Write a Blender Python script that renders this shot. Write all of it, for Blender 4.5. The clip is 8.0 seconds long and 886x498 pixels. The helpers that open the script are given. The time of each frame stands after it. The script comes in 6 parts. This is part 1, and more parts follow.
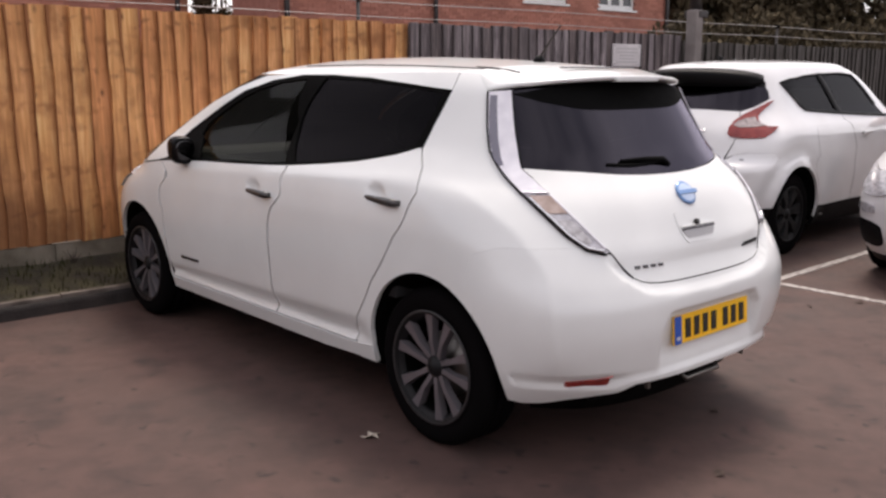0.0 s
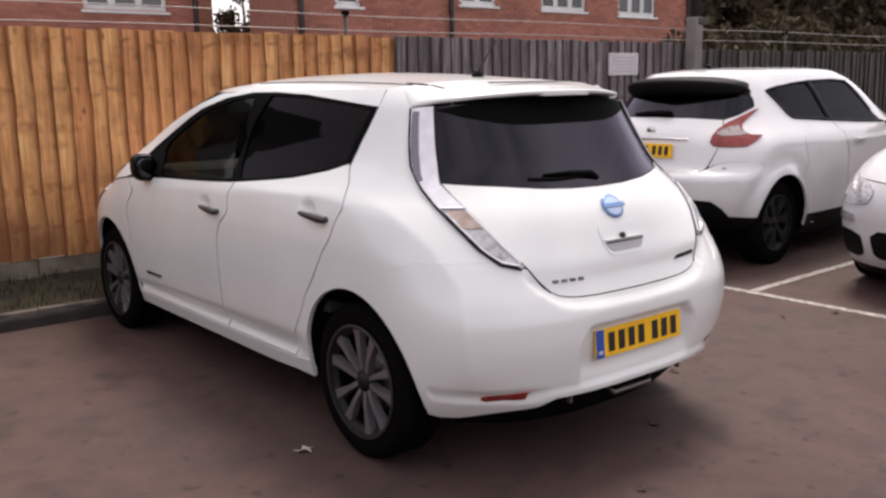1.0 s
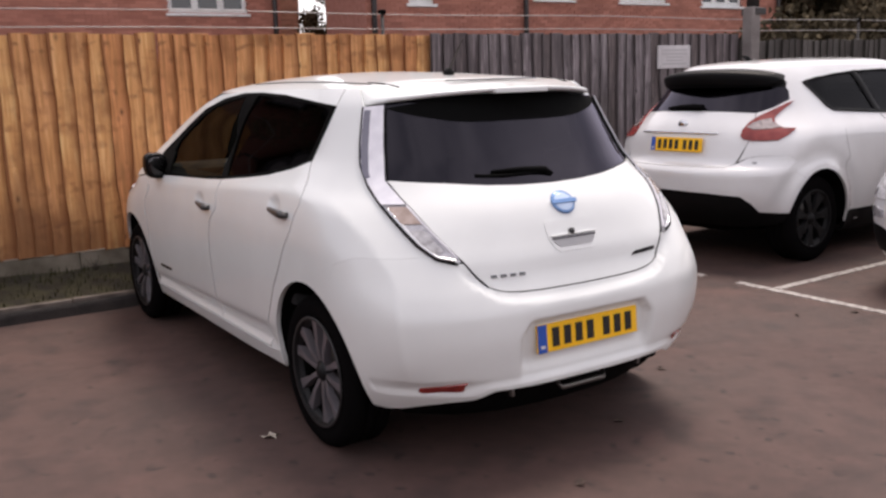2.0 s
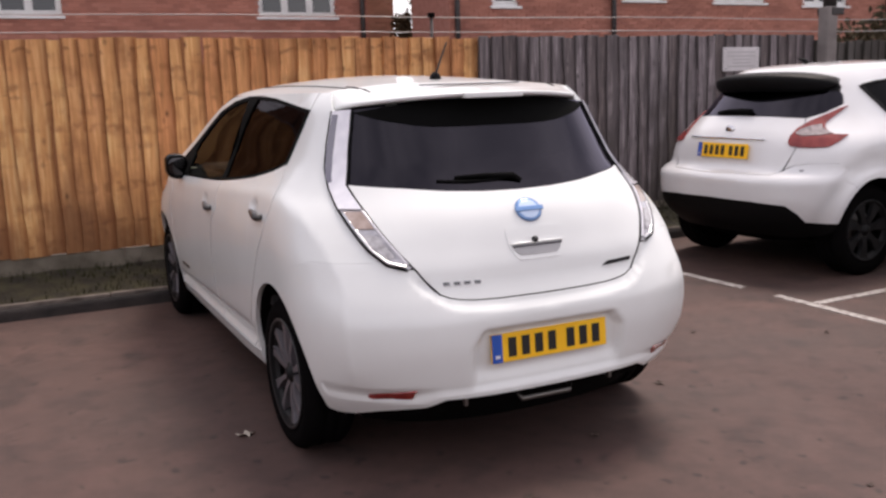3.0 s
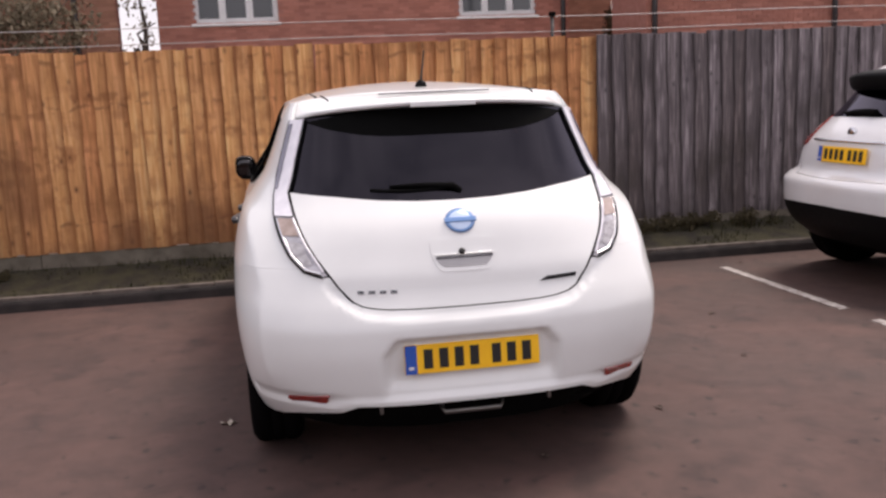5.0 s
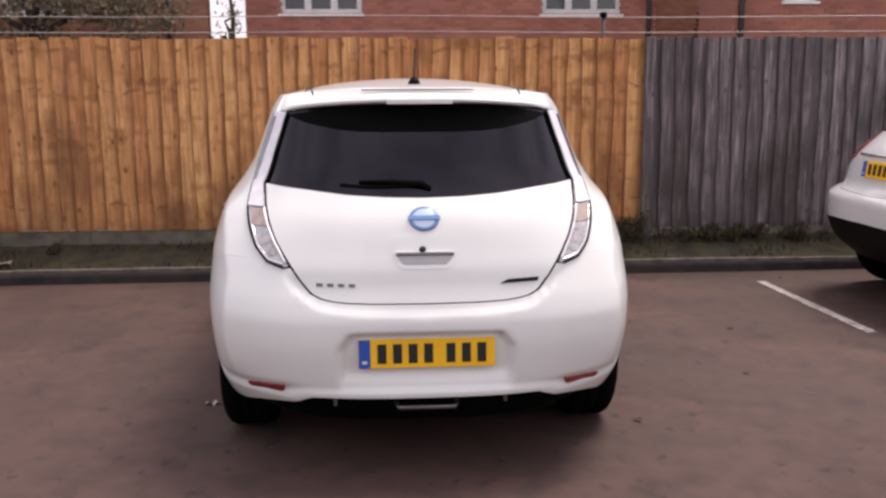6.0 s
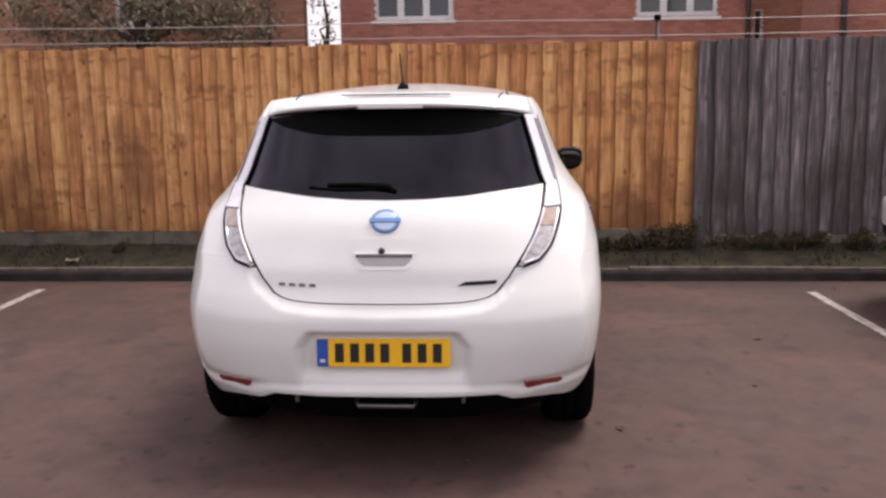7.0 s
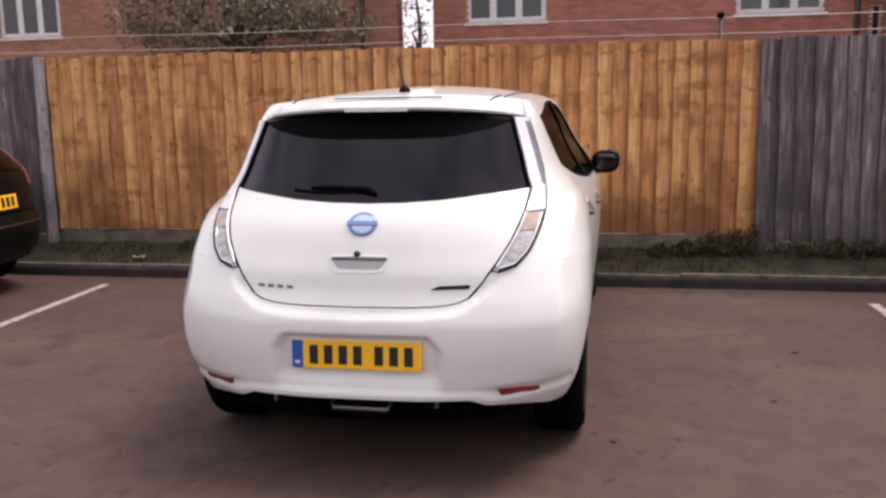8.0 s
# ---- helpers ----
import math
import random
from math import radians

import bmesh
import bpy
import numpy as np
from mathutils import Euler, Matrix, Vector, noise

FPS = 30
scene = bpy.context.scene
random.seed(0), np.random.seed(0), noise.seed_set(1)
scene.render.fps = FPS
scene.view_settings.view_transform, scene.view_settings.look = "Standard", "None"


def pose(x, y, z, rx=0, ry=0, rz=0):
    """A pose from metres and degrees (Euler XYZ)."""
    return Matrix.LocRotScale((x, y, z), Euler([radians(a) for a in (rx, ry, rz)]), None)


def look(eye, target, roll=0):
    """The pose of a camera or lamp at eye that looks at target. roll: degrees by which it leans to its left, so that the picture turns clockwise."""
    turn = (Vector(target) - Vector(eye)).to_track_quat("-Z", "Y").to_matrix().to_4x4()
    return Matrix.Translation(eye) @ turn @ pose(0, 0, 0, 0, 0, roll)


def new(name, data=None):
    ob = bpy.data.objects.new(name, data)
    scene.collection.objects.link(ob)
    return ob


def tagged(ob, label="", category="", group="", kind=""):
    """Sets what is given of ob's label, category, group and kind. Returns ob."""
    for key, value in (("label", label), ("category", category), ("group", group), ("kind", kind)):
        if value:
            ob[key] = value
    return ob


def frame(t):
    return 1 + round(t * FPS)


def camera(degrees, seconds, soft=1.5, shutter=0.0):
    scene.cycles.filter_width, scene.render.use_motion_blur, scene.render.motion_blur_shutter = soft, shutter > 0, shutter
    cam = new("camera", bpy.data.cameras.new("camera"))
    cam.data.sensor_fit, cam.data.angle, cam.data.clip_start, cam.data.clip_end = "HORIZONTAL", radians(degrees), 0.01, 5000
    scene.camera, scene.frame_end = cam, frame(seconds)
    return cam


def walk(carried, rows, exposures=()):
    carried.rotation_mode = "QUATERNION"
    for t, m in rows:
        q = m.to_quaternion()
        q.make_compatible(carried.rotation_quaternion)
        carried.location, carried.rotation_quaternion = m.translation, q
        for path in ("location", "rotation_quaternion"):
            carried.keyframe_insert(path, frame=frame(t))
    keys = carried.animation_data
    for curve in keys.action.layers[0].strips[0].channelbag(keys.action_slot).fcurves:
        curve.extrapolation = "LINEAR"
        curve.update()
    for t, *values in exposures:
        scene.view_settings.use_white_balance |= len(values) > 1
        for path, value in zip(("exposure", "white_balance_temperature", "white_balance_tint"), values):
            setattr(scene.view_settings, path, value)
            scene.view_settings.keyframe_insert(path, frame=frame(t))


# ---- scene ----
cam = camera(52.3, 8.0, soft=2.6, shutter=0.4)
PATH = [
    (0, (-3.092, -1.895, 1.466), (-1.793, -0.422, 1.088), -0.1),
    (0.5, (-2.964, -2.049, 1.466), (-1.685, -0.557, 1.095), -0.4),
    (1, (-2.768, -2.196, 1.491), (-1.53, -0.667, 1.133), -1.0),
    (1.5, (-2.57, -2.416, 1.489), (-1.423, -0.815, 1.137), -1.9),
    (2.8, (-1.929, -2.817, 1.493), (-1.022, -1.072, 1.13), -1.7),
    (3, (-1.828, -2.861, 1.484), (-0.972, -1.088, 1.132), -1.8),
    (3.5, (-1.524, -3.045, 1.485), (-0.794, -1.218, 1.124), -0.2),
    (4, (-1.24, -3.092, 1.47), (-0.62, -1.223, 1.118), -0.8),
    (4.5, (-0.985, -3.164, 1.489), (-0.507, -1.256, 1.129), -1.2),
    (4.7, (-0.848, -3.193, 1.494), (-0.431, -1.267, 1.151), -2.1),
    (6, (-0.171, -3.308, 1.499), (-0.032, -1.343, 1.15), -0.3),
    (6.5, (0.133, -3.318, 1.49), (0.134, -1.346, 1.159), -1.1),
    (7, (0.435, -3.357, 1.49), (0.318, -1.389, 1.155), -0.7),
    (7.5, (0.708, -3.31, 1.486), (0.463, -1.354, 1.148), -0.7),
    (8, (0.967, -3.27, 1.49), (0.601, -1.331, 1.161), -1.0),
]
walk(cam, [(t, look(eye, target, roll)) for t, eye, target, roll in PATH], [(0.0, 0.38, 6830, 15), (3.0, 0.38, 6740, 16.6), (6.0, 0.38, 6840, 19.3), (8.0, 0.39, 6880, 19.3)])

# ---------- light ----------
world = bpy.data.worlds.new("sky")
scene.world = world
world.use_nodes = True
_nt = world.node_tree
_bg = _nt.nodes["Background"]
_sky = _nt.nodes.new("ShaderNodeTexSky")
_sky.sky_type = 'NISHITA'
_sky.sun_disc = False
_sky.sun_elevation = radians(63)
_sky.sun_rotation = radians(54)
_sky.air_density, _sky.dust_density, _sky.ozone_density = 1.0, 4.0, 1.0
_mixc = _nt.nodes.new("ShaderNodeMix")
_mixc.data_type = 'RGBA'
_mixc.inputs[0].default_value = 0.75
_nt.links.new(_sky.outputs[0], _mixc.inputs[6])
_wco = _nt.nodes.new("ShaderNodeTexCoord")
_cloud = _nt.nodes.new("ShaderNodeTexNoise")
_cloud.inputs["Scale"].default_value = 2.6
_cloud.inputs["Detail"].default_value = 5.0
_cr = _nt.nodes.new("ShaderNodeValToRGB")
_cr.color_ramp.elements[0].position, _cr.color_ramp.elements[0].color = 0.36, (0.52, 0.52, 0.56, 1)
_cr.color_ramp.elements[1].position, _cr.color_ramp.elements[1].color = 0.66, (1.0, 0.99, 1.0, 1)
_cm = _nt.nodes.new("ShaderNodeMix")
_cm.data_type, _cm.blend_type = 'RGBA', 'MULTIPLY'
_cm.inputs[0].default_value = 1.0
_cm.inputs[7].default_value = (10.2, 10.2, 10.4, 1)
_nt.links.new(_wco.outputs["Generated"], _cloud.inputs["Vector"])
_nt.links.new(_cloud.outputs["Fac"], _cr.inputs[0])
_nt.links.new(_cr.outputs[0], _cm.inputs[6])
_nt.links.new(_cm.outputs[2], _mixc.inputs[7])
_nt.links.new(_mixc.outputs[2], _bg.inputs[0])
_bg.inputs[1].default_value = 0.131
sun = new("sun", bpy.data.lights.new("sun", 'SUN'))
sun.data.energy = 2.3
sun.data.angle = radians(24)
sun.data.color = (1.0, 0.94, 0.85)
sun.matrix_world = look((0, 0, 20), (-8.3, -6.0, 0))

# ---------- materials ----------
def mat(name, color, rough=0.5, metal=0.0, coat=0.0, spec=0.5):
    m = bpy.data.materials.new(name)
    m.use_nodes = True
    b = m.node_tree.nodes["Principled BSDF"]
    b.inputs["Base Color"].default_value = (*color, 1)
    b.inputs["Roughness"].default_value = rough
    b.inputs["Metallic"].default_value = metal
    b.inputs["Coat Weight"].default_value = coat
    b.inputs["Coat Roughness"].default_value = 0.05
    b.inputs["Specular IOR Level"].default_value = spec
    return m


def nodes_of(m):
    return m.node_tree.nodes, m.node_tree.links, m.node_tree.nodes["Principled BSDF"]


def texture(m, scale, stretch=(1, 1, 1), detail=6.0, offset_random=False, kind="noise"):
    n, l, b = nodes_of(m)
    co = n.new("ShaderNodeTexCoord")
    mp = n.new("ShaderNodeMapping")
    mp.inputs["Scale"].default_value = stretch
    l.new(co.outputs["Object"], mp.inputs[0])
    if offset_random:
        info = n.new("ShaderNodeObjectInfo")
        mul = n.new("ShaderNodeMath")
        mul.operation = 'MULTIPLY'
        mul.inputs[1].default_value = 57.0
        l.new(info.outputs["Random"], mul.inputs[0])
        l.new(mul.outputs[0], mp.inputs["Location"])
    if kind == "voronoi":
        t = n.new("ShaderNodeTexVoronoi")
        t.inputs["Scale"].default_value = scale
        l.new(mp.outputs[0], t.inputs["Vector"])
        return t.outputs["Distance"]
    t = n.new("ShaderNodeTexNoise")
    t.inputs["Scale"].default_value = scale
    t.inputs["Detail"].default_value = detail
    l.new(mp.outputs[0], t.inputs["Vector"])
    return t.outputs["Fac"]


def ramp(m, fac, stops):
    n, l, b = nodes_of(m)
    r = n.new("ShaderNodeValToRGB")
    e = r.color_ramp.elements
    while len(e) < len(stops):
        e.new(0.5)
    for k, (p, c) in enumerate(stops):
        e[k].position, e[k].color = p, (*c, 1) if len(c) == 3 else c
    l.new(fac, r.inputs[0])
    return r.outputs[0]


def blend(m, fac, a, b_, how='MIX'):
    n, l, b = nodes_of(m)
    x = n.new("ShaderNodeMix")
    x.data_type, x.blend_type = 'RGBA', how
    for sock, v in ((x.inputs[0], fac), (x.inputs[6], a), (x.inputs[7], b_)):
        if isinstance(v, (int, float)):
            sock.default_value = v
        elif isinstance(v, tuple):
            sock.default_value = (*v, 1)
        else:
            l.new(v, sock)
    return x.outputs[2]


def bump(m, fac, strength=0.3, dist=0.01):
    n, l, b = nodes_of(m)
    u = n.new("ShaderNodeBump")
    u.inputs["Strength"].default_value, u.inputs["Distance"].default_value = strength, dist
    l.new(fac, u.inputs["Height"])
    l.new(u.outputs[0], b.inputs["Normal"])


def base(m, col):
    n, l, b = nodes_of(m)
    l.new(col, b.inputs["Base Color"])


def rough_from(m, fac, lo, hi):
    n, l, b = nodes_of(m)
    r = n.new("ShaderNodeMapRange")
    r.inputs["To Min"].default_value, r.inputs["To Max"].default_value = lo, hi
    l.new(fac, r.inputs[0])
    l.new(r.outputs[0], b.inputs["Roughness"])


def glass(name, tint, gloss=(0.8, 0.8, 0.8), ior=1.37):
    """Car glass: a tinted clear sheet with a mirror-like coat."""
    m = bpy.data.materials.new(name)
    m.use_nodes = True
    n, l = m.node_tree.nodes, m.node_tree.links
    n.clear()
    out = n.new("ShaderNodeOutputMaterial")
    tr = n.new("ShaderNodeBsdfTransparent")
    tr.inputs[0].default_value = (*tint, 1)
    gl = n.new("ShaderNodeBsdfGlossy")
    gl.inputs["Roughness"].default_value = 0.03
    gl.inputs["Color"].default_value = (*gloss, 1)
    fr = n.new("ShaderNodeFresnel")
    fr.inputs[0].default_value = ior
    mx = n.new("ShaderNodeMixShader")
    l.new(fr.outputs[0], mx.inputs[0])
    l.new(tr.outputs[0], mx.inputs[1])
    l.new(gl.outputs[0], mx.inputs[2])
    l.new(mx.outputs[0], out.inputs[0])
    return m


M_WHITE = mat("pearl_white_paint", (0.78, 0.785, 0.775), 0.35, 0.0, 0.75)
_d = texture(M_WHITE, 2.2, detail=8)
base(M_WHITE, ramp(M_WHITE, _d, [(0.35, (0.732, 0.748, 0.740)), (0.6, (0.776, 0.793, 0.785))]))
rough_from(M_WHITE, texture(M_WHITE, 14, detail=4), 0.26, 0.4)
M_WHITE2 = mat("plain_white_paint", (0.74, 0.74, 0.74), 0.32, 0.0, 1.0)
base(M_WHITE2, ramp(M_WHITE2, texture(M_WHITE2, 3, detail=8), [(0.35, (0.66, 0.655, 0.66)), (0.65, (0.71, 0.71, 0.72))]))
# white paint greyed down to carry the city car's shade in its colour
M_WHITE_SHADED = mat("shaded_white_paint", (0.6, 0.59, 0.6), 0.35, 0.0, 0.4)
base(M_WHITE_SHADED, ramp(M_WHITE_SHADED, texture(M_WHITE_SHADED, 3, detail=8), [(0.35, (0.55, 0.54, 0.555)), (0.65, (0.61, 0.60, 0.615))]))
M_BLACKP = mat("black_paint", (0.005, 0.005, 0.0055), 0.3, 0.0, 0.02, 0.10)
rough_from(M_BLACKP, texture(M_BLACKP, 9), 0.15, 0.35)
M_TRIM = mat("black_plastic_trim", (0.004, 0.004, 0.0045), 0.5, 0.0, 0.0, 0.12)
rough_from(M_TRIM, texture(M_TRIM, 40), 0.45, 0.65)
M_UNDER = mat("black_underbody", (0.003, 0.003, 0.003), 0.9, 0.0, 0.0, 0.05)
rough_from(M_UNDER, texture(M_UNDER, 30), 0.7, 0.95)
M_GLASS_D = glass("privacy_glass", (0.014, 0.014, 0.016))
M_GLASS_R = glass("rear_privacy_glass", (0.012, 0.011, 0.014), (0.86, 0.81, 0.98), 1.42)
M_GLASS_S = glass("side_privacy_glass", (0.018, 0.017, 0.017), (0.22, 0.205, 0.22), 1.33)
M_GLASS_M = glass("smoked_glass", (0.10, 0.10, 0.105), (0.5, 0.5, 0.52), 1.22)
M_GLASS_F = glass("front_door_tint", (0.52, 0.54, 0.46), (0.34, 0.34, 0.33), 1.33)
M_GLASS_C = glass("tinted_glass", (0.33, 0.345, 0.33))
M_CHROME = mat("satin_chrome", (0.62, 0.62, 0.64), 0.18, 1.0)
rough_from(M_CHROME, texture(M_CHROME, 60), 0.12, 0.3)
M_MIRROR = mat("dark_mirror", (0.06, 0.058, 0.06), 0.06, 1.0)
M_DCHROME = mat("dark_chrome", (0.16, 0.16, 0.17), 0.22, 1.0)
rough_from(M_DCHROME, texture(M_DCHROME, 60), 0.15, 0.35)
M_HANDLE = mat("dark_handle_chrome", (0.075, 0.072, 0.072), 0.3, 0.7)
rough_from(M_HANDLE, texture(M_HANDLE, 60), 0.22, 0.4)
M_LENS = mat("clear_lamp_lens", (0.55, 0.54, 0.56), 0.12, 0.2, 1.0)
base(M_LENS, ramp(M_LENS, texture(M_LENS, 24, (1, 1, 2.0)), [(0.33, (0.27, 0.26, 0.28)), (0.66, (0.55, 0.54, 0.57))]))
M_LENSW = mat("white_lamp_strip", (0.74, 0.73, 0.78), 0.12, 0.0, 1.0)
base(M_LENSW, ramp(M_LENSW, texture(M_LENSW, 20), [(0.3, (0.66, 0.65, 0.71)), (0.7, (0.8, 0.79, 0.84))]))
# grey that paints the shade inside the tailgate handle recess
M_SLOT_SHADE = mat("pale_grey_recess_shade", (0.36, 0.36, 0.37), 0.4)
M_MAST = mat("dull_brown_rubber", (0.022, 0.015, 0.012), 0.7)
M_STRIPE = mat("dark_lamp_stripe", (0.13, 0.125, 0.17), 0.25, 0.0, 1.0)
M_CAPGREY = mat("grey_plastic_cap", (0.34, 0.34, 0.36), 0.4)
M_INSERT = mat("lamp_reflector", (0.42, 0.41, 0.43), 0.3, 0.3, 1.0)
base(M_INSERT, ramp(M_INSERT, texture(M_INSERT, 34, (1, 1, 1.6)), [(0.36, (0.30, 0.285, 0.29)), (0.62, (0.50, 0.485, 0.50))]))
M_AMBER = mat("amber_lens", (0.52, 0.33, 0.24), 0.15, 0.0, 0.6)
base(M_AMBER, ramp(M_AMBER, texture(M_AMBER, 22), [(0.35, (0.32, 0.24, 0.205)), (0.65, (0.47, 0.37, 0.33))]))
M_RED = mat("red_lens", (0.42, 0.03, 0.03), 0.15, 0.0, 1.0)
base(M_RED, ramp(M_RED, texture(M_RED, 26), [(0.3, (0.17, 0.012, 0.011)), (0.7, (0.29, 0.032, 0.024))]))
M_RED2 = mat("faded_red_lens", (0.27, 0.026, 0.022), 0.25, 0.0, 0.12)
base(M_RED2, ramp(M_RED2, texture(M_RED2, 12), [(0.3, (0.15, 0.011, 0.010)), (0.7, (0.26, 0.034, 0.028))]))
M_LENSC = mat("pale_lamp_lens", (0.30, 0.25, 0.25), 0.12, 0.0, 1.0)
base(M_LENSC, ramp(M_LENSC, texture(M_LENSC, 30), [(0.3, (0.18, 0.14, 0.14)), (0.7, (0.40, 0.34, 0.33))]))
M_YELLOW = mat("yellow_reflective_plate", (0.85, 0.46, 0.02), 0.4)
base(M_YELLOW, ramp(M_YELLOW, texture(M_YELLOW, 12), [(0.3, (0.94, 0.50, 0.012)), (0.7, (1.0, 0.57, 0.02))]))
M_BLUE = mat("blue_band", (0.02, 0.09, 0.42), 0.4)
M_BADGE = mat("pale_blue_badge_face", (0.50, 0.62, 0.80), 0.3, 0.2, 0.6)
M_BADGE2 = mat("blue_badge_enamel", (0.15, 0.29, 0.56), 0.3, 0.2, 0.4)
M_INK = mat("black_ink", (0.012, 0.012, 0.012), 0.5)
M_TYRE = mat("tyre_rubber", (0.004, 0.0035, 0.0038), 0.95, 0.0, 0.0, 0.03)
rough_from(M_TYRE, texture(M_TYRE, 25), 0.85, 1.0)
M_LIP = mat("dull_rim_edge", (0.05, 0.048, 0.05), 0.45, 0.5)
M_ALLOY = mat("machined_alloy", (0.22, 0.205, 0.225), 0.35, 0.6)
rough_from(M_ALLOY, texture(M_ALLOY, 40), 0.22, 0.42)
M_GUN = mat("gunmetal_alloy", (0.007, 0.007, 0.008), 0.55, 0.0, 0.0, 0.25)
M_DISC = mat("brake_disc_steel", (0.18, 0.17, 0.16), 0.45, 0.9)
M_SEAT = mat("dark_seat_cloth", (0.03, 0.03, 0.032), 0.9)
rough_from(M_SEAT, texture(M_SEAT, 80), 0.8, 1.0)

M_ASPHALT = mat("worn_asphalt", (0.06, 0.05, 0.05), 0.85)
_f1, _f2, _f3, _f4 = texture(M_ASPHALT, 0.9, detail=10), texture(M_ASPHALT, 160, detail=3), texture(M_ASPHALT, 3.4, detail=5), texture(M_ASPHALT, 1.1, (0.8, 0.7, 1), 7)
_c = ramp(M_ASPHALT, _f1, [(0.3, (0.042, 0.0230, 0.0195)), (0.7, (0.097, 0.0528, 0.0445))])
_c = blend(M_ASPHALT, 0.55, _c, ramp(M_ASPHALT, _f2, [(0.3, (0.35, 0.33, 0.32)), (0.75, (0.75, 0.72, 0.70))]), 'OVERLAY')
_c = blend(M_ASPHALT, ramp(M_ASPHALT, _f3, [(0.53, (0, 0, 0)), (0.68, (0.8, 0.8, 0.8))]), _c, (0.038, 0.0208, 0.0182))
_c = blend(M_ASPHALT, ramp(M_ASPHALT, _f4, [(0.46, (0, 0, 0)), (0.64, (0.6, 0.6, 0.6))]), _c, (0.043, 0.0236, 0.0203))
_c = blend(M_ASPHALT, 0.3, _c, ramp(M_ASPHALT, texture(M_ASPHALT, 9, detail=3), [(0.36, (0.32, 0.31, 0.31)), (0.64, (0.66, 0.66, 0.66))]), 'OVERLAY')
_c = blend(M_ASPHALT, ramp(M_ASPHALT, texture(M_ASPHALT, 5.2, (1, 1, 1), 4), [(0.58, (0, 0, 0)), (0.74, (0.4, 0.4, 0.4))]), _c, (0.100, 0.050, 0.043))
_c = blend(M_ASPHALT, ramp(M_ASPHALT, texture(M_ASPHALT, 13, (1, 0.8, 1), 3), [(0.615, (0, 0, 0)), (0.70, (0.75, 0.75, 0.75))]), _c, (0.022, 0.012, 0.011))
base(M_ASPHALT, _c)
rough_from(M_ASPHALT, _f1, 0.6, 0.95)
bump(M_ASPHALT, _f2, 0.5, 0.006)
M_UPSTAND = mat("dark_mottled_upstand", (0.02, 0.016, 0.015), 0.8)
base(M_UPSTAND, ramp(M_UPSTAND, texture(M_UPSTAND, 7, detail=9), [(0.3, (0.012, 0.009, 0.008)), (0.7, (0.038, 0.029, 0.026))]))
bump(M_UPSTAND, texture(M_UPSTAND, 60), 0.6, 0.01)
M_LINE = mat("worn_white_road_paint", (0.6, 0.6, 0.58), 0.7)
_f = texture(M_LINE, 22, detail=9)
base(M_LINE, ramp(M_LINE, _f, [(0.34, (0.16, 0.13, 0.12)), (0.60, (0.42, 0.39, 0.37))]))
bump(M_LINE, _f, 0.3, 0.003)
M_KERB = mat("dirty_concrete_edging", (0.2, 0.18, 0.17), 0.9)
_f = texture(M_KERB, 9, detail=9, offset_random=True)
base(M_KERB, ramp(M_KERB, _f, [(0.3, (0.07, 0.056, 0.047)), (0.7, (0.19, 0.158, 0.136))]))
bump(M_KERB, _f, 0.5, 0.01)
M_CONC = mat("weathered_concrete", (0.3, 0.28, 0.26), 0.9)
_f = texture(M_CONC, 5, detail=10, offset_random=True)
base(M_CONC, ramp(M_CONC, _f, [(0.3, (0.095, 0.080, 0.058)), (0.7, (0.225, 0.195, 0.155))]))
bump(M_CONC, texture(M_CONC, 60), 0.4, 0.006)
M_POST = mat("pale_concrete", (0.3, 0.28, 0.27), 0.9)
base(M_POST, ramp(M_POST, texture(M_POST, 4, detail=10), [(0.3, (0.15, 0.13, 0.125)), (0.7, (0.24, 0.215, 0.205))]))
M_SOIL = mat("mossy_soil", (0.06, 0.055, 0.03), 0.95)
_f = texture(M_SOIL, 6, detail=10)
base(M_SOIL, ramp(M_SOIL, _f, [(0.35, (0.019, 0.015, 0.009)), (0.6, (0.044, 0.038, 0.017))]))
bump(M_SOIL, texture(M_SOIL, 50), 0.8, 0.02)
M_GRASS = mat("dull_grass", (0.06, 0.07, 0.025), 0.9, 0.0, 0.0, 0.12)
_n, _l, _b = nodes_of(M_GRASS)
_g = _n.new("ShaderNodeNewGeometry")
base(M_GRASS, ramp(M_GRASS, _g.outputs["Random Per Island"], [(0.0, (0.017, 0.019, 0.006)), (0.6, (0.031, 0.033, 0.011)), (1.0, (0.052, 0.047, 0.020))]))


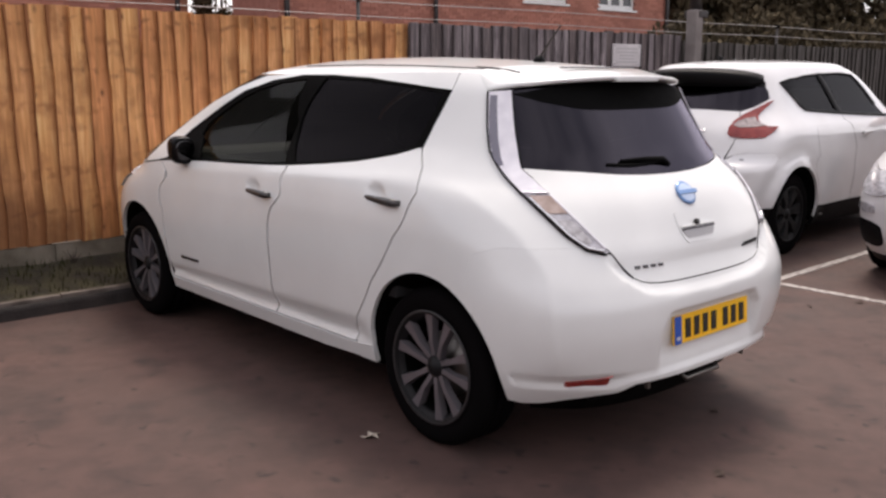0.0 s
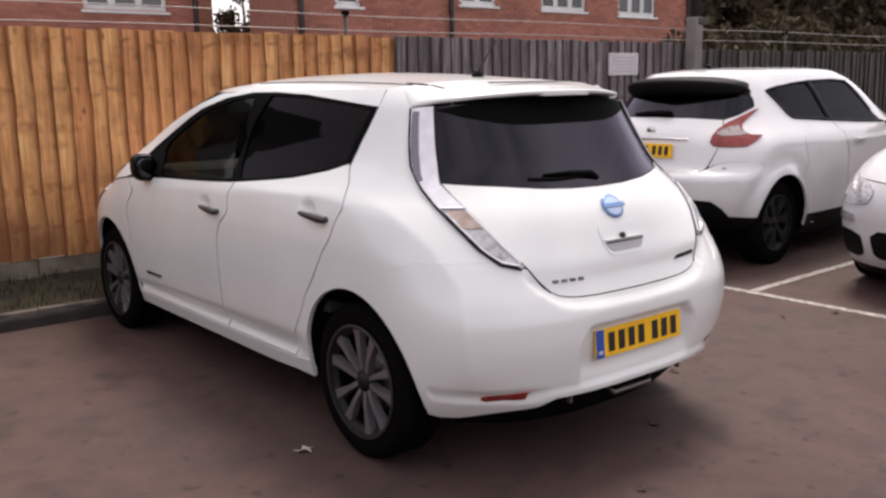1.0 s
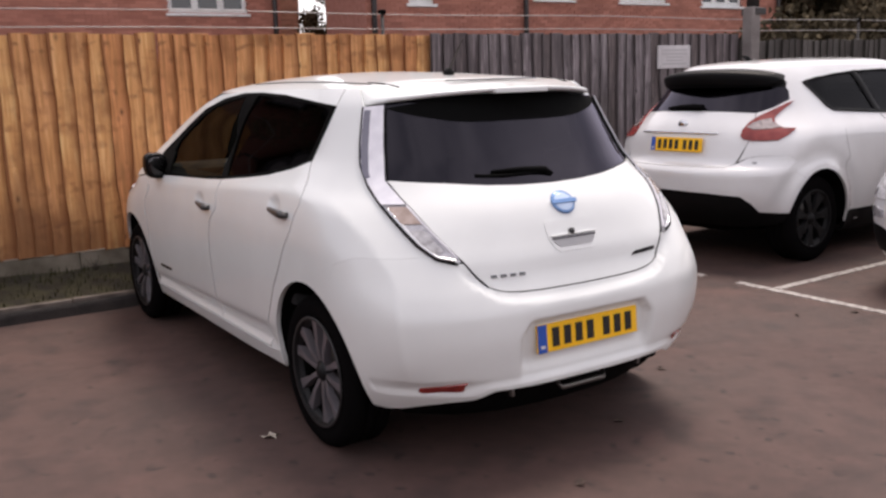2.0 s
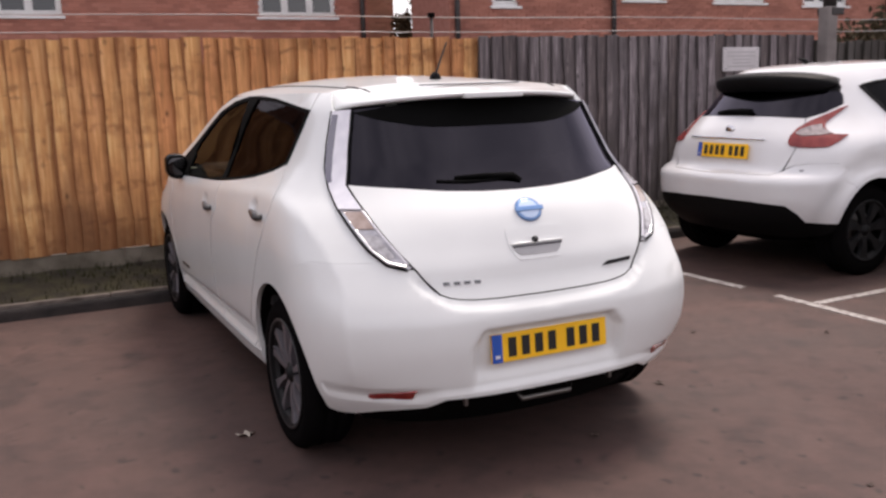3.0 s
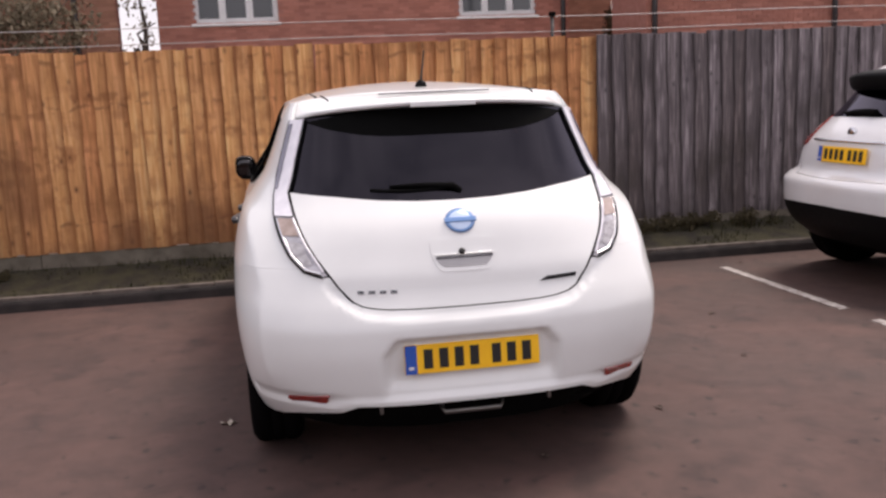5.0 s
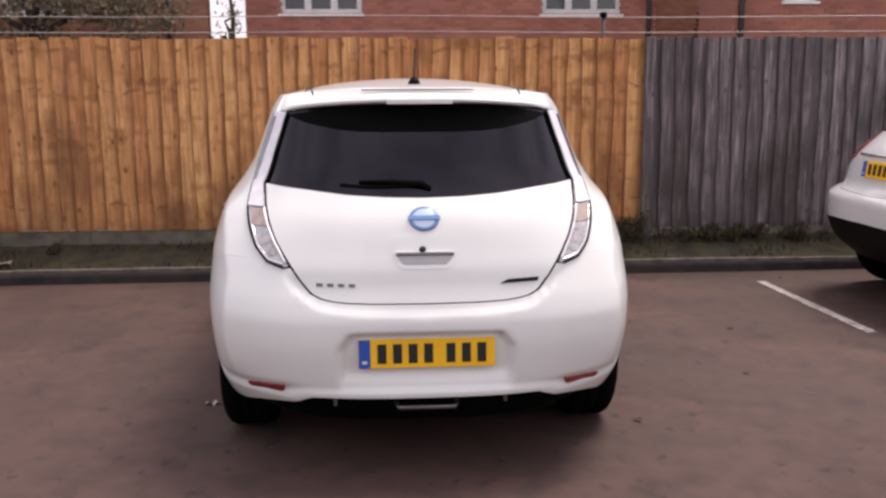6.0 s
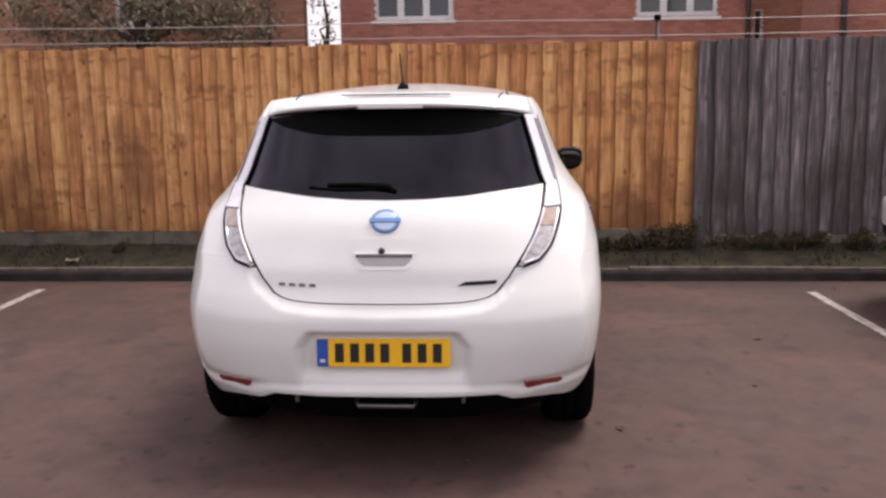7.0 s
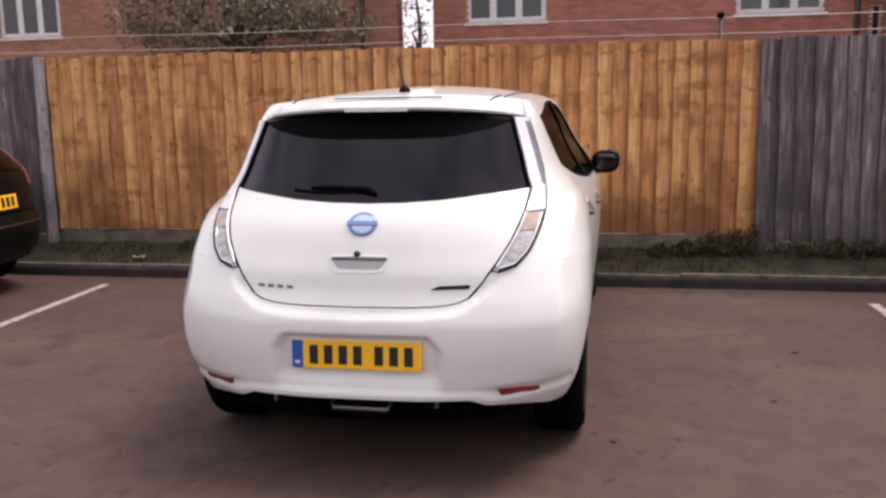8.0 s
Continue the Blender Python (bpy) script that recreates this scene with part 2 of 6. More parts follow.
def wood(name, dark, mid, light, knot, stain_and_shade, banded=0.85, tones=0.4, foot_amount=0.5, dull_col=(0.05, 0.045, 0.035), nails=0.0):
    m = mat(name, mid, 0.75)
    n, l, b = nodes_of(m)
    info = n.new("ShaderNodeObjectInfo")
    g = texture(m, 7, (6, 6, 0.45), 8, True)
    c = ramp(m, g, [(0.28, dark), (0.5, mid), (0.72, light)])
    tone = ramp(m, info.outputs["Random"], [(0.0, (0.33, 0.30, 0.28)), (0.5, (0.5, 0.5, 0.5)), (1.0, (0.67, 0.67, 0.67))])
    c = blend(m, tones, c, tone, 'OVERLAY')
    k = texture(m, 5.5, (1.5, 1.5, 0.9), 0, True, "voronoi")
    c = blend(m, ramp(m, k, [(0.05, (0.85, 0.85, 0.85)), (0.11, (0.35, 0.35, 0.35)), (0.20, (0, 0, 0))]), c, knot)
    s = texture(m, 3.2, (1.6, 1.6, 1.3), 9, True)
    c = blend(m, ramp(m, s, [(0.52, (0, 0, 0)), (0.70, (0.62, 0.62, 0.62))]), c, stain_and_shade)
    whorl = texture(m, 4.5, (1.2, 1.2, 1.1), 1, True)
    c = blend(m, ramp(m, whorl, [(0.58, (0, 0, 0)), (0.72, (0.32 * banded, 0.32 * banded, 0.32 * banded))]), c, stain_and_shade)
    pos = n.new("ShaderNodeNewGeometry")
    wmap = n.new("ShaderNodeMapping")
    wmap.inputs["Scale"].default_value = (0.5, 0.0, 4.6)
    l.new(pos.outputs["Position"], wmap.inputs[0])
    wn = n.new("ShaderNodeTexNoise")
    wn.inputs["Scale"].default_value, wn.inputs["Detail"].default_value = 2.0, 0.3
    l.new(wmap.outputs[0], wn.inputs["Vector"])
    spots = texture(m, 13, (1.0, 1.0, 0.8), 1, True)
    rows = blend(m, 1.0, ramp(m, wn.outputs["Fac"], [(0.53, (0, 0, 0)), (0.66, (banded, banded, banded))]), ramp(m, spots, [(0.46, (0.10, 0.10, 0.10)), (0.60, (1, 1, 1))]), 'MULTIPLY')
    c = blend(m, rows, c, stain_and_shade)
    # ragged duller tone, stronger towards the board feet
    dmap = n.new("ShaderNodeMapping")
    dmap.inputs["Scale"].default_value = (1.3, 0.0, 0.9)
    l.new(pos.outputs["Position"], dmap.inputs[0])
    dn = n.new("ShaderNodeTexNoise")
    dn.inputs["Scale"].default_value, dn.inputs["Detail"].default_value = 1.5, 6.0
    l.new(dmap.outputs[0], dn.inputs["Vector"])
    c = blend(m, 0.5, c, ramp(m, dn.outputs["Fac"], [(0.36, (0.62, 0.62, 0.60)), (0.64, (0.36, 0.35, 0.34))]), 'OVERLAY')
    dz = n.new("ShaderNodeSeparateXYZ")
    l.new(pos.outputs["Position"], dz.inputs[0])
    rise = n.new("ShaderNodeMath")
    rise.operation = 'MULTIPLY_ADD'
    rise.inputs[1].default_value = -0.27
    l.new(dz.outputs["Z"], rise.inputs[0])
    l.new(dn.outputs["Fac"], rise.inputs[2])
    c = blend(m, ramp(m, rise.outputs[0], [(0.27, (0, 0, 0)), (0.47, (foot_amount, foot_amount, foot_amount))]), c, dull_col)
    if nails:
        # rows of dark bleeding marks where the boards are nailed to the rails
        nz = n.new("ShaderNodeMath")
        nz.operation = 'MULTIPLY_ADD'
        nz.inputs[1].default_value = 0.20
        l.new(texture(m, 4.0, (1.0, 1.0, 0.6), 2, True), nz.inputs[0])
        l.new(dz.outputs["Z"], nz.inputs[2])
        half = n.new("ShaderNodeMath")
        half.operation = 'MULTIPLY_ADD'
        half.inputs[1].default_value, half.inputs[2].default_value = 0.5, -0.05
        l.new(nz.outputs[0], half.inputs[0])
        k0, k1 = (0, 0, 0), (1, 1, 1)
        lines = ramp(m, half.outputs[0], [(0.262, k0), (0.274, k1), (0.286, k0), (0.732, k0), (0.745, k1), (0.758, k0), (0.905, k0), (0.918, k1), (0.931, k0)])
        blots = ramp(m, texture(m, 9, (1.0, 1.0, 1.2), 2, True), [(0.49, k0), (0.60, (nails, nails, nails))])
        c = blend(m, blend(m, 1.0, lines, blots, 'MULTIPLY'), c, dull_col)
    co = n.new("ShaderNodeTexCoord")
    sep = n.new("ShaderNodeSeparateXYZ")
    l.new(co.outputs["Object"], sep.inputs[0])
    wav = n.new("ShaderNodeMath")
    wav.operation = 'MULTIPLY_ADD'
    wav.inputs[1].default_value = 0.02
    l.new(g, wav.inputs[0])
    l.new(sep.outputs["X"], wav.inputs[2])
    # painted lap shadow at one board edge, shading off towards the other
    edge = ramp(m, wav.outputs[0], [(0.0, (0, 0, 0)), (0.013, (0.0, 0.0, 0.0)), (0.019, (1, 1, 1)), (0.085, (1, 1, 1)), (0.142, (0.45, 0.45, 0.45))])
    c = blend(m, edge, stain_and_shade, c)
    base(m, c)
    bump(m, g, 0.35, 0.006)
    return m


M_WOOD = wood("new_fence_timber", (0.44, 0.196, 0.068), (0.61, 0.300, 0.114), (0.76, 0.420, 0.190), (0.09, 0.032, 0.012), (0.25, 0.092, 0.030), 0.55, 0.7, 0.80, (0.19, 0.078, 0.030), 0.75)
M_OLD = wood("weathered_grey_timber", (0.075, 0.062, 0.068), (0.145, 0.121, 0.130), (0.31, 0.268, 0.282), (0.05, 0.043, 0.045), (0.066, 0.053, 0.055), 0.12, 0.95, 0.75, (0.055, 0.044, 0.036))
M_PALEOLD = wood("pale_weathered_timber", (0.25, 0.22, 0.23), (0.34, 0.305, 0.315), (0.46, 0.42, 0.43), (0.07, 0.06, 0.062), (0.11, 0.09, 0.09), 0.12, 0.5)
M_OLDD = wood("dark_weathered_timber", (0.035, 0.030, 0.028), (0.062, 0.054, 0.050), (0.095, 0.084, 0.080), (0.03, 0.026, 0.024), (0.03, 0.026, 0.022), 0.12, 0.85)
def brick(name, dark, mid, light):
    m = mat(name, mid, 0.85)
    n, l, b = nodes_of(m)
    g = n.new("ShaderNodeNewGeometry")
    c = ramp(m, g.outputs["Random Per Island"], [(0.0, dark), (0.5, mid), (1.0, light)])
    c = blend(m, 0.6, c, ramp(m, texture(m, 1.1, detail=9), [(0.3, (0.36, 0.35, 0.35)), (0.7, (0.62, 0.60, 0.58))]), 'OVERLAY')
    base(m, c)
    bump(m, texture(m, 60), 0.4, 0.006)
    return m


M_BRICK = brick("red_brick", (0.32, 0.132, 0.096), (0.395, 0.164, 0.119), (0.455, 0.200, 0.147))
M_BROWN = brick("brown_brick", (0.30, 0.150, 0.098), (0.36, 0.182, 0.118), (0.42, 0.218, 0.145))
M_BACKWALL = mat("dull_brick_wall", (0.16, 0.10, 0.085), 0.9)
base(M_BACKWALL, ramp(M_BACKWALL, texture(M_BACKWALL, 1.2, detail=8), [(0.3, (0.10, 0.07, 0.06)), (0.7, (0.20, 0.13, 0.11))]))
M_MORTAR = mat("mortar", (0.17, 0.105, 0.088), 0.95)
base(M_MORTAR, ramp(M_MORTAR, texture(M_MORTAR, 8), [(0.3, (0.31, 0.135, 0.103)), (0.7, (0.405, 0.188, 0.147))]))
M_UPVC = mat("white_window_plastic", (0.75, 0.75, 0.74), 0.4)
base(M_UPVC, ramp(M_UPVC, texture(M_UPVC, 5), [(0.3, (0.66, 0.66, 0.65)), (0.7, (0.78, 0.78, 0.77))]))
M_PANE = mat("window_pane", (0.03, 0.035, 0.04), 0.06, 0.0, 0.0, 0.8)
M_PIPE = mat("dark_rainwater_pipe", (0.025, 0.02, 0.02), 0.5)
M_WIRE = mat("galvanised_wire", (0.42, 0.40, 0.39), 0.5, 0.2)
M_SLATE = mat("grey_slate", (0.07, 0.07, 0.075), 0.7)
base(M_SLATE, ramp(M_SLATE, texture(M_SLATE, 4), [(0.3, (0.05, 0.05, 0.054)), (0.7, (0.1, 0.1, 0.105))]))
M_BARK = mat("bark", (0.06, 0.045, 0.035), 0.95)
base(M_BARK, ramp(M_BARK, texture(M_BARK, 12, (1, 1, 0.3)), [(0.3, (0.035, 0.026, 0.02)), (0.7, (0.09, 0.07, 0.055))]))


def leaf_mat(name, a, b_, c_):
    m = mat(name, a, 0.85, 0.0, 0.0, 0.12)
    n, l, b = nodes_of(m)
    g = n.new("ShaderNodeNewGeometry")
    base(m, ramp(m, g.outputs["Random Per Island"], [(0.0, a), (0.6, b_), (1.0, c_)]))
    return m


M_LEAF = leaf_mat("olive_leaves", (0.15, 0.124, 0.084), (0.20, 0.165, 0.112), (0.27, 0.225, 0.162))
M_LEAFD = leaf_mat("dark_hedge_leaves", (0.046, 0.037, 0.024), (0.074, 0.059, 0.036), (0.11, 0.086, 0.052))
M_WEED = leaf_mat("dark_weed_leaves", (0.050, 0.042, 0.024), (0.070, 0.058, 0.033), (0.092, 0.073, 0.043))
M_LITTER = mat("dry_leaf", (0.36, 0.31, 0.25), 0.8)
base(M_LITTER, ramp(M_LITTER, texture(M_LITTER, 60), [(0.3, (0.24, 0.19, 0.14)), (0.7, (0.46, 0.41, 0.35))]))
M_LITTER2 = mat("brown_dead_leaf", (0.05, 0.032, 0.026), 0.85)
base(M_LITTER2, ramp(M_LITTER2, texture(M_LITTER2, 60), [(0.3, (0.03, 0.018, 0.015)), (0.7, (0.08, 0.05, 0.038))]))
M_SIGN = mat("faded_sign_face", (0.5, 0.48, 0.48), 0.5)
base(M_SIGN, ramp(M_SIGN, texture(M_SIGN, 4), [(0.3, (0.50, 0.47, 0.48)), (0.7, (0.62, 0.585, 0.60))]))
M_SIGNINK = mat("faded_sign_print", (0.44, 0.42, 0.43), 0.6)

# ---------- mesh helpers ----------
def link(name, bm, material, parent=None, label="", smooth=False):
    me = bpy.data.meshes.new(name)
    if smooth:
        for f in bm.faces:
            f.smooth = True
    bm.to_mesh(me)
    bm.free()
    if material:
        me.materials.append(material)
    ob = new(name, me)
    if parent:
        ob.parent = parent
    if label:
        ob["label"] = label
    return ob


def part(name, bm, material, parent, label="", smooth=False):
    return link(name, bm, material, parent, label, smooth)


def raw(name, verts, faces, material, parent=None, label="", smooth=False):
    me = bpy.data.meshes.new(name)
    me.from_pydata([tuple(v) for v in verts], [], faces)
    me.update()
    if smooth:
        me.polygons.foreach_set("use_smooth", [True] * len(me.polygons))
    me.materials.append(material)
    ob = new(name, me)
    if parent:
        ob.parent = parent
    if label:
        ob["label"] = label
    return ob


def add_box(bm, lo, hi, bevel=0.0, m=None):
    r = bmesh.ops.create_cube(bm, size=1.0)
    vs = r["verts"]
    for v in vs:
        v.co = Vector([(l + h) / 2 + c * (h - l) for l, h, c in zip(lo, hi, v.co)])
    if bevel:
        es = list({e for v in vs for e in v.link_edges})
        r2 = bmesh.ops.bevel(bm, geom=es, offset=bevel, segments=2, affect='EDGES', profile=0.6)
        vs = list({v for f in r2["faces"] for v in f.verts} | {v for v in vs if v.is_valid})
    if m is not None:
        for v in vs:
            v.co = m @ v.co
    return vs


def box(lo, hi, bevel=0.0, m=None):
    bm = bmesh.new()
    add_box(bm, lo, hi, bevel, m)
    return bm


def tube(points, radius, sides=8):
    """A round bar along points; radius may be one number or one for each point."""
    bm = bmesh.new()
    pts = [Vector(p) for p in points]
    rings = []
    for k, p in enumerate(pts):
        d = (pts[min(k + 1, len(pts) - 1)] - pts[max(k - 1, 0)]).normalized()
        a = d.orthogonal().normalized() if k == 0 else (rings_a - d * rings_a.dot(d)).normalized()
        rings_a = a
        b = d.cross(a)
        r = radius[k] if isinstance(radius, (list, tuple)) else radius
        rings.append([bm.verts.new(p + r * (math.cos(2 * math.pi * j / sides) * a + math.sin(2 * math.pi * j / sides) * b)) for j in range(sides)])
    for r0, r1 in zip(rings, rings[1:]):
        for j in range(sides):
            bm.faces.new((r0[j], r0[(j + 1) % sides], r1[(j + 1) % sides], r1[j])).smooth = True
    bm.faces.new(rings[0][::-1])
    bm.faces.new(rings[-1])
    return bm


def lathe(profile, steps=40, axis="x"):
    """Turns (radius, along) pairs round an axis through the origin."""
    bm = bmesh.new()
    rings = []
    for r, a in profile:
        ring = []
        for k in range(steps):
            t = 2 * math.pi * k / steps
            ring.append(bm.verts.new((a, r * math.cos(t), r * math.sin(t))))
        rings.append(ring)
    for r0, r1 in zip(rings, rings[1:]):
        for k in range(steps):
            bm.faces.new((r0[k], r0[(k + 1) % steps], r1[(k + 1) % steps], r1[k])).smooth = True
    bmesh.ops.recalc_face_normals(bm, faces=bm.faces)
    return bm


def spline(keys):
    """A smooth curve through (x, value) pairs."""
    xs = [k[0] for k in keys]
    vs = [k[1] for k in keys]
    n = len(xs)
    sl = [(vs[i + 1] - vs[i]) / (xs[i + 1] - xs[i]) for i in range(n - 1)]
    tg = [sl[0]] + [0.0 if sl[i - 1] * sl[i] <= 0 else 2 * sl[i - 1] * sl[i] / (sl[i - 1] + sl[i]) for i in range(1, n - 1)] + [sl[-1]]

    def at(x):
        if x <= xs[0]:
            return vs[0]
        if x >= xs[-1]:
            return vs[-1]
        i = max(k for k in range(n - 1) if xs[k] <= x)
        h = xs[i + 1] - xs[i]
        t = (x - xs[i]) / h
        return ((2 * t ** 3 - 3 * t * t + 1) * vs[i] + (t ** 3 - 2 * t * t + t) * h * tg[i]
                + (3 * t * t - 2 * t ** 3) * vs[i + 1] + (t ** 3 - t * t) * h * tg[i + 1])
    return at


def smooth01(a, b, x):
    t = min(max((x - a) / (b - a), 0.0), 1.0)
    return t * t * (3 - 2 * t)


class Skin:
    """The outer skin of a car, heading +y: a rounded plan outline at every height.
    s runs round it: 0 rear middle, 1 end of the rear corner, 3 start of the front corner, 4 front middle; below 0 on its left side."""

    def __init__(self, half, rear, front, rear_len, rear_pow, front_len, front_pow, dent=None):
        self.c = [spline(k) for k in (half, rear, front, rear_len, rear_pow, front_len, front_pow)]
        self.dent = dent

    def at(self, s, z):
        w, yr, yf, lr, nr, lf, nf = [c(z) for c in self.c]
        a = abs(s)
        if a <= 1 or a >= 3:
            n, u = (nr, a) if a <= 1 else (nf, 4 - a)
            u = min(max(u, 0.0), 1.0)
            sn, cs = math.sin(u * math.pi / 2), math.cos(u * math.pi / 2)
            k = (sn ** n + cs ** n) ** (-1 / n)
            x, y = w * sn * k, (yr + lr * (1 - cs * k)) if a <= 1 else (yf - lf * (1 - cs * k))
        else:
            x, y = w, (yr + lr) + (yf - lf - yr - lr) * (a - 1) / 2
        p = Vector((math.copysign(x, s) if s else 0.0, y, z))
        if self.dent:
            p += self.dent(p)
        return p

    def normal(self, s, z):
        e = 2e-3
        du = self.at(s + e, z) - self.at(s - e, z)
        dv = self.at(s, z + e) - self.at(s, z - e)
        n = du.cross(dv)
        return n.normalized() if n.length > 1e-12 else Vector((0, -1, 0))

    def rear(self, x, z):
        w, yr, yf, lr, nr, lf, nf = [c(z) for c in self.c]
        u = min(abs(x) / w, 0.99999)
        return math.copysign(math.atan2(u, (1 - u ** nr) ** (1 / nr)) * 2 / math.pi, x)

    def side(self, y, z):
        w, yr, yf, lr, nr, lf, nf = [c(z) for c in self.c]
        if y < yr + lr:
            v = min(max(1 - (y - yr) / lr, 0.0), 1.0)
            return math.atan2((1 - v ** nr) ** (1 / nr), v) * 2 / math.pi
        if y > yf - lf:
            v = min(max(1 - (yf - y) / lf, 0.0), 1.0)
            return 4 - math.atan2((1 - v ** nf) ** (1 / nf), v) * 2 / math.pi
        return 1 + 2 * (y - yr - lr) / (yf - lf - yr - lr)

    def nose(self, x, z):
        w, yr, yf, lr, nr, lf, nf = [c(z) for c in self.c]
        u = min(abs(x) / w, 0.99999)
        return 4 - math.atan2(u, (1 - u ** nf) ** (1 / nf)) * 2 / math.pi

    def F(self, pts):
        return [(self.nose(x, z), z) for x, z in pts]

    def R(self, pts):
        return [(self.rear(x, z), z) for x, z in pts]

    def S(self, pts):
        return [(self.side(y, z), z) for y, z in pts]


def mirror_poly(poly):
    return [(-s, z) for s, z in reversed(poly)]


def sym(poly):
    """A half outline from the middle round to the middle, completed on the left side."""
    return poly + [(-s, z) for s, z in reversed(poly) if abs(s) > 1e-6]


def inset_poly(poly, d):
    n = len(poly)
    area = sum(poly[i][0] * poly[(i + 1) % n][1] - poly[(i + 1) % n][0] * poly[i][1] for i in range(n))
    sg = 1 if area > 0 else -1
    out = []
    for i in range(n):
        p, a, b = Vector(poly[i]), Vector(poly[i - 1]), Vector(poly[(i + 1) % n])
        e1, e2 = (p - a), (b - p)
        if e1.length < 1e-9 or e2.length < 1e-9:
            out.append(tuple(p))
            continue
        e1.normalize(), e2.normalize()
        n1, n2 = Vector((-e1.y, e1.x)) * sg, Vector((-e2.y, e2.x)) * sg
        m = n1 + n2
        m = m / max(m.dot(m) / 2, 0.35)
        out.append(tuple(p + m * d))
    return out


def inside(poly, x, y):
    c = False
    n = len(poly)
    for i in range(n):
        (x1, y1), (x2, y2) = poly[i], poly[i - 1]
        if (y1 > y) != (y2 > y) and x < (x2 - x1) * (y - y1) / (y2 - y1) + x1:
            c = not c
    return c


def rounded(poly, r, steps=4):
    """Cuts the corners of an outline to arcs."""
    out = []
    n = len(poly)
    for i in range(n):
        p, a, b = Vector(poly[i]), Vector(poly[i - 1]), Vector(poly[(i + 1) % n])
        ra, rb = min(r, (a - p).length * 0.45), min(r, (b - p).length * 0.45)
        p0, p2 = p + (a - p).normalized() * ra, p + (b - p).normalized() * rb
        for k in range(steps + 1):
            t = k / steps
            out.append(tuple((1 - t) ** 2 * p0 + 2 * t * (1 - t) * p + t * t * p2))
    return out


from mathutils.geometry import delaunay_2d_cdt


def panel(name, skin, poly, material, parent, gap=0.0, lift=0.0, thick=0.012, step=0.05, label=""):
    """A curved sheet on a skin inside an outline of (s, z), with a turned-in rim."""
    if gap:
        poly = inset_poly(poly, gap)
    edge = []
    n = len(poly)
    for i in range(n):
        a, b = Vector(poly[i]), Vector(poly[(i + 1) % n])
        k = max(1, int(math.ceil((b - a).length / step)))
        edge += [a + (b - a) * j / k for j in range(k)]
    clean = [p for i, p in enumerate(edge) if (p - edge[i - 1]).length > 1e-5]
    ne = len(clean)
    x0, x1 = min(p.x for p in clean), max(p.x for p in clean)
    y0, y1 = min(p.y for p in clean), max(p.y for p in clean)
    cl = [(p.x, p.y) for p in clean]
    arr = np.array(cl)
    pts = list(clean)
    for i in range(int((x1 - x0) / step) + 1):
        for j in range(int((y1 - y0) / step) + 1):
            x, y = x0 + (i + 0.5 + 0.25 * (j % 2)) * step, y0 + (j + 0.5) * step
            if inside(cl, x, y) and ((arr - (x, y)) ** 2).sum(1).min() > (0.45 * step) ** 2:
                pts.append(Vector((x, y)))
    vs, es, fs, _, _, _ = delaunay_2d_cdt(pts, [(i, (i + 1) % ne) for i in range(ne)], [], 1, 1e-7)
    verts = []
    norms = []
    for v in vs:
        nn = skin.normal(v.x, v.y)
        norms.append(nn)
        verts.append(skin.at(v.x, v.y) + nn * lift)
    count = {}
    faces = []
    for f in fs:
        f = list(f)
        a, b, c = [vs[k] for k in f[:3]]
        if (b - a).cross(c - a) < 0:
            f.reverse()
        faces.append(f)
        for k in range(len(f)):
            e = (f[k], f[(k + 1) % len(f)])
            count[e] = count.get(e, 0) + 1
    rim = [e for e in count if (e[1], e[0]) not in count]
    nf = len(faces)
    dup = {}
    for e in rim:
        for k in e:
            if k not in dup:
                dup[k] = len(verts)
                verts.append(verts[k])
                verts.append(verts[k] - norms[k] * thick)
    for a, b in rim:
        faces.append([dup[b], dup[a], dup[a] + 1, dup[b] + 1])
    me = bpy.data.meshes.new(name)
    me.from_pydata([tuple(v) for v in verts], [], faces)
    me.update()
    me.polygons.foreach_set("use_smooth", [k < nf for k in range(len(faces))])
    me.materials.append(material)
    ob = new(name, me)
    if parent:
        ob.parent = parent
    if label:
        ob["label"] = label
    return ob


def strip_on(name, skin, line, width, material, parent, lift=0.004, label=""):
    """A narrow band laid along a line of (s, z) on a skin."""
    pts = []
    for (a, b) in zip(line, line[1:]):
        k = max(2, int((Vector(b) - Vector(a)).length / 0.04))
        pts += [Vector(a) + (Vector(b) - Vector(a)) * j / k for j in range(k)]
    pts.append(Vector(line[-1]))
    verts, faces = [], []
    P = [skin.at(p.x, p.y) for p in pts]
    for k, p in enumerate(pts):
        nn = skin.normal(p.x, p.y)
        d = (P[min(k + 1, len(P) - 1)] - P[max(k - 1, 0)]).normalized()
        side = nn.cross(d).normalized() * width / 2
        for q in (P[k] - side + nn * (lift - 0.006), P[k] - side * 0.8 + nn * lift, P[k] + side * 0.8 + nn * lift, P[k] + side + nn * (lift - 0.006)):
            verts.append(q)
    for k in range(len(pts) - 1):
        for j in range(3):
            faces.append([4 * k + j, 4 * k + j + 1, 4 * k + 5 + j, 4 * k + 4 + j])
    return raw(name, verts, faces, material, parent, label, True)


def arc(cy, cz, r, a0, a1, n=14):
    return [(cy + r * math.cos(radians(a0 + (a1 - a0) * k / n)), cz + r * math.sin(radians(a0 + (a1 - a0) * k / n))) for k in range(n + 1)]

# ---------- setting ----------
KERB_Y, FENCE_Y = 3.85, 4.53


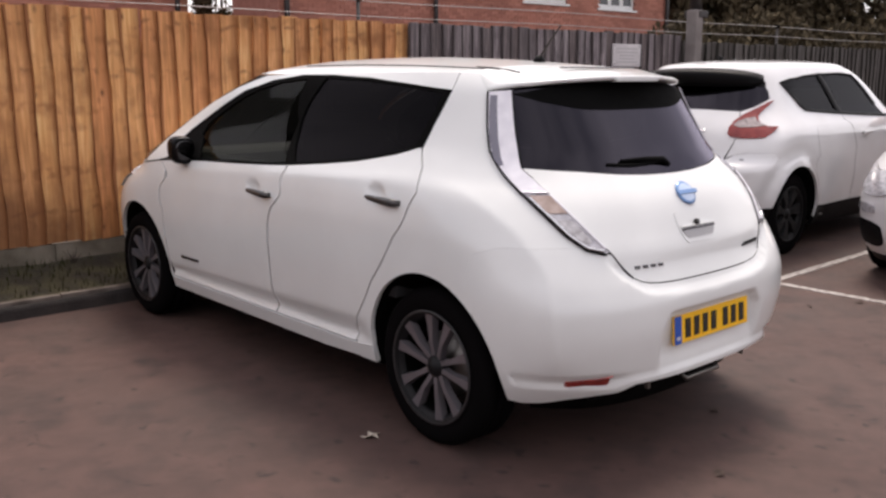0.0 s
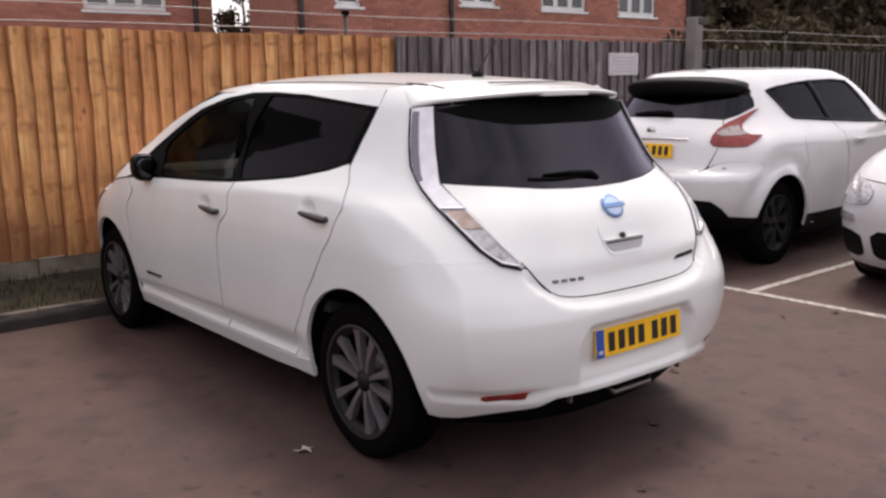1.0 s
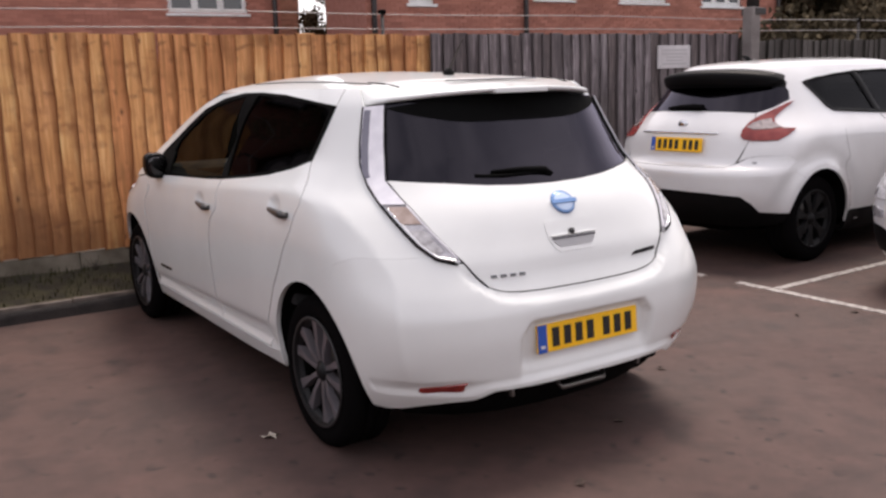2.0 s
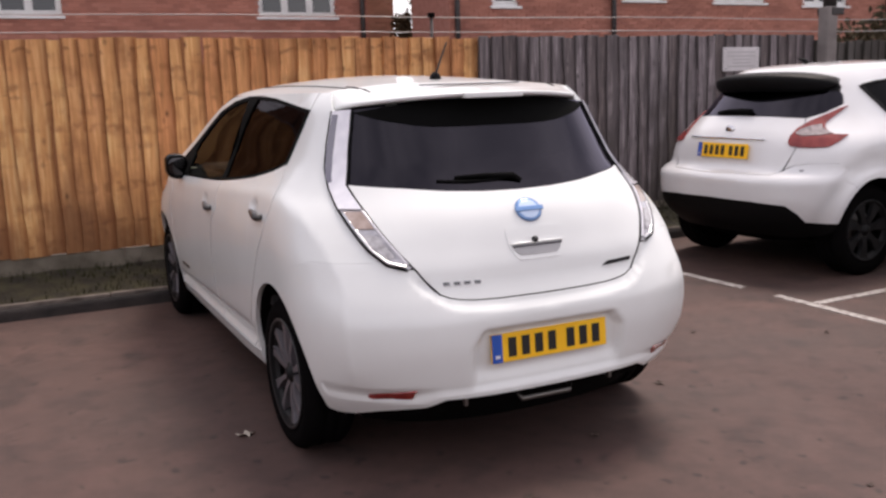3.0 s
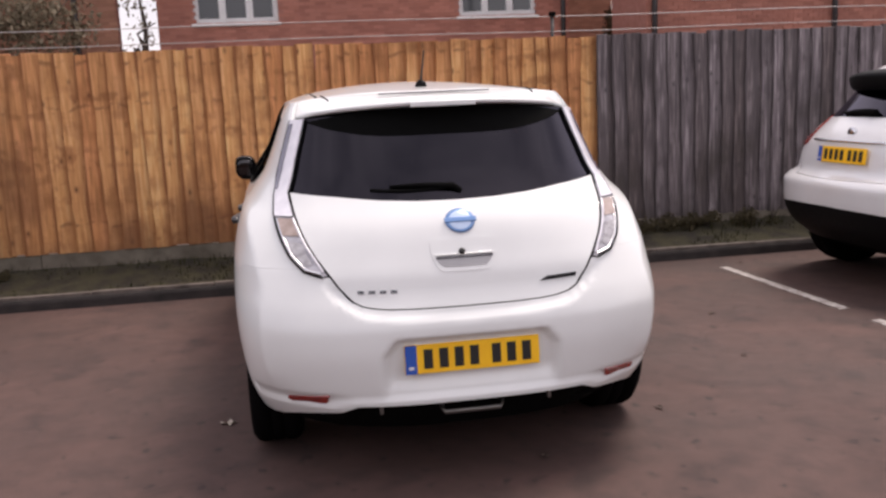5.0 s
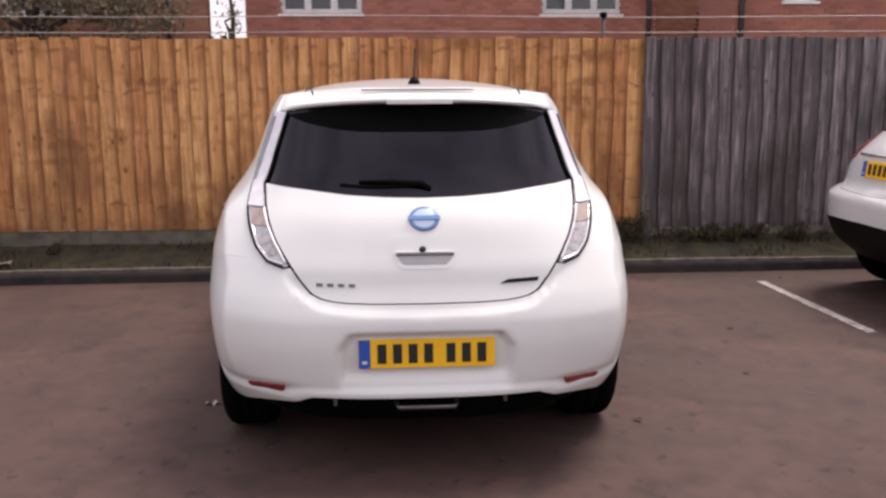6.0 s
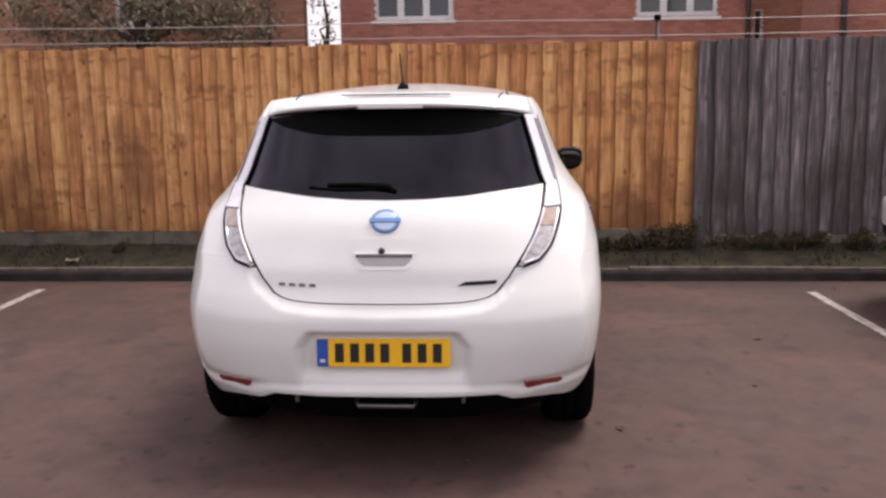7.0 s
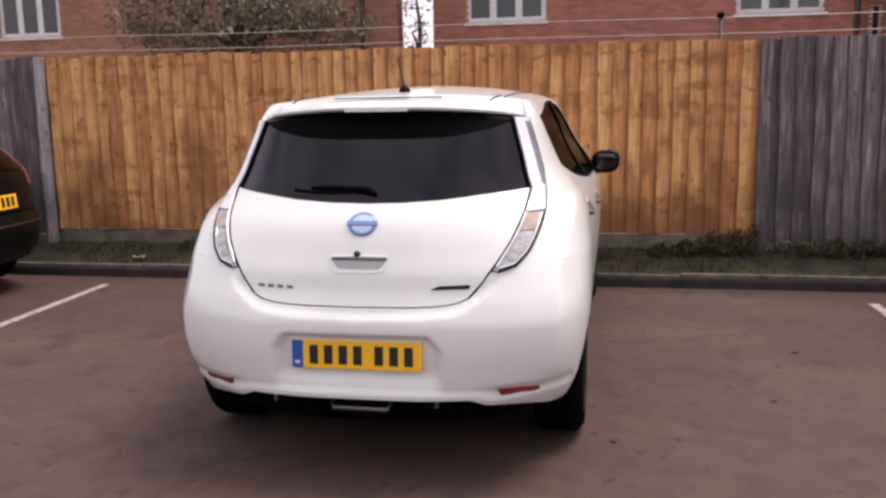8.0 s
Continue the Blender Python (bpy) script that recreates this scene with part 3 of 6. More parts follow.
def plane_sheet(name, x0, x1, y0, y1, z, material, nx=1, ny=1):
    verts = [(x0 + (x1 - x0) * i / nx, y0 + (y1 - y0) * j / ny, z) for j in range(ny + 1) for i in range(nx + 1)]
    faces = [[j * (nx + 1) + i, j * (nx + 1) + i + 1, (j + 1) * (nx + 1) + i + 1, (j + 1) * (nx + 1) + i] for j in range(ny) for i in range(nx)]
    return raw(name, verts, faces, material)


ground = plane_sheet("ground", -900, 900, -900, 900, 0.0, M_ASPHALT, 6, 6)
tagged(ground, "worn brown-grey asphalt car park surface with stains", "ground", kind="structure")

# mossy bank between the edging and the fence
_v, _f = [], []
_nx, _ny = 240, 8
for j in range(_ny + 1):
    for i in range(_nx + 1):
        x = -16 + 40 * i / _nx
        t = j / _ny
        y = KERB_Y + 0.05 + (FENCE_Y + 0.25 - KERB_Y - 0.05) * t
        z = 0.095 + 0.12 * smooth01(0, 0.9, t) + 0.022 * noise.noise(Vector((x * 3, y * 5, 0))) + 0.012 * noise.noise(Vector((x * 11, y * 14, 3)))
        _v.append((x, y, z))
for j in range(_ny):
    for i in range(_nx):
        _f.append([j * (_nx + 1) + i, j * (_nx + 1) + i + 1, (j + 1) * (_nx + 1) + i + 1, (j + 1) * (_nx + 1) + i])
verge = raw("verge", _v, _f, M_SOIL, smooth=True)
tagged(verge, "narrow mossy soil bank between kerb and fence", "verge", kind="structure")


def grass_tufts():
    rng = random.Random(5)
    verts, faces = [], []
    for k in range(5200):
        x = rng.uniform(-9, 11)
        t = rng.random()
        if noise.noise(Vector((x * 1.3, t * 2, 7))) < -0.05:
            continue
        y = KERB_Y + 0.06 + 0.52 * t
        z = 0.085 + 0.12 * smooth01(0, 0.9, t)
        h = rng.uniform(0.02, 0.06) * (1.6 if rng.random() < 0.06 else 1)
        a, lean = rng.uniform(0, 6.28), rng.uniform(-0.6, 0.6)
        dx, dy = math.cos(a) * 0.004, math.sin(a) * 0.004
        lx, ly = -dy * 4 * lean * h / 0.02, dx * 4 * lean * h / 0.02
        i = len(verts)
        verts += [(x - dx, y - dy, z), (x + dx, y + dy, z), (x + dx * 0.7 + lx * 0.4, y + dy * 0.7 + ly * 0.4, z + h * 0.6), (x - dx * 0.7 + lx * 0.4, y - dy * 0.7 + ly * 0.4, z + h * 0.6), (x + lx, y + ly, z + h)]
        faces += [[i, i + 1, i + 2, i + 3], [i + 3, i + 2, i + 4]]
    ob = raw("grass", verts, faces, M_GRASS)
    tagged(ob, "short dull green grass and moss on the bank", "grass", kind="stuff")


grass_tufts()


def road_line(pts, width, label):
    """A painted line with rough edges along points on the ground."""
    rng = random.Random(len(pts) + int(100 * abs(pts[0][0])))
    a, b = Vector((*pts[0], 0)), Vector((*pts[1], 0))
    d = (b - a).normalized()
    s = Vector((-d.y, d.x, 0))
    n = max(4, int((b - a).length / 0.06))
    verts, faces = [], []
    for k in range(n + 1):
        p = a + (b - a) * k / n
        w0, w1 = width / 2 + rng.uniform(-0.003, 0.002), width / 2 + rng.uniform(-0.003, 0.002)
        verts += [p - s * w0 + Vector((0, 0, 0.0)), p - s * w0 + Vector((0, 0, 0.004)), p + s * w1 + Vector((0, 0, 0.004)), p + s * w1]
    for k in range(n):
        for j in range(3):
            faces.append([4 * k + j, 4 * k + 4 + j, 4 * k + 5 + j, 4 * k + 1 + j])
    ob = raw("bay_line", verts, faces, M_LINE)
    tagged(ob, label, "road marking", "parking bay lines", kind="structure")


road_line([(2.80, 3.42), (2.86, 1.90)], 0.07, "worn white painted bay line on asphalt")
road_line([(2.865, 1.60), (2.86, -1.6)], 0.07, "worn white painted bay line on asphalt")
road_line([(2.91, 1.30), (7.6, 1.36)], 0.068, "white painted bay line between parked cars")
road_line([(-3.19, 3.50), (-3.10, -1.0)], 0.07, "worn white painted bay line on asphalt")


def edging():
    root = new("kerb")
    tagged(root, "dirty dark concrete edging kerb along the bank", "kerb", kind="structure")
    bm = box((0, 0, -0.05), (0.905, 0.055, 0.107), 0.008)
    first = part("edging_slab", bm, M_KERB, root)
    me = first.data
    rng = random.Random(3)
    k = 0
    x = -14.0
    while x < 20:
        ob = first if k == 0 else new("edging_slab", me)
        ob.parent = root
        ob.matrix_basis = pose(x, KERB_Y + rng.uniform(-0.006, 0.006), rng.uniform(-0.006, 0.006), 0, rng.uniform(-0.4, 0.4), rng.uniform(-0.3, 0.3))
        x += 0.912
        k += 1
    rng = random.Random(9)
    verts, faces = [], []
    n = 300
    for i in range(n + 1):
        x = -14 + 34 * i / n
        w = 0.004 * noise.noise(Vector((x * 4, 0, 0)))
        verts += [(x, KERB_Y - 0.022 + w, -0.01), (x, KERB_Y - 0.014 + w, 0.05), (x, KERB_Y - 0.010 + w, 0.084 + w), (x, KERB_Y + 0.012, 0.088 + w)]
    for i in range(n):
        for j in range(3):
            faces.append([4 * i + j, 4 * i + 4 + j, 4 * i + 5 + j, 4 * i + 1 + j])
    raw("dark_upstand", verts, faces, M_UPSTAND, root, "blackish upstand in front of the edging", True)


edging()


def fence(name, x0, x1, top, bottom, wood_mat, label, seed, y=FENCE_Y):
    root = new(name)
    tagged(root, label, "fence", "boundary fence runs")
    rng = random.Random(seed)
    meshes = []
    for v in range(7):
        w = 0.163 + rng.uniform(-0.008, 0.008)
        verts, faces = [], []
        rows = 14
        pe = rng.uniform(0, 9)
        tip = rng.uniform(-0.012, 0.008)
        ph = rng.uniform(0, 9)
        for r in range(rows + 1):
            t = r / rows
            z = (top - bottom) * t
            wob = 0.008 * math.sin(ph + 4.2 * t) + 0.004 * math.sin(2 * ph + 11 * t)
            if r == rows:
                z += tip
            wane = 0.007 * math.sin(pe + 9.5 * t) + 0.004 * math.sin(2.3 * pe + 23 * t)
            verts += [(wob + wane, -0.038, z), (wob + w, -0.010, z + (0.006 * math.sin(ph * 3) if r == rows else 0)), (wob + w, 0.0, z), (wob + wane, 0.0, z)]
        for r in range(rows):
            for j in range(4):
                a, b = 4 * r + j, 4 * r + (j + 1) % 4
                faces.append([a, b, b + 4, a + 4])
        faces += [[3, 2, 1, 0], [4 * rows, 4 * rows + 1, 4 * rows + 2, 4 * rows + 3]]
        me = bpy.data.meshes.new("board")
        me.from_pydata(verts, [], faces)
        me.update()
        me.materials.append(wood_mat)
        meshes.append(me)
    x = x0
    while x < x1 - 0.06:
        ob = new("board", rng.choice(meshes))
        ob.parent = root
        ob.matrix_basis = pose(x, y + rng.uniform(-0.004, 0.004), bottom + rng.uniform(-0.007, 0.007), rng.uniform(-0.35, 0.35), rng.uniform(-0.45, 0.45), rng.uniform(-3.0, 2.0))
        x += rng.uniform(0.117, 0.139)
    for z in (bottom + 0.25, (top + bottom) / 2, top - 0.25):
        part("rail", box((x0, y + 0.012, z - 0.04), (x1, y + 0.06, z + 0.04), 0.004), wood_mat, root)
    n = max(1, round((x1 - x0) / 1.6))
    for k in range(n):
        a, b = x0 + (x1 - x0) * k / n, x0 + (x1 - x0) * (k + 1) / n
        part("gravel_board", box((a + 0.003, y - 0.022, 0.06), (b - 0.003, y + 0.02, bottom - 0.004), 0.004), M_CONC, root, "stained concrete gravel board")
    return root


fence("new_timber_fence", -4.24, 2.16, 1.925, 0.325, M_WOOD, "new orange-brown feather-edge timber fence with knots and stains", 11)
fence("old_timber_fence", 2.165, 6.36, 1.93, 0.27, M_OLD, "weathered grey feather-edge timber fence beyond the new run", 12)
fence("dark_timber_fence", 6.37, 15.5, 1.86, 0.27, M_OLDD, "dark weathered timber fence beyond the concrete post", 14)
fence("old_timber_fence", -11.0, -4.245, 1.93, 0.27, M_OLD, "weathered grey feather-edge timber fence beside the black car", 13)


def end_post(x, half, wood_mat, label):
    root = new("fence_post")
    tagged(root, label, "post")
    part("shaft", box((0, 0, 0), (2 * half, 0.024, 1.93), 0.008), wood_mat, root).matrix_basis = pose(x - half, FENCE_Y - 0.070, 0)


end_post(-4.30, 0.055, M_PALEOLD, "pale grey weathered post at the end of the new fence")
end_post(2.18, 0.05, M_OLD, "grey weathered post between the new and the old fence")


def concrete_post():
    root = new("concrete_post")
    tagged(root, "tall pale grey concrete post in front of the old fence", "post")
    bm = bmesh.new()
    add_box(bm, (6.33, 4.30, 0.0), (6.48, 4.44, 2.22), 0.02)
    part("shaft", bm, M_POST, root)
    part("pole", tube([(6.46, 4.40, 2.2), (6.46, 4.40, 5.5)], 0.07, 12), M_PIPE, root, "dark metal pole rising from the post")
    part("bracket", box((6.38, 4.29, 2.13), (6.56, 4.50, 2.21), 0.01), M_PIPE, root, "dark metal bracket")


concrete_post()


def notice():
    root = new("notice_board")
    tagged(root, "faded pale notice board fixed to the grey fence", "sign")
    part("panel", box((5.03, FENCE_Y - 0.050, 1.56), (5.53, FENCE_Y - 0.030, 1.805), 0.006), M_SIGN, root)
    rng = random.Random(2)
    for k, z in enumerate((1.755, 1.715, 1.68, 1.645, 1.61)):
        w = rng.uniform(0.24, 0.40)
        part("print_line", box((5.28 - w / 2, FENCE_Y - 0.054, z - 0.009), (5.28 + w / 2, FENCE_Y - 0.049, z + 0.007)), M_SIGNINK, root, "faded unreadable line of print")
    for x in (5.06, 5.50):
        for z in (1.585, 1.78):
            bm = lathe([(0.0, -0.004), (0.008, -0.003), (0.009, 0.0), (0.0, 0.001)], 10)
            bmesh.ops.transform(bm, matrix=pose(x, FENCE_Y - 0.051, z, 0, 0, 90), verts=bm.verts)
            part("screw", bm, M_CHROME, root)


notice()


def wire_fence():
    root = new("wire_fence")
    tagged(root, "thin strained wires on dark posts behind the timber fence", "fence")
    for x in (-8.6, 1.85, 9.2):
        part("post", tube([(x, 4.85, 0.0), (x, 4.85, 2.15)], 0.017, 8), M_PIPE, root)
        part("post_cap", box((x - 0.028, 4.82, 2.12), (x + 0.028, 4.88, 2.165), 0.01), M_UNDER, root, "dark wire clamp on the post")
    for z, sag in ((2.00, 0.012), (2.135, 0.015)):
        pts = [(x, 4.83 + 0.01 * math.sin(x), z - sag * math.sin(x * 0.7) ** 2) for x in [-12 + 0.8 * k for k in range(32)]]
        part("wire", tube(pts, 0.004, 5), M_WIRE, root)


wire_fence()


# ---------- plain walls added out of view to hold back low sky light ---
def unseen_wall(name, lo, hi):
    ob = link(name, box(lo, hi, 0.02), M_BACKWALL)
    tagged(ob, kind="structure")


unseen_wall("sky_block_south", (-34, -20.4, 0.0), (34, -20.0, 3.0))
# added near wall, unseen, that darkens the cars' west-facing sides
unseen_wall("sky_block_west", (-11.6, -20.0, 0.0), (-11.2, 4.3, 2.4))
unseen_wall("sky_block_far_west", (-34.4, -20.4, 0.0), (-34.0, 60.0, 3.5))
unseen_wall("sky_block_east", (34.0, -20.4, 0.0), (34.4, 60.0, 3.5))


# ---------- buildings ----------
def brick_wall(root, x0, x1, z0, z1, y, holes, seed, brick_mat):
    """Courses of bricks proud of a mortar core, with openings cut through."""
    rng = random.Random(seed)
    xs = sorted({x0, x1, *[h[0] for h in holes], *[h[1] for h in holes]})
    zs = sorted({z0, z1, *[h[2] for h in holes], *[h[3] for h in holes]})
    bm = bmesh.new()
    for a, b in zip(xs, xs[1:]):
        for c, d in zip(zs, zs[1:]):
            if any(h[0] <= (a + b) / 2 <= h[1] and h[2] <= (c + d) / 2 <= h[3] for h in holes):
                continue
            add_box(bm, (a, y, c), (b, y + 0.3, d))
    bmesh.ops.remove_doubles(bm, verts=bm.verts, dist=1e-4)
    wall = part("wall", bm, M_MORTAR, root, "mortar bed of the wall")
    verts, faces = [], []
    lo, hi = 1.4, 4.6
    row = 0
    z = lo
    while z < hi:
        x = x0 - (0.1125 if row % 2 else 0)
        while x < x1:
            a, b = max(x + 0.005, x0), min(x + 0.22, x1)
            if b - a > 0.03 and not any(h[0] - 0.0 < (a + b) / 2 < h[1] and h[2] < z + 0.033 < h[3] for h in holes):
                p = y - 0.012 + rng.uniform(-0.003, 0.003)
                i = len(verts)
                verts += [(a, p, z + 0.005), (b, p, z + 0.005), (b, p, z + 0.07), (a, p, z + 0.07), (a, y + 0.001, z + 0.005), (b, y + 0.001, z + 0.005), (b, y + 0.001, z + 0.07), (a, y + 0.001, z + 0.07)]
                faces += [[i, i + 1, i + 2, i + 3], [i + 1, i + 5, i + 6, i + 2], [i + 4, i, i + 3, i + 7], [i + 3, i + 2, i + 6, i + 7], [i + 4, i + 5, i + 1, i]]
            x += 0.225
        z += 0.075
        row += 1
    ob = raw("brickwork", verts, faces, brick_mat, root, "courses of brick")
    tagged(ob, kind="stuff")
    return wall


def casement(root, x0, x1, z0, z1, y, lights):
    win = new("window")
    win.parent = root
    win["label"] = "white plastic casement window with dark panes"
    bm = bmesh.new()
    w = 0.065
    add_box(bm, (x0, y + 0.06, z0), (x1, y + 0.13, z0 + w), 0.006)
    add_box(bm, (x0, y + 0.06, z1 - w), (x1, y + 0.13, z1), 0.006)
    for x in [x0 + (x1 - x0 - w) * k / lights for k in range(lights + 1)]:
        add_box(bm, (x, y + 0.058, z0 + 0.002), (x + w, y + 0.132, z1 - 0.002), 0.006)
    part("window_frame", bm, M_UPVC, win)
    part("window_sill", box((x0 - 0.05, y - 0.05, z0 - 0.06), (x1 + 0.05, y + 0.12, z0 - 0.002), 0.01), M_UPVC, win)
    for k in range(lights):
        a = x0 + (x1 - x0 - w) * k / lights + w
        b = x0 + (x1 - x0 - w) * (k + 1) / lights
        bm = bmesh.new()
        add_box(bm, (a + 0.001, y + 0.05, z0 + w), (a + 0.04, y + 0.09, z1 - w), 0.004)
        add_box(bm, (b - 0.04, y + 0.05, z0 + w), (b - 0.001, y + 0.09, z1 - w), 0.004)
        add_box(bm, (a + 0.04, y + 0.051, z0 + w), (b - 0.04, y + 0.089, z0 + w + 0.04), 0.004)
        part("sash", bm, M_UPVC, win)
        part("pane", box((a + 0.03, y + 0.075, z0 + w + 0.03), (b - 0.03, y + 0.083, z1 - w)), M_PANE, win)


def pipe_run(root, x, y, z1):
    part("downpipe", tube([(x, y - 0.09, 0), (x, y - 0.09, z1)], 0.055, 10), M_PIPE, root, "dark rainwater downpipe")


def house(x0, x1, y, wins, pipes, seed, label, brick_mat=M_BRICK, deep=8.0, inset=(0.0, 0.0), side=0.0):
    """A house whose rear part may stand in from the ends of its front wall, behind short side returns."""
    root = new("brick_house")
    tagged(root, label, "house", "brick houses behind the fence")
    holes = [(a, b, z, z + 1.15) for a, b, z, n in wins]
    brick_wall(root, x0, x1, 0.0, 6.2, y, holes, seed, brick_mat)
    for a, b, z, n in wins:
        casement(root, a + 0.003, b - 0.003, z + 0.003, z + 1.147, y, n)
    for x in pipes:
        pipe_run(root, x, y, 5.9)
    bm = bmesh.new()
    if side:
        a, b = (x0, x0 + inset[0]) if inset[0] else (x1 - inset[1], x1)
        add_box(bm, (a, y + 0.31, 0.0), (b, y + side, 6.2))
        part("coping", box((a - 0.04, y - 0.04, 6.203), (b + 0.04, y + side + 0.04, 6.28), 0.01), M_CONC, root)
    x0, x1 = x0 + inset[0], x1 - inset[1]
    add_box(bm, (x0 + 0.002, y + 0.312, 0.0), (x0 + 0.3, y + deep, 6.198))
    add_box(bm, (x1 - 0.3, y + 0.312, 0.0), (x1 - 0.002, y + deep, 6.198))
    add_box(bm, (x0, y + deep + 0.01, 0.0), (x1, y + deep + 0.3, 6.2))
    part("outer_wall", bm, M_MORTAR, root)
    e = 0.4
    mid, back = y + 0.1 + deep / 2, y + deep + 0.7
    ridge = 6.1 + 0.41 * (deep + 0.1)
    verts = [(x0 - e, y - e, 6.1), (x1 + e, y - e, 6.1), (x1 + e, mid, ridge), (x0 - e, mid, ridge), (x0 - e, back, 6.1), (x1 + e, back, 6.1),
             (x0 - e, y - e, 5.95), (x1 + e, y - e, 5.95), (x0 - e, back, 5.95), (x1 + e, back, 5.95)]
    raw("roof", verts, [[0, 1, 2, 3], [3, 2, 5, 4], [0, 3, 4], [1, 5, 2], [6, 8, 9, 7], [0, 6, 7, 1], [4, 5, 9, 8], [0, 4, 8, 6], [1, 7, 9, 5]], M_SLATE, root, "grey slate pitched roof")
    return root


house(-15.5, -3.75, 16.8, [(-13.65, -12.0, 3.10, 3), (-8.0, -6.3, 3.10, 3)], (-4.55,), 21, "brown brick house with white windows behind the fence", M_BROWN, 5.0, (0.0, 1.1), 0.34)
house(-2.95, 5.95, 16.8, [(-2.22, -0.47, 3.10, 3), (3.44, 5.2, 3.10, 3)], (5.80,), 22, "red brick house with two white casement windows")
house(6.62, 19.6, 14.0, [(7.61, 8.27, 3.12, 1), (10.95, 12.12, 3.28, 2), (13.58, 15.22, 3.26, 3), (16.46, 18.06, 3.22, 3)], (6.76, 10.65, 19.45), 23, "red brick house standing nearer with a row of white windows", deep=6.0, inset=(3.2, 0.0), side=1.85)

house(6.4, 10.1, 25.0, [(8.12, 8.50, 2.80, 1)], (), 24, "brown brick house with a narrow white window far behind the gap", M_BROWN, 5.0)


# ---------- planting ----------
def leaf_cloud(name, blobs, count, size, material, parent, seed, label=""):
    """Many small folded leaves spread through uneven clumps."""
    rng = random.Random(seed)
    verts, faces = [], []
    weights = [b[1][0] * b[1][2] for b in blobs]
    for k in range(count):
        (cx, cy, cz), (rx, ry, rz) = rng.choices(blobs, weights)[0]
        d = Vector((rng.gauss(0, 1), rng.gauss(0, 1), rng.gauss(0, 1))).normalized() * rng.uniform(0.45, 1.08)
        p = Vector((cx + d.x * rx, cy + d.y * ry, cz + d.z * rz))
        if noise.noise(p * 1.7) < -0.12:
            continue
        q = Euler((rng.uniform(0, 6.3), rng.uniform(0, 6.3), rng.uniform(0, 6.3))).to_matrix()
        s = size * rng.uniform(0.6, 1.4)
        i = len(verts)
        for v in ((-0.5, 0, 0), (0, -0.28, 0.1), (0.55, 0, 0), (0, 0.28, 0.1)):
            verts.append(p + q @ (Vector(v) * s))
        faces += [[i, i + 1, i + 2], [i, i + 2, i + 3]]
    return raw(name, verts, faces, material, parent, label)


def tree(x, y, trunk_h, blobs, count, size, material, seed, label, name="tree"):
    root = new(name)
    tagged(root, label, "tree")
    rng = random.Random(seed)
    pts = [(x + 0.15 * math.sin(k * 1.3 + seed), y + 0.1 * math.cos(k * 1.7 + seed), trunk_h * k / 6) for k in range(7)]
    part("trunk", tube(pts, [0.16 - 0.016 * k for k in range(7)], 10), M_BARK, root)
    top = Vector(pts[-2])
    for k, (c, r) in enumerate(blobs):
        c = Vector(c)
        mid = (top + c) / 2 + Vector((rng.uniform(-.2, .2), rng.uniform(-.2, .2), 0.15))
        part("limb", tube([top - Vector((0, 0, rng.uniform(0, 0.8))), mid, c, c + Vector((rng.uniform(-.4, .4), 0, r[2] * 0.7))], [0.07, 0.045, 0.025, 0.01], 7), M_BARK, root)
    leaf_cloud("crown", blobs, count, size, material, root, seed)


tree(-6.6, 14.8, 3.4, [((-8.4, 14.8, 3.4), (1.2, 0.8, 0.9)), ((-7.0, 14.6, 3.0), (1.3, 0.8, 0.8)), ((-5.6, 14.8, 3.5), (1.2, 0.8, 1.1)), ((-4.7, 15.0, 3.0), (0.9, 0.7, 0.7)), ((-6.6, 15.0, 4.6), (1.9, 1.0, 1.0))], 15000, 0.10, M_LEAF, 31, "olive green shrubby tree in front of the brick house")
tree(9.3, 22.0, 2.9, [((8.95, 22.0, 2.9), (0.42, 0.4, 0.75)), ((9.5, 22.1, 3.0), (0.5, 0.4, 0.8)), ((9.6, 22.0, 4.2), (0.3, 0.3, 0.5))], 3600, 0.14, M_LEAFD, 32, "small dark shrub in the gap between houses", "shrub")
tree(-3.35, 16.2, 2.6, [((-3.6, 16.2, 2.2), (0.4, 0.3, 0.5)), ((-3.2, 16.2, 3.6), (0.45, 0.3, 0.4)), ((-3.3, 16.2, 2.9), (0.35, 0.3, 0.3))], 260, 0.09, M_LEAF, 33, "sparse shrub in the open gap between houses", "shrub")
tree(24.5, 15.0, 4.0, [((21.8, 14.5, 4.0), (1.8, 1.5, 2.6)), ((25.0, 14.5, 4.4), (2.6, 1.6, 3.2)), ((28.5, 15.0, 4.0), (2.6, 1.6, 3.0)), ((32.5, 14.0, 4.4), (3.0, 1.6, 3.4)), ((22.5, 17.0, 3.4), (3.2, 1.2, 3.4)), ((28.0, 17.5, 3.4), (3.6, 1.2, 3.6)), ((33.0, 18.0, 3.6), (3.6, 1.2, 3.6))], 60000, 0.30, M_LEAFD, 34, "dark brown-green trees behind the fence")
tree(17.0, 9.5, 2.2, [((13.4, 9.0, 1.3), (2.0, 0.9, 1.35)), ((16.5, 9.0, 1.4), (2.2, 0.9, 1.5)), ((20.0, 9.0, 1.3), (2.2, 0.9, 1.4)), ((23.5, 9.0, 1.5), (2.2, 0.9, 1.6))], 22000, 0.17, M_LEAFD, 35, "dark bare-looking hedge behind the grey fence", "hedge")


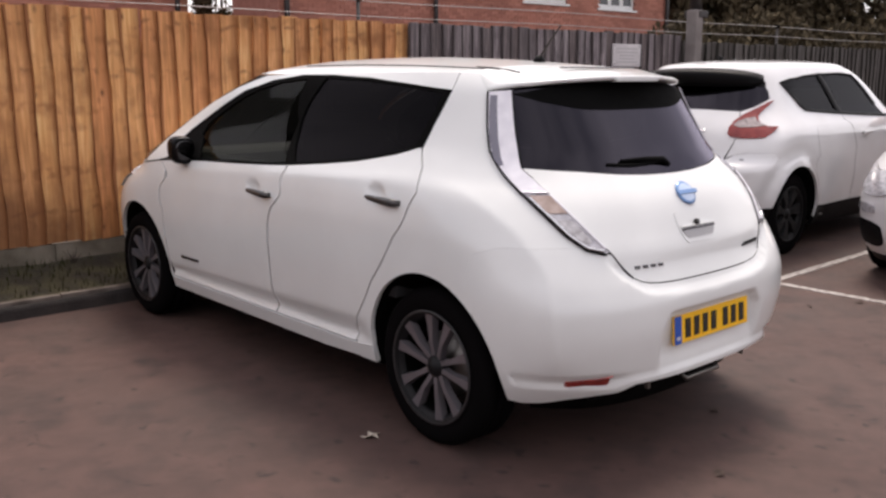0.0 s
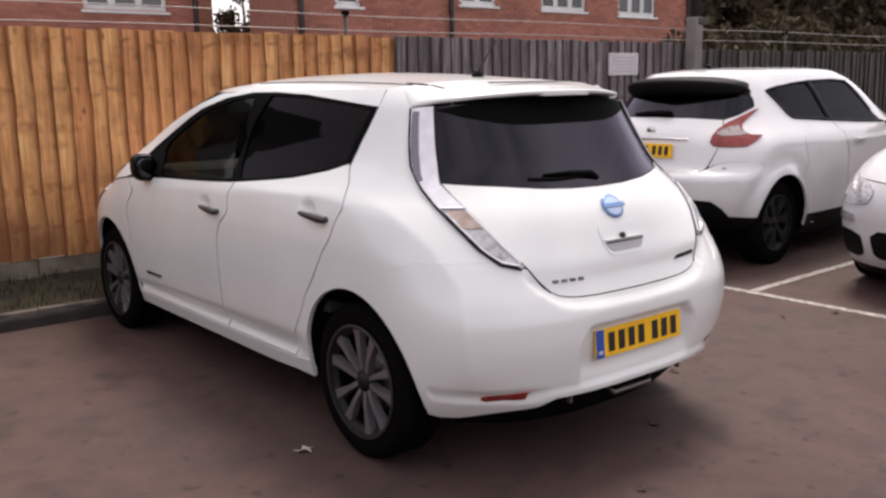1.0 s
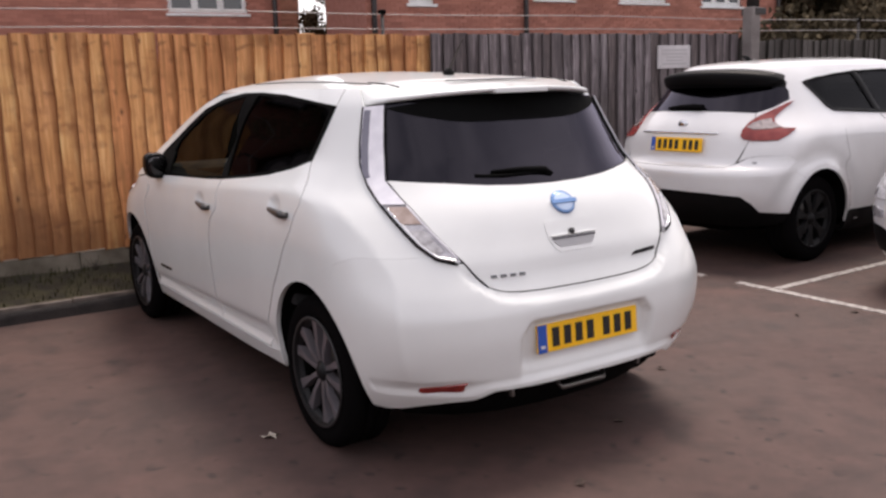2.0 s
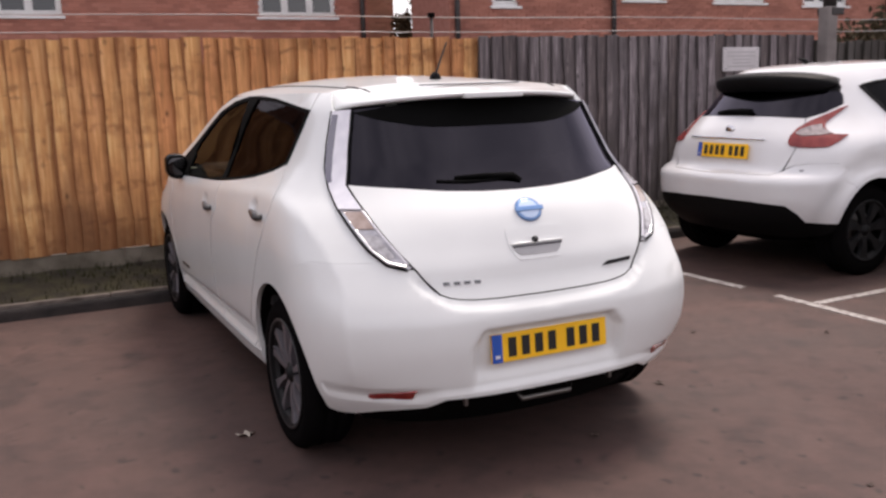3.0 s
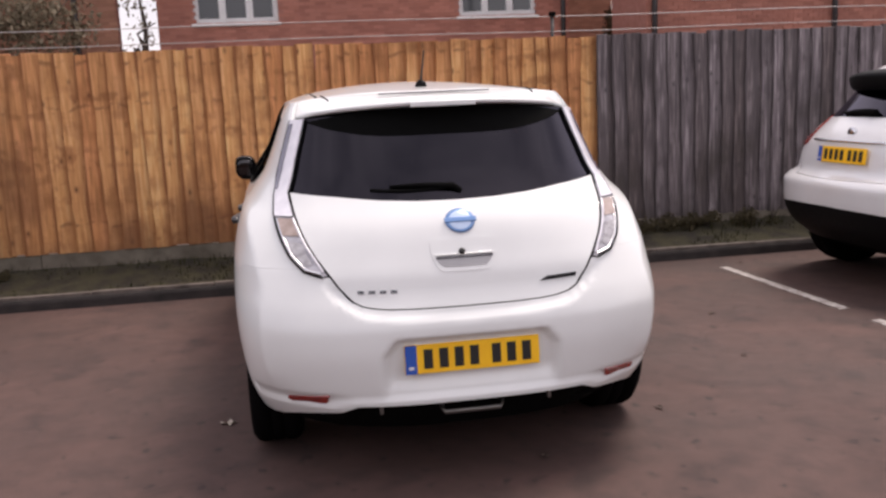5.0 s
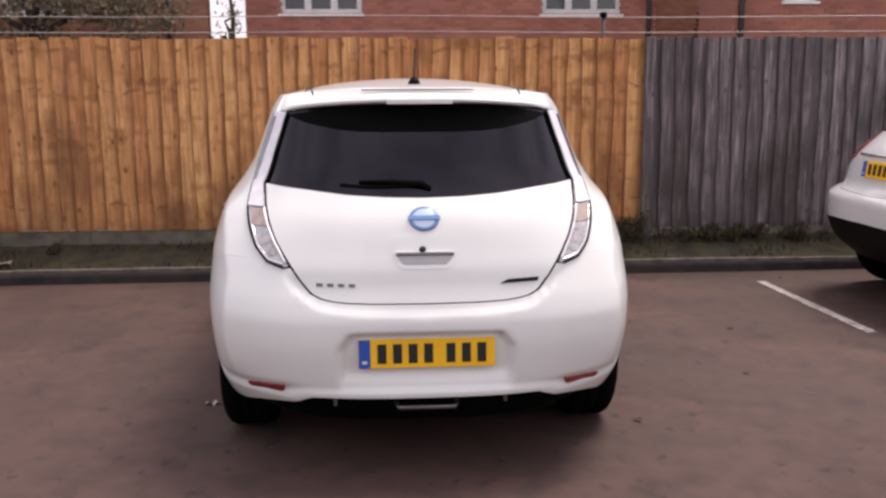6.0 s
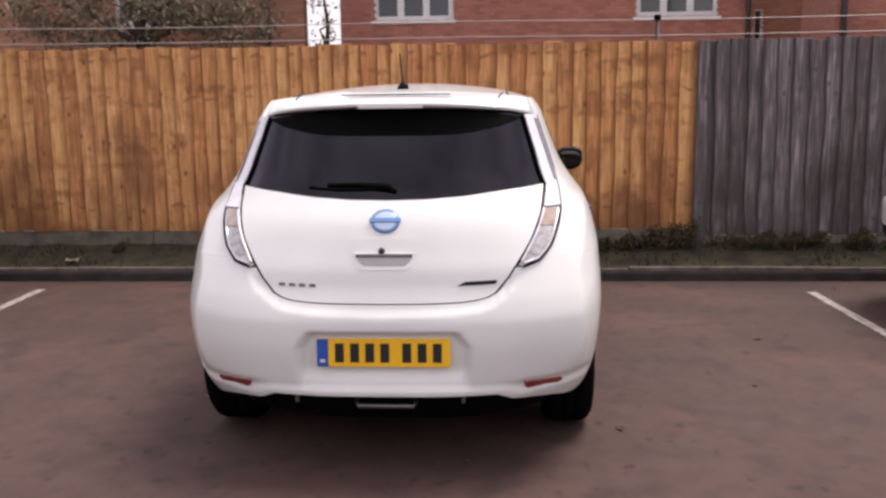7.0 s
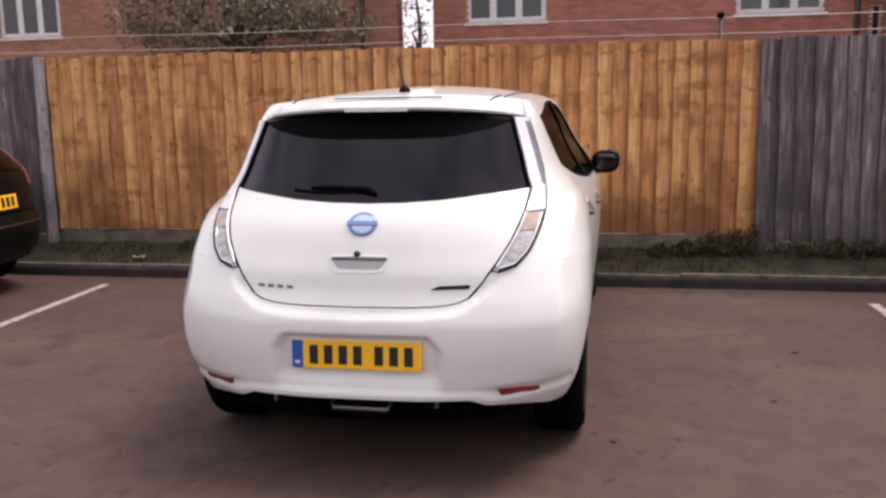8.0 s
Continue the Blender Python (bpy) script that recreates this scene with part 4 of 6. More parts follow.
# ---------- cars ----------
def wheel(parent, x, y, r, width, rim_r, side, style, spokes):
    """A wheel whose outer face looks towards +x for side 1 and -x for side -1."""
    root = new("wheel")
    root.parent = parent
    root.matrix_basis = pose(x, y, r, 0, 0, 0 if side > 0 else 180)
    h = width / 2
    tyre = lathe([(rim_r - 0.01, -h + 0.01), (rim_r + 0.02, -h), (r - 0.035, -h - 0.006), (r - 0.01, -h + 0.012), (r, -h + 0.035), (r - 0.004, -0.03), (r - 0.010, -0.028), (r - 0.010, -0.022), (r - 0.003, -0.02),
                  (r - 0.003, 0.02), (r - 0.010, 0.022), (r - 0.010, 0.028), (r - 0.004, 0.03), (r, h - 0.035), (r - 0.01, h - 0.012), (r - 0.035, h + 0.006), (rim_r + 0.02, h), (rim_r - 0.01, h - 0.01)], 56)
    part("tyre", tyre, M_TYRE, root)
    rim = lathe([(rim_r - 0.012, -h + 0.02), (rim_r - 0.03, 0.0), (rim_r - 0.03, h - 0.03), (rim_r - 0.014, h - 0.012), (rim_r + 0.004, h - 0.004), (rim_r + 0.006, h + 0.002), (rim_r - 0.004, h + 0.003), (rim_r - 0.012, h - 0.004)], 56)
    part("rim", rim, M_GUN, root)
    part("rim_lip", lathe([(rim_r - 0.006, h + 0.0035), (rim_r - 0.001, h + 0.0055), (rim_r + 0.004, h + 0.0045), (rim_r + 0.005, h + 0.002)], 56), M_LIP if style == "two_tone" else M_GUN, root, "thin machined rim edge" if style == "two_tone" else "")
    part("brake_disc", lathe([(0.02, h - 0.11), (0.135, h - 0.11), (0.135, h - 0.09), (0.02, h - 0.088)], 32), M_DISC, root)
    part("barrel", lathe([(rim_r - 0.035, -h + 0.02), (rim_r - 0.034, h - 0.03)], 40), M_UNDER, root)
    for k in range(spokes):
        a = 2 * math.pi * k / spokes + 0.14
        for d in ((-0.27, 0.27) if style == "two_tone" else (0.0,)):
            bm = bmesh.new()
            ws = 0.0135 if style == "two_tone" else 0.03
            prof = [(0.045, ws * 1.0, h - 0.022), (0.11, ws * 0.92, h - 0.012), (rim_r * 0.72, ws * 1.35, h - 0.012), (rim_r - 0.014, ws * 2.0, h - 0.010)]
            top, bot = [], []
            for rr, w, z in prof:
                ang = a + d * (1.0 if rr > 0.1 else 1.25)
                c, s = math.cos(ang), math.sin(ang)
                top.append([bm.verts.new((z, rr * c - j * w * s, rr * s + j * w * c)) for j in (-0.8, 0.8)])
                bot.append([bm.verts.new((z - 0.03, rr * c - j * w * s, rr * s + j * w * c)) for j in (-1, 1)])
            for i in range(3):
                bm.faces.new((top[i][0], top[i + 1][0], top[i + 1][1], top[i][1]))
                bm.faces.new((top[i][0], bot[i][0], bot[i + 1][0], top[i + 1][0]))
                bm.faces.new((top[i][1], top[i + 1][1], bot[i + 1][1], bot[i][1]))
            bmesh.ops.recalc_face_normals(bm, faces=bm.faces)
            part("spoke", bm, M_ALLOY if style == "two_tone" else M_GUN, root)
    part("hub_cap", lathe([(0.0, h - 0.006), (0.022, h - 0.007), (0.028, h - 0.014), (0.040, h - 0.02), (0.046, h - 0.05)], 24), M_GUN, root)
    return root


def number_plate(parent, centre, m, name="number_plate", w=0.52, hgt=0.111):
    """A rear plate with its characters as plain bars; m turns it to the car's tail."""
    root = new(name)
    root.parent = parent
    root.matrix_basis = m
    part("plate", box((-w / 2, -0.004, -hgt / 2), (w / 2, 0.004, hgt / 2), 0.002), M_YELLOW, root, "yellow reflective plate")
    part("band", box((-w / 2 + 0.001, -0.007, -hgt / 2 + 0.001), (-w / 2 + 0.045, -0.0045, hgt / 2 - 0.001)), M_BLUE, root, "blue band")
    part("band_mark", box((-w / 2 + 0.013, -0.009, -hgt / 2 + 0.018), (-w / 2 + 0.033, -0.0072, -hgt / 2 + 0.030)), M_WHITE2, root, "small pale mark")
    x = -w / 2 + 0.068
    for k in range(7):
        part("bar", box((x + 0.004, -0.0075, -0.037), (x + 0.038, -0.0045, 0.037)), M_INK, root, "plain black bar")
        x += 0.059 + (0.026 if k == 3 else 0)


def headrest_seat(parent, x, y, z):
    bm = bmesh.new()
    add_box(bm, (x - 0.24, y - 0.06, z), (x + 0.24, y + 0.07, z + 0.62), 0.05)
    add_box(bm, (x - 0.13, y - 0.07, z + 0.66), (x + 0.13, y + 0.03, z + 0.84), 0.04)
    add_box(bm, (x - 0.24, y, z - 0.12), (x + 0.24, y + 0.5, z + 0.03), 0.05)
    part("seat", bm, M_SEAT, parent, "dark cloth seat")


def core(skin, parent, z0, z1, inset, axles, r):
    """A dark inner tub that shows in the joints and under the sills, closed above and below, cut away at the wheels."""
    verts, faces = [], []
    zs = [z0 + (z1 - z0) * k / 8 for k in range(9)]
    ss = [-4 + 8 * k / 96 for k in range(96)]
    for z in zs:
        for s in ss:
            p = skin.at(s, z) - skin.normal(s, z) * inset
            for ay in axles:
                if math.hypot(p.y - ay, z - r) < r + 0.05:
                    p.x *= 0.68
            verts.append(p)
    n = len(ss)
    for j in range(8):
        for i in range(n):
            faces.append([j * n + i, j * n + (i + 1) % n, (j + 1) * n + (i + 1) % n, (j + 1) * n + i])
    faces.append([i for i in range(n)][::-1])
    faces.append([8 * n + i for i in range(n)])
    return raw("inner_tub", verts, faces, M_UNDER, parent, "dark inner body tub")


def arch_lip(skin, parent, cy, cz, r, sides=(1, -1)):
    """The inner wall of a wheel arch."""
    for sg in sides:
        verts, faces = [], []
        pts = arc(cy, cz, r + 0.004, -8, 188, 24)
        for y, z in pts:
            p = skin.at(sg * skin.side(y, z), z)
            verts += [p - skin.normal(sg * skin.side(y, z), z) * 0.008, Vector((p.x - sg * 0.34, p.y, p.z))]
        for k in range(len(pts) - 1):
            faces.append([2 * k, 2 * k + 1, 2 * k + 3, 2 * k + 2])
        raw("arch_liner", verts, faces, M_UNDER, parent, "black wheel arch liner", True)


def ring_roof(name, skin, z_edge, top, y_lo, y_hi, material, parent, label="", shoulder=2.4, soft=0.5):
    """A roof rising from the skin's outline at z_edge to a crown line top(y)."""
    verts, faces = [], []
    ns, nk = 64, 12
    ss = [-4 + 8 * i / (2 * ns) for i in range(2 * ns)]
    for s in ss:
        e = skin.at(s, z_edge)
        ys = min(max(e.y, y_lo), y_hi)
        for k in range(nk + 1):
            t = k / nk
            y = e.y + (ys - e.y) * t
            z = z_edge + (top(y) - z_edge) * (1 - (1 - t) ** shoulder) ** soft if t > 0 else z_edge
            verts.append((e.x * (1 - t), y, z))
    m = nk + 1
    for i in range(len(ss)):
        j = (i + 1) % len(ss)
        for k in range(nk):
            faces.append([i * m + k, j * m + k, j * m + k + 1, i * m + k + 1])
    ob = raw(name, verts, faces, material, parent, label, True)
    bm = bmesh.new()
    bm.from_mesh(ob.data)
    bmesh.ops.remove_doubles(bm, verts=bm.verts, dist=1e-5)
    bmesh.ops.recalc_face_normals(bm, faces=bm.faces)
    bm.to_mesh(ob.data)
    bm.free()
    return ob


# ----- the white electric hatchback -----
CREASE = spline([(.35, .175), (.5, .150), (.6, .152), (.7, .175), (.755, .196), (.82, .245), (.86, .285), (.90, .325), (.957, .415), (1.03, .57), (1.085, .79)])


SHOULDER = spline([(.7, 1.082), (.85, 1.072), (1.2, 1.044), (1.85, 1.002), (2.6, .972), (3.1, .96)])
LEDGE = spline([(0, .663), (.264, .673), (.395, .689), (.48, .740), (.555, .818), (.7, .9)])


def body_dent(p):
    """The plate recess, the ledge under the tailgate, the lip along the bumper's foot, the haunch crease, the sill groove and the handle bowls."""
    ax = abs(p.x)
    out = Vector((0, 0, 0))
    sg = 1 if p.x > 0 else -1
    if ax > 0.5 and 0.3 < p.z < 1.15 and p.y < 1.1:
        c, up = CREASE(p.z), (CREASE(p.z + 0.01) - CREASE(p.z - 0.01)) / 0.02
        d = (p.y - c) / math.sqrt(1 + up * up)
        h = 0.026 * smooth01(0.36, 0.48, p.z) * (1 - smooth01(0.98, 1.10, p.z)) * (math.exp(-abs(d) / 0.075) - 0.3 * math.exp(-abs(d) / 0.22))
        t = smooth01(0.2, 0.5, p.y)
        out += h * Vector((sg * (0.70 + 0.22 * t), -0.70 + 0.60 * t, 0.25 * t))
    if ax > 0.6 and 0.6 < p.y < 3.2 and 0.8 < p.z < 1.2:
        d = p.z - SHOULDER(p.y)
        out.x += sg * 0.007 * smooth01(0.70, 0.90, p.y) * (1 - smooth01(2.6, 3.0, p.y)) * (math.exp(-abs(d) / 0.045) - 0.35 * math.exp(-abs(d) / 0.12))
    if ax > 0.6 and 1.0 < p.y < 3.2:
        ends = smooth01(1.08, 1.24, p.y) * (1 - smooth01(2.95, 3.10, p.y))
        if p.z < 0.5:
            crown = 0.455 - 0.035 * (p.y - 1.2)
            out.x -= sg * 0.024 * ends * smooth01(0.322, 0.346, p.z) * (1 - smooth01(0.352, crown, p.z))
        for y, z in ((1.062, 0.988), (2.032, 0.928)):
            q = ((p.y - y) / 0.062) ** 2 + ((p.z - z) / 0.036) ** 2
            if q < 1:
                out.x -= sg * 0.016 * (1 - q) ** 0.7
    if p.y > 0.3 or p.z > 0.84:
        return out
    half = min(0.272 + 0.80 * max(0.590 - p.z, 0.0), 0.318)
    m = (1 - smooth01(half - 0.006, half + 0.030, ax)) * smooth01(0.350, 0.460, p.z) * (1 - smooth01(0.584, 0.598, p.z))
    foot = LEDGE(ax)
    ledge = 0.024 * smooth01(foot - 0.007, foot + 0.007, p.z) * (1 - smooth01(0.74, 0.83, p.z))
    lip = -0.014 * (1 - smooth01(0.352, 0.372, p.z)) * (1 - smooth01(0.50, 0.60, ax))
    pz = 0.352 + 0.05 * (ax - 0.56)
    pocket = 0.016 * smooth01(0.44, 0.56, ax) * smooth01(pz - 0.014, pz - 0.002, p.z) * (1 - smooth01(pz + 0.022, pz + 0.040, p.z))
    out.y += 0.035 * m + ledge + lip + pocket
    return out


HATCH = Skin(
    half=[(.15, .79), (.25, .83), (.33, .852), (.5, .878), (.7, .890), (.85, .886), (.95, .870), (1.03, .842), (1.08, .810), (1.13, .777), (1.2, .733), (1.3, .690), (1.41, .648), (1.46, .620), (1.49, .594)],
    rear=[(.2, .12), (.28, .035), (.36, -.002), (.45, -.018), (.55, -.028), (.62, -.024), (.70, .0), (.78, .040), (.88, .088), (.95, .118), (1.01, .152), (1.07, .21), (1.15, .285), (1.25, .36), (1.35, .425), (1.44, .48), (1.49, .52)],
    front=[(.2, 4.2), (.35, 4.34), (.55, 4.38), (.72, 4.34), (.82, 4.22), (.9, 4.0), (.97, 3.78), (1.05, 3.60), (1.124, 3.47), (1.285, 3.15), (1.416, 2.80), (1.48, 2.6)],
    rear_len=[(.2, .6), (.5, .62), (.83, .65), (1.03, .75), (1.12, .72), (1.41, .5)],
    rear_pow=[(.2, 2.5), (.30, 2.7), (.4, 2.95), (.6, 3.1), (.83, 2.95), (1.03, 2.75), (1.12, 2.8), (1.25, 3.1), (1.41, 3.15)],
    front_len=[(.2, .9), (.7, 1.0), (.9, .9), (1.0, .6), (1.48, .45)],
    front_pow=[(.2, 2.3), (.9, 2.4), (1.05, 3.0), (1.48, 3.2)],
    dent=body_dent)


def hatchback():
    k = HATCH
    car = new("hatchback_car")
    tagged(car, "pearl white five-door electric hatchback parked nose to the fence", "car")
    core(k, car, 0.19, 0.90, 0.05, (0.72, 3.445), 0.322)
    RA, FA = (0.725, 0.33, 0.378), (3.445, 0.335, 0.381)
    # tail outline points on the right half
    lamp_outer_low = [(0.694, 1.036), (0.678, 0.97), (0.647, 0.90), (0.60, 0.848), (0.535, 0.828)]
    lamp_inner_low = [(0.518, 0.833), (0.583, 0.94), (0.621, 1.036)]
    # bumper
    half = (k.R([(0.0, 0.335), (0.25, 0.335), (0.44, 0.338), (0.50, 0.312), (0.58, 0.302), (0.66, 0.292)])
            + k.S([(0.25, 0.272), (0.31, 0.266), (0.352, 0.275)]) + k.S(arc(*RA, 187, 136, 8)) + k.S([(0.49, 0.72), (0.47, 0.82), (0.36, 0.856)])
            + k.R([(0.615, 0.858), (0.60, 0.848), (0.535, 0.828), (0.510, 0.828), (0.487, 0.79), (0.459, 0.753), (0.434, 0.732), (0.402, 0.717), (0.36, 0.708), (0.30, 0.701), (0.2, 0.697), (0.0, 0.695)]))
    panel("rear_bumper", k, sym(half), M_WHITE, car, 0.0003, 0, 0.02, 0.0125)
    # tailgate
    tg = k.R([(0.0, 0.697), (0.2, 0.699), (0.30, 0.703), (0.36, 0.710), (0.400, 0.719), (0.432, 0.734), (0.457, 0.755), (0.485, 0.792), (0.515, 0.838), (0.581, 0.94), (0.619, 1.036), (0.638, 1.126), (0.45, 1.109), (0.3, 1.093), (0.15, 1.084), (0.0, 1.081)])
    panel("tailgate", k, sym(tg), M_WHITE, car, 0.0025, 0, 0.02, 0.03)
    gl = k.R([(0.0, 1.083), (0.15, 1.086), (0.3, 1.095), (0.45, 1.111), (0.640, 1.128), (0.603, 1.25), (0.556, 1.408), (0.3, 1.432), (0.0, 1.440)])
    panel("rear_window", k, sym(gl), M_GLASS_R, car, 0.0, -0.005, 0.006, 0.05, "dark privacy glass rear window")
    band = k.R([(0.0, 1.330), (0.15, 1.330), (0.26, 1.333), (0.34, 1.341), (0.46, 1.365), (0.50, 1.378), (0.552, 1.397), (0.3, 1.436), (0.0, 1.444)])
    panel("window_band", k, sym(band), M_UNDER, car, 0, -0.003, 0.004, 0.04, "black band along the window top")
    for sg in (1, -1):
        f = (lambda p: p) if sg > 0 else mirror_poly
        sail = k.S([(2.64, 1.028), (3.0, 1.014), (2.93, 1.10), (2.80, 1.165), (2.71, 1.13)])
        panel("mirror_sail", k, f(sail), M_UNDER, car, 0, 0.006, 0.012, 0.04, "black triangle behind the mirror")
        # tail lamp
        lamp = new("tail_lamp")
        lamp.parent = car
        lamp["label"] = "tall clear tail lamp with amber upper lens"
        outer_up = k.R([(0.695, 1.034), (0.692, 1.10), (0.675, 1.18), (0.647, 1.27), (0.604, 1.40)])
        lens = k.R([(0.6235, 1.034), (0.640, 1.118), (0.598, 1.25), (0.551, 1.405)]) + outer_up[::-1]
        base_strip = k.R([(0.630, 1.085), (0.635, 1.118), (0.594, 1.25), (0.547, 1.405), (0.558, 1.405), (0.605, 1.25), (0.646, 1.118), (0.638, 1.085)])
        panel("lamp_base", k, f(base_strip), M_BLACKP, lamp, 0.0, 0.006, 0.026, 0.03, "black inner wall of the lamp")
        panel("upper_lens", k, f(lens), M_LENSW, lamp, 0.001, 0.012, 0.02, 0.03, "pale translucent upper lamp strip")
        stripe = k.R([(0.674, 1.128), (0.687, 1.124), (0.683, 1.15), (0.673, 1.18), (0.660, 1.225), (0.645, 1.27), (0.625, 1.33), (0.606, 1.385), (0.592, 1.385), (0.610, 1.33), (0.629, 1.27), (0.644, 1.225), (0.657, 1.18), (0.668, 1.15)])
        panel("stripe", k, f(stripe), M_STRIPE, lamp, 0, 0.014, 0.004, 0.03, "dark stripe inside the lamp")
        low = k.R(lamp_inner_low) + k.R(lamp_outer_low)
        panel("lower_lens", k, f(low), M_LENS, lamp, 0.001, 0.008, 0.022, 0.022, "clear lower lamp lens")
        top = k.R([(0.598, 0.962), (0.612, 1.0), (0.622, 1.032), (0.690, 1.032), (0.683, 1.0), (0.672, 0.962)])
        panel("amber_lens", k, f(top), M_AMBER, lamp, 0.006, 0.0125, 0.006, 0.02, "pale amber lens")
        inner = k.R([(0.560, 0.868), (0.582, 0.905), (0.596, 0.95), (0.660, 0.95), (0.640, 0.90), (0.598, 0.858)])
        panel("reflector_insert", k, f(rounded(inner, 0.02)), M_INSERT, lamp, 0.004, 0.0115, 0.005, 0.02, "grey inner reflector")
        strip_on("chrome_edge", k, [(sg * s, z) for s, z in k.R([(0.684, 1.02), (0.668, 0.965), (0.638, 0.897), (0.596, 0.852), (0.54, 0.838)])], 0.012, M_CHROME, lamp, 0.0125, "bright rim of the lens")
        strip_on("inner_edge", k, [(sg * s, z) for s, z in k.R([(0.532, 0.845), (0.557, 0.885), (0.589, 0.94), (0.612, 0.99), (0.626, 1.030)])], 0.009, M_LENSW, lamp, 0.0125, "pale inner rim of the lens")
        strip_on("shelf", k, [(sg * s, z) for s, z in k.R([(0.628, 1.034), (0.692, 1.034)])], 0.008, M_LENSW, lamp, 0.0165, "pale shelf between the lenses")
        strip_on("outer_gap", k, [(sg * s, z) for s, z in k.R([(0.606, 1.40), (0.649, 1.27), (0.677, 1.18), (0.694, 1.10), (0.6965, 1.036), (0.681, 0.97), (0.649, 0.897), (0.602, 0.846), (0.535, 0.826)])], 0.010, M_TRIM, lamp, 0.011, "dark gap round the lamp")
        # gap trim beside the tailgate and window
        strip_on("seal", k, [(sg * s, z) for s, z in k.R([(0.434, 0.734), (0.485, 0.791), (0.514, 0.834), (0.582, 0.936), (0.621, 1.036), (0.638, 1.112)])], 0.008, M_TRIM, car, 0.0015, "black rubber seal")
        # quarter panel
        q = (k.R([(0.615, 0.858)]) + k.S([(0.36, 0.856), (0.47, 0.82), (0.49, 0.72)]) + k.S(arc(*RA, 136, -6, 18)) + k.S([(1.105, 0.245), (1.225, 0.245), (1.225, 0.373), (1.19, 0.43), (1.052, 0.629), (0.906, 0.832), (0.835, 0.945), (0.80, 1.015), (0.812, 1.06), (0.835, 1.11), (0.888, 1.180), (0.865, 1.28), (0.820, 1.408), (0.822, 1.478), (0.74, 1.478)])
             + k.R([(0.607, 1.40), (0.650, 1.27), (0.678, 1.18), (0.695, 1.10), (0.698, 1.038), (0.683, 0.97), (0.650, 0.897)]))
        panel("quarter_panel", k, f(q), M_WHITE, car, 0.0003, 0, 0.02, 0.016)
        belt = [(0.905, 1.186), (0.965, 1.166), (1.035, 1.148), (1.265, 1.107), (1.5, 1.080), (1.75, 1.058), (2.0, 1.042)]
        belt2 = [(2.3, 1.030), (2.6, 1.020), (3.02, 1.007)]
        rd = k.S([(0.892, 1.178), (0.839, 1.109), (0.816, 1.06), (0.804, 1.015), (0.839, 0.945), (0.910, 0.833), (1.056, 0.630), (1.194, 0.431), (1.229, 0.375), (1.229, 0.318), (1.890, 0.318), (1.884, 0.68), (1.852, 0.845), (1.789, 0.99), (1.768, 1.055)]) + k.S([q for q in belt[::-1] if q[0] < 1.7])
        door_r = panel("rear_door", k, f(rd), M_WHITE, car, 0.0035, 0, 0.02, 0.014)
        fd = k.S([(1.896, 0.318), (3.03, 0.315), (3.04, 0.45), (3.05, 0.7), (3.09, 0.99)] + [(2.6, 1.019), (2.3, 1.029), (2.0, 1.041), (1.774, 1.054), (1.795, 0.99), (1.858, 0.845), (1.890, 0.68)])
        door_f = panel("front_door", k, f(fd), M_WHITE, car, 0.0035, 0, 0.02, 0.016)
        sill = k.S([(1.10, 0.255), (1.5, 0.240), (3.06, 0.245), (3.05, 0.311), (2.03, 0.314), (1.23, 0.314), (1.10, 0.33)])
        panel("sill", k, f(sill), M_WHITE, car, 0.002, 0.004, 0.02, 0.06)
        fen = k.S([(3.055, 0.27)]) + k.S(arc(*FA, 183, 10, 16)) + k.S([(3.85, 0.45), (3.95, 0.72), (3.75, 0.87), (3.5, 0.94), (3.25, 0.970), (3.10, 0.988), (3.06, 0.7), (3.05, 0.45)])
        panel("front_wing", k, f(fen), M_WHITE, car, 0.003, 0, 0.02, 0.06)
        # window surround, panes and pillars
        def lay(pts):
            return k.S(pts)
        low_g = [(0.927, 1.192), (0.98, 1.172), (1.05, 1.155), (1.265, 1.116), (1.5, 1.089), (1.73, 1.068)]
        top_g = [(0.862, 1.396), (0.95, 1.406), (1.1, 1.419), (1.4, 1.443), (1.73, 1.455)]
        glass_r = lay(low_g + top_g[::-1] + [(0.903, 1.28)])
        low_f = [(1.80, 1.064), (2.06, 1.047), (2.4, 1.035), (2.72, 1.025)]
        top_f = [(1.885, 1.450), (2.1, 1.432), (2.3, 1.398), (2.45, 1.350), (2.62, 1.272), (2.74, 1.20)]
        glass_f = lay(low_f + top_f[::-1])
        panel("rear_door_glass", k, f(glass_r), M_GLASS_S, car, 0, -0.004, 0.004, 0.06, "dark privacy glass")
        panel("front_door_glass", k, f(glass_f), M_GLASS_F, car, 0, -0.004, 0.004, 0.06, "lightly tinted glass")

        def band_poly(a, b):
            return f(lay(a + b[::-1]))
        top_o = [(0.822, 1.408), (0.94, 1.417), (1.1, 1.431), (1.4, 1.456), (1.7, 1.468), (1.95, 1.468), (2.2, 1.443), (2.45, 1.388), (2.7, 1.280), (2.90, 1.172), (2.99, 1.09), (3.02, 1.03), (3.03, 1.008), (3.13, 0.990)]
        panel("window_trim", k, band_poly([(0.894, 1.182)] + belt[1:] + belt2, low_g + low_f + [(3.0, 1.014)]), M_UNDER, car, 0, 0.002, 0.012, 0.05, "black window trim")
        panel("window_trim", k, band_poly(top_g + top_f + [(2.72, 1.027)], top_o), M_UNDER, car, 0, 0.0025, 0.012, 0.05, "black window trim")
        panel("window_trim", k, band_poly([(0.892, 1.182), (0.867, 1.28), (0.822, 1.408)], [(0.929, 1.193), (0.905, 1.28), (0.864, 1.397)]), M_UNDER, car, 0, 0.002, 0.012, 0.05, "black window trim")
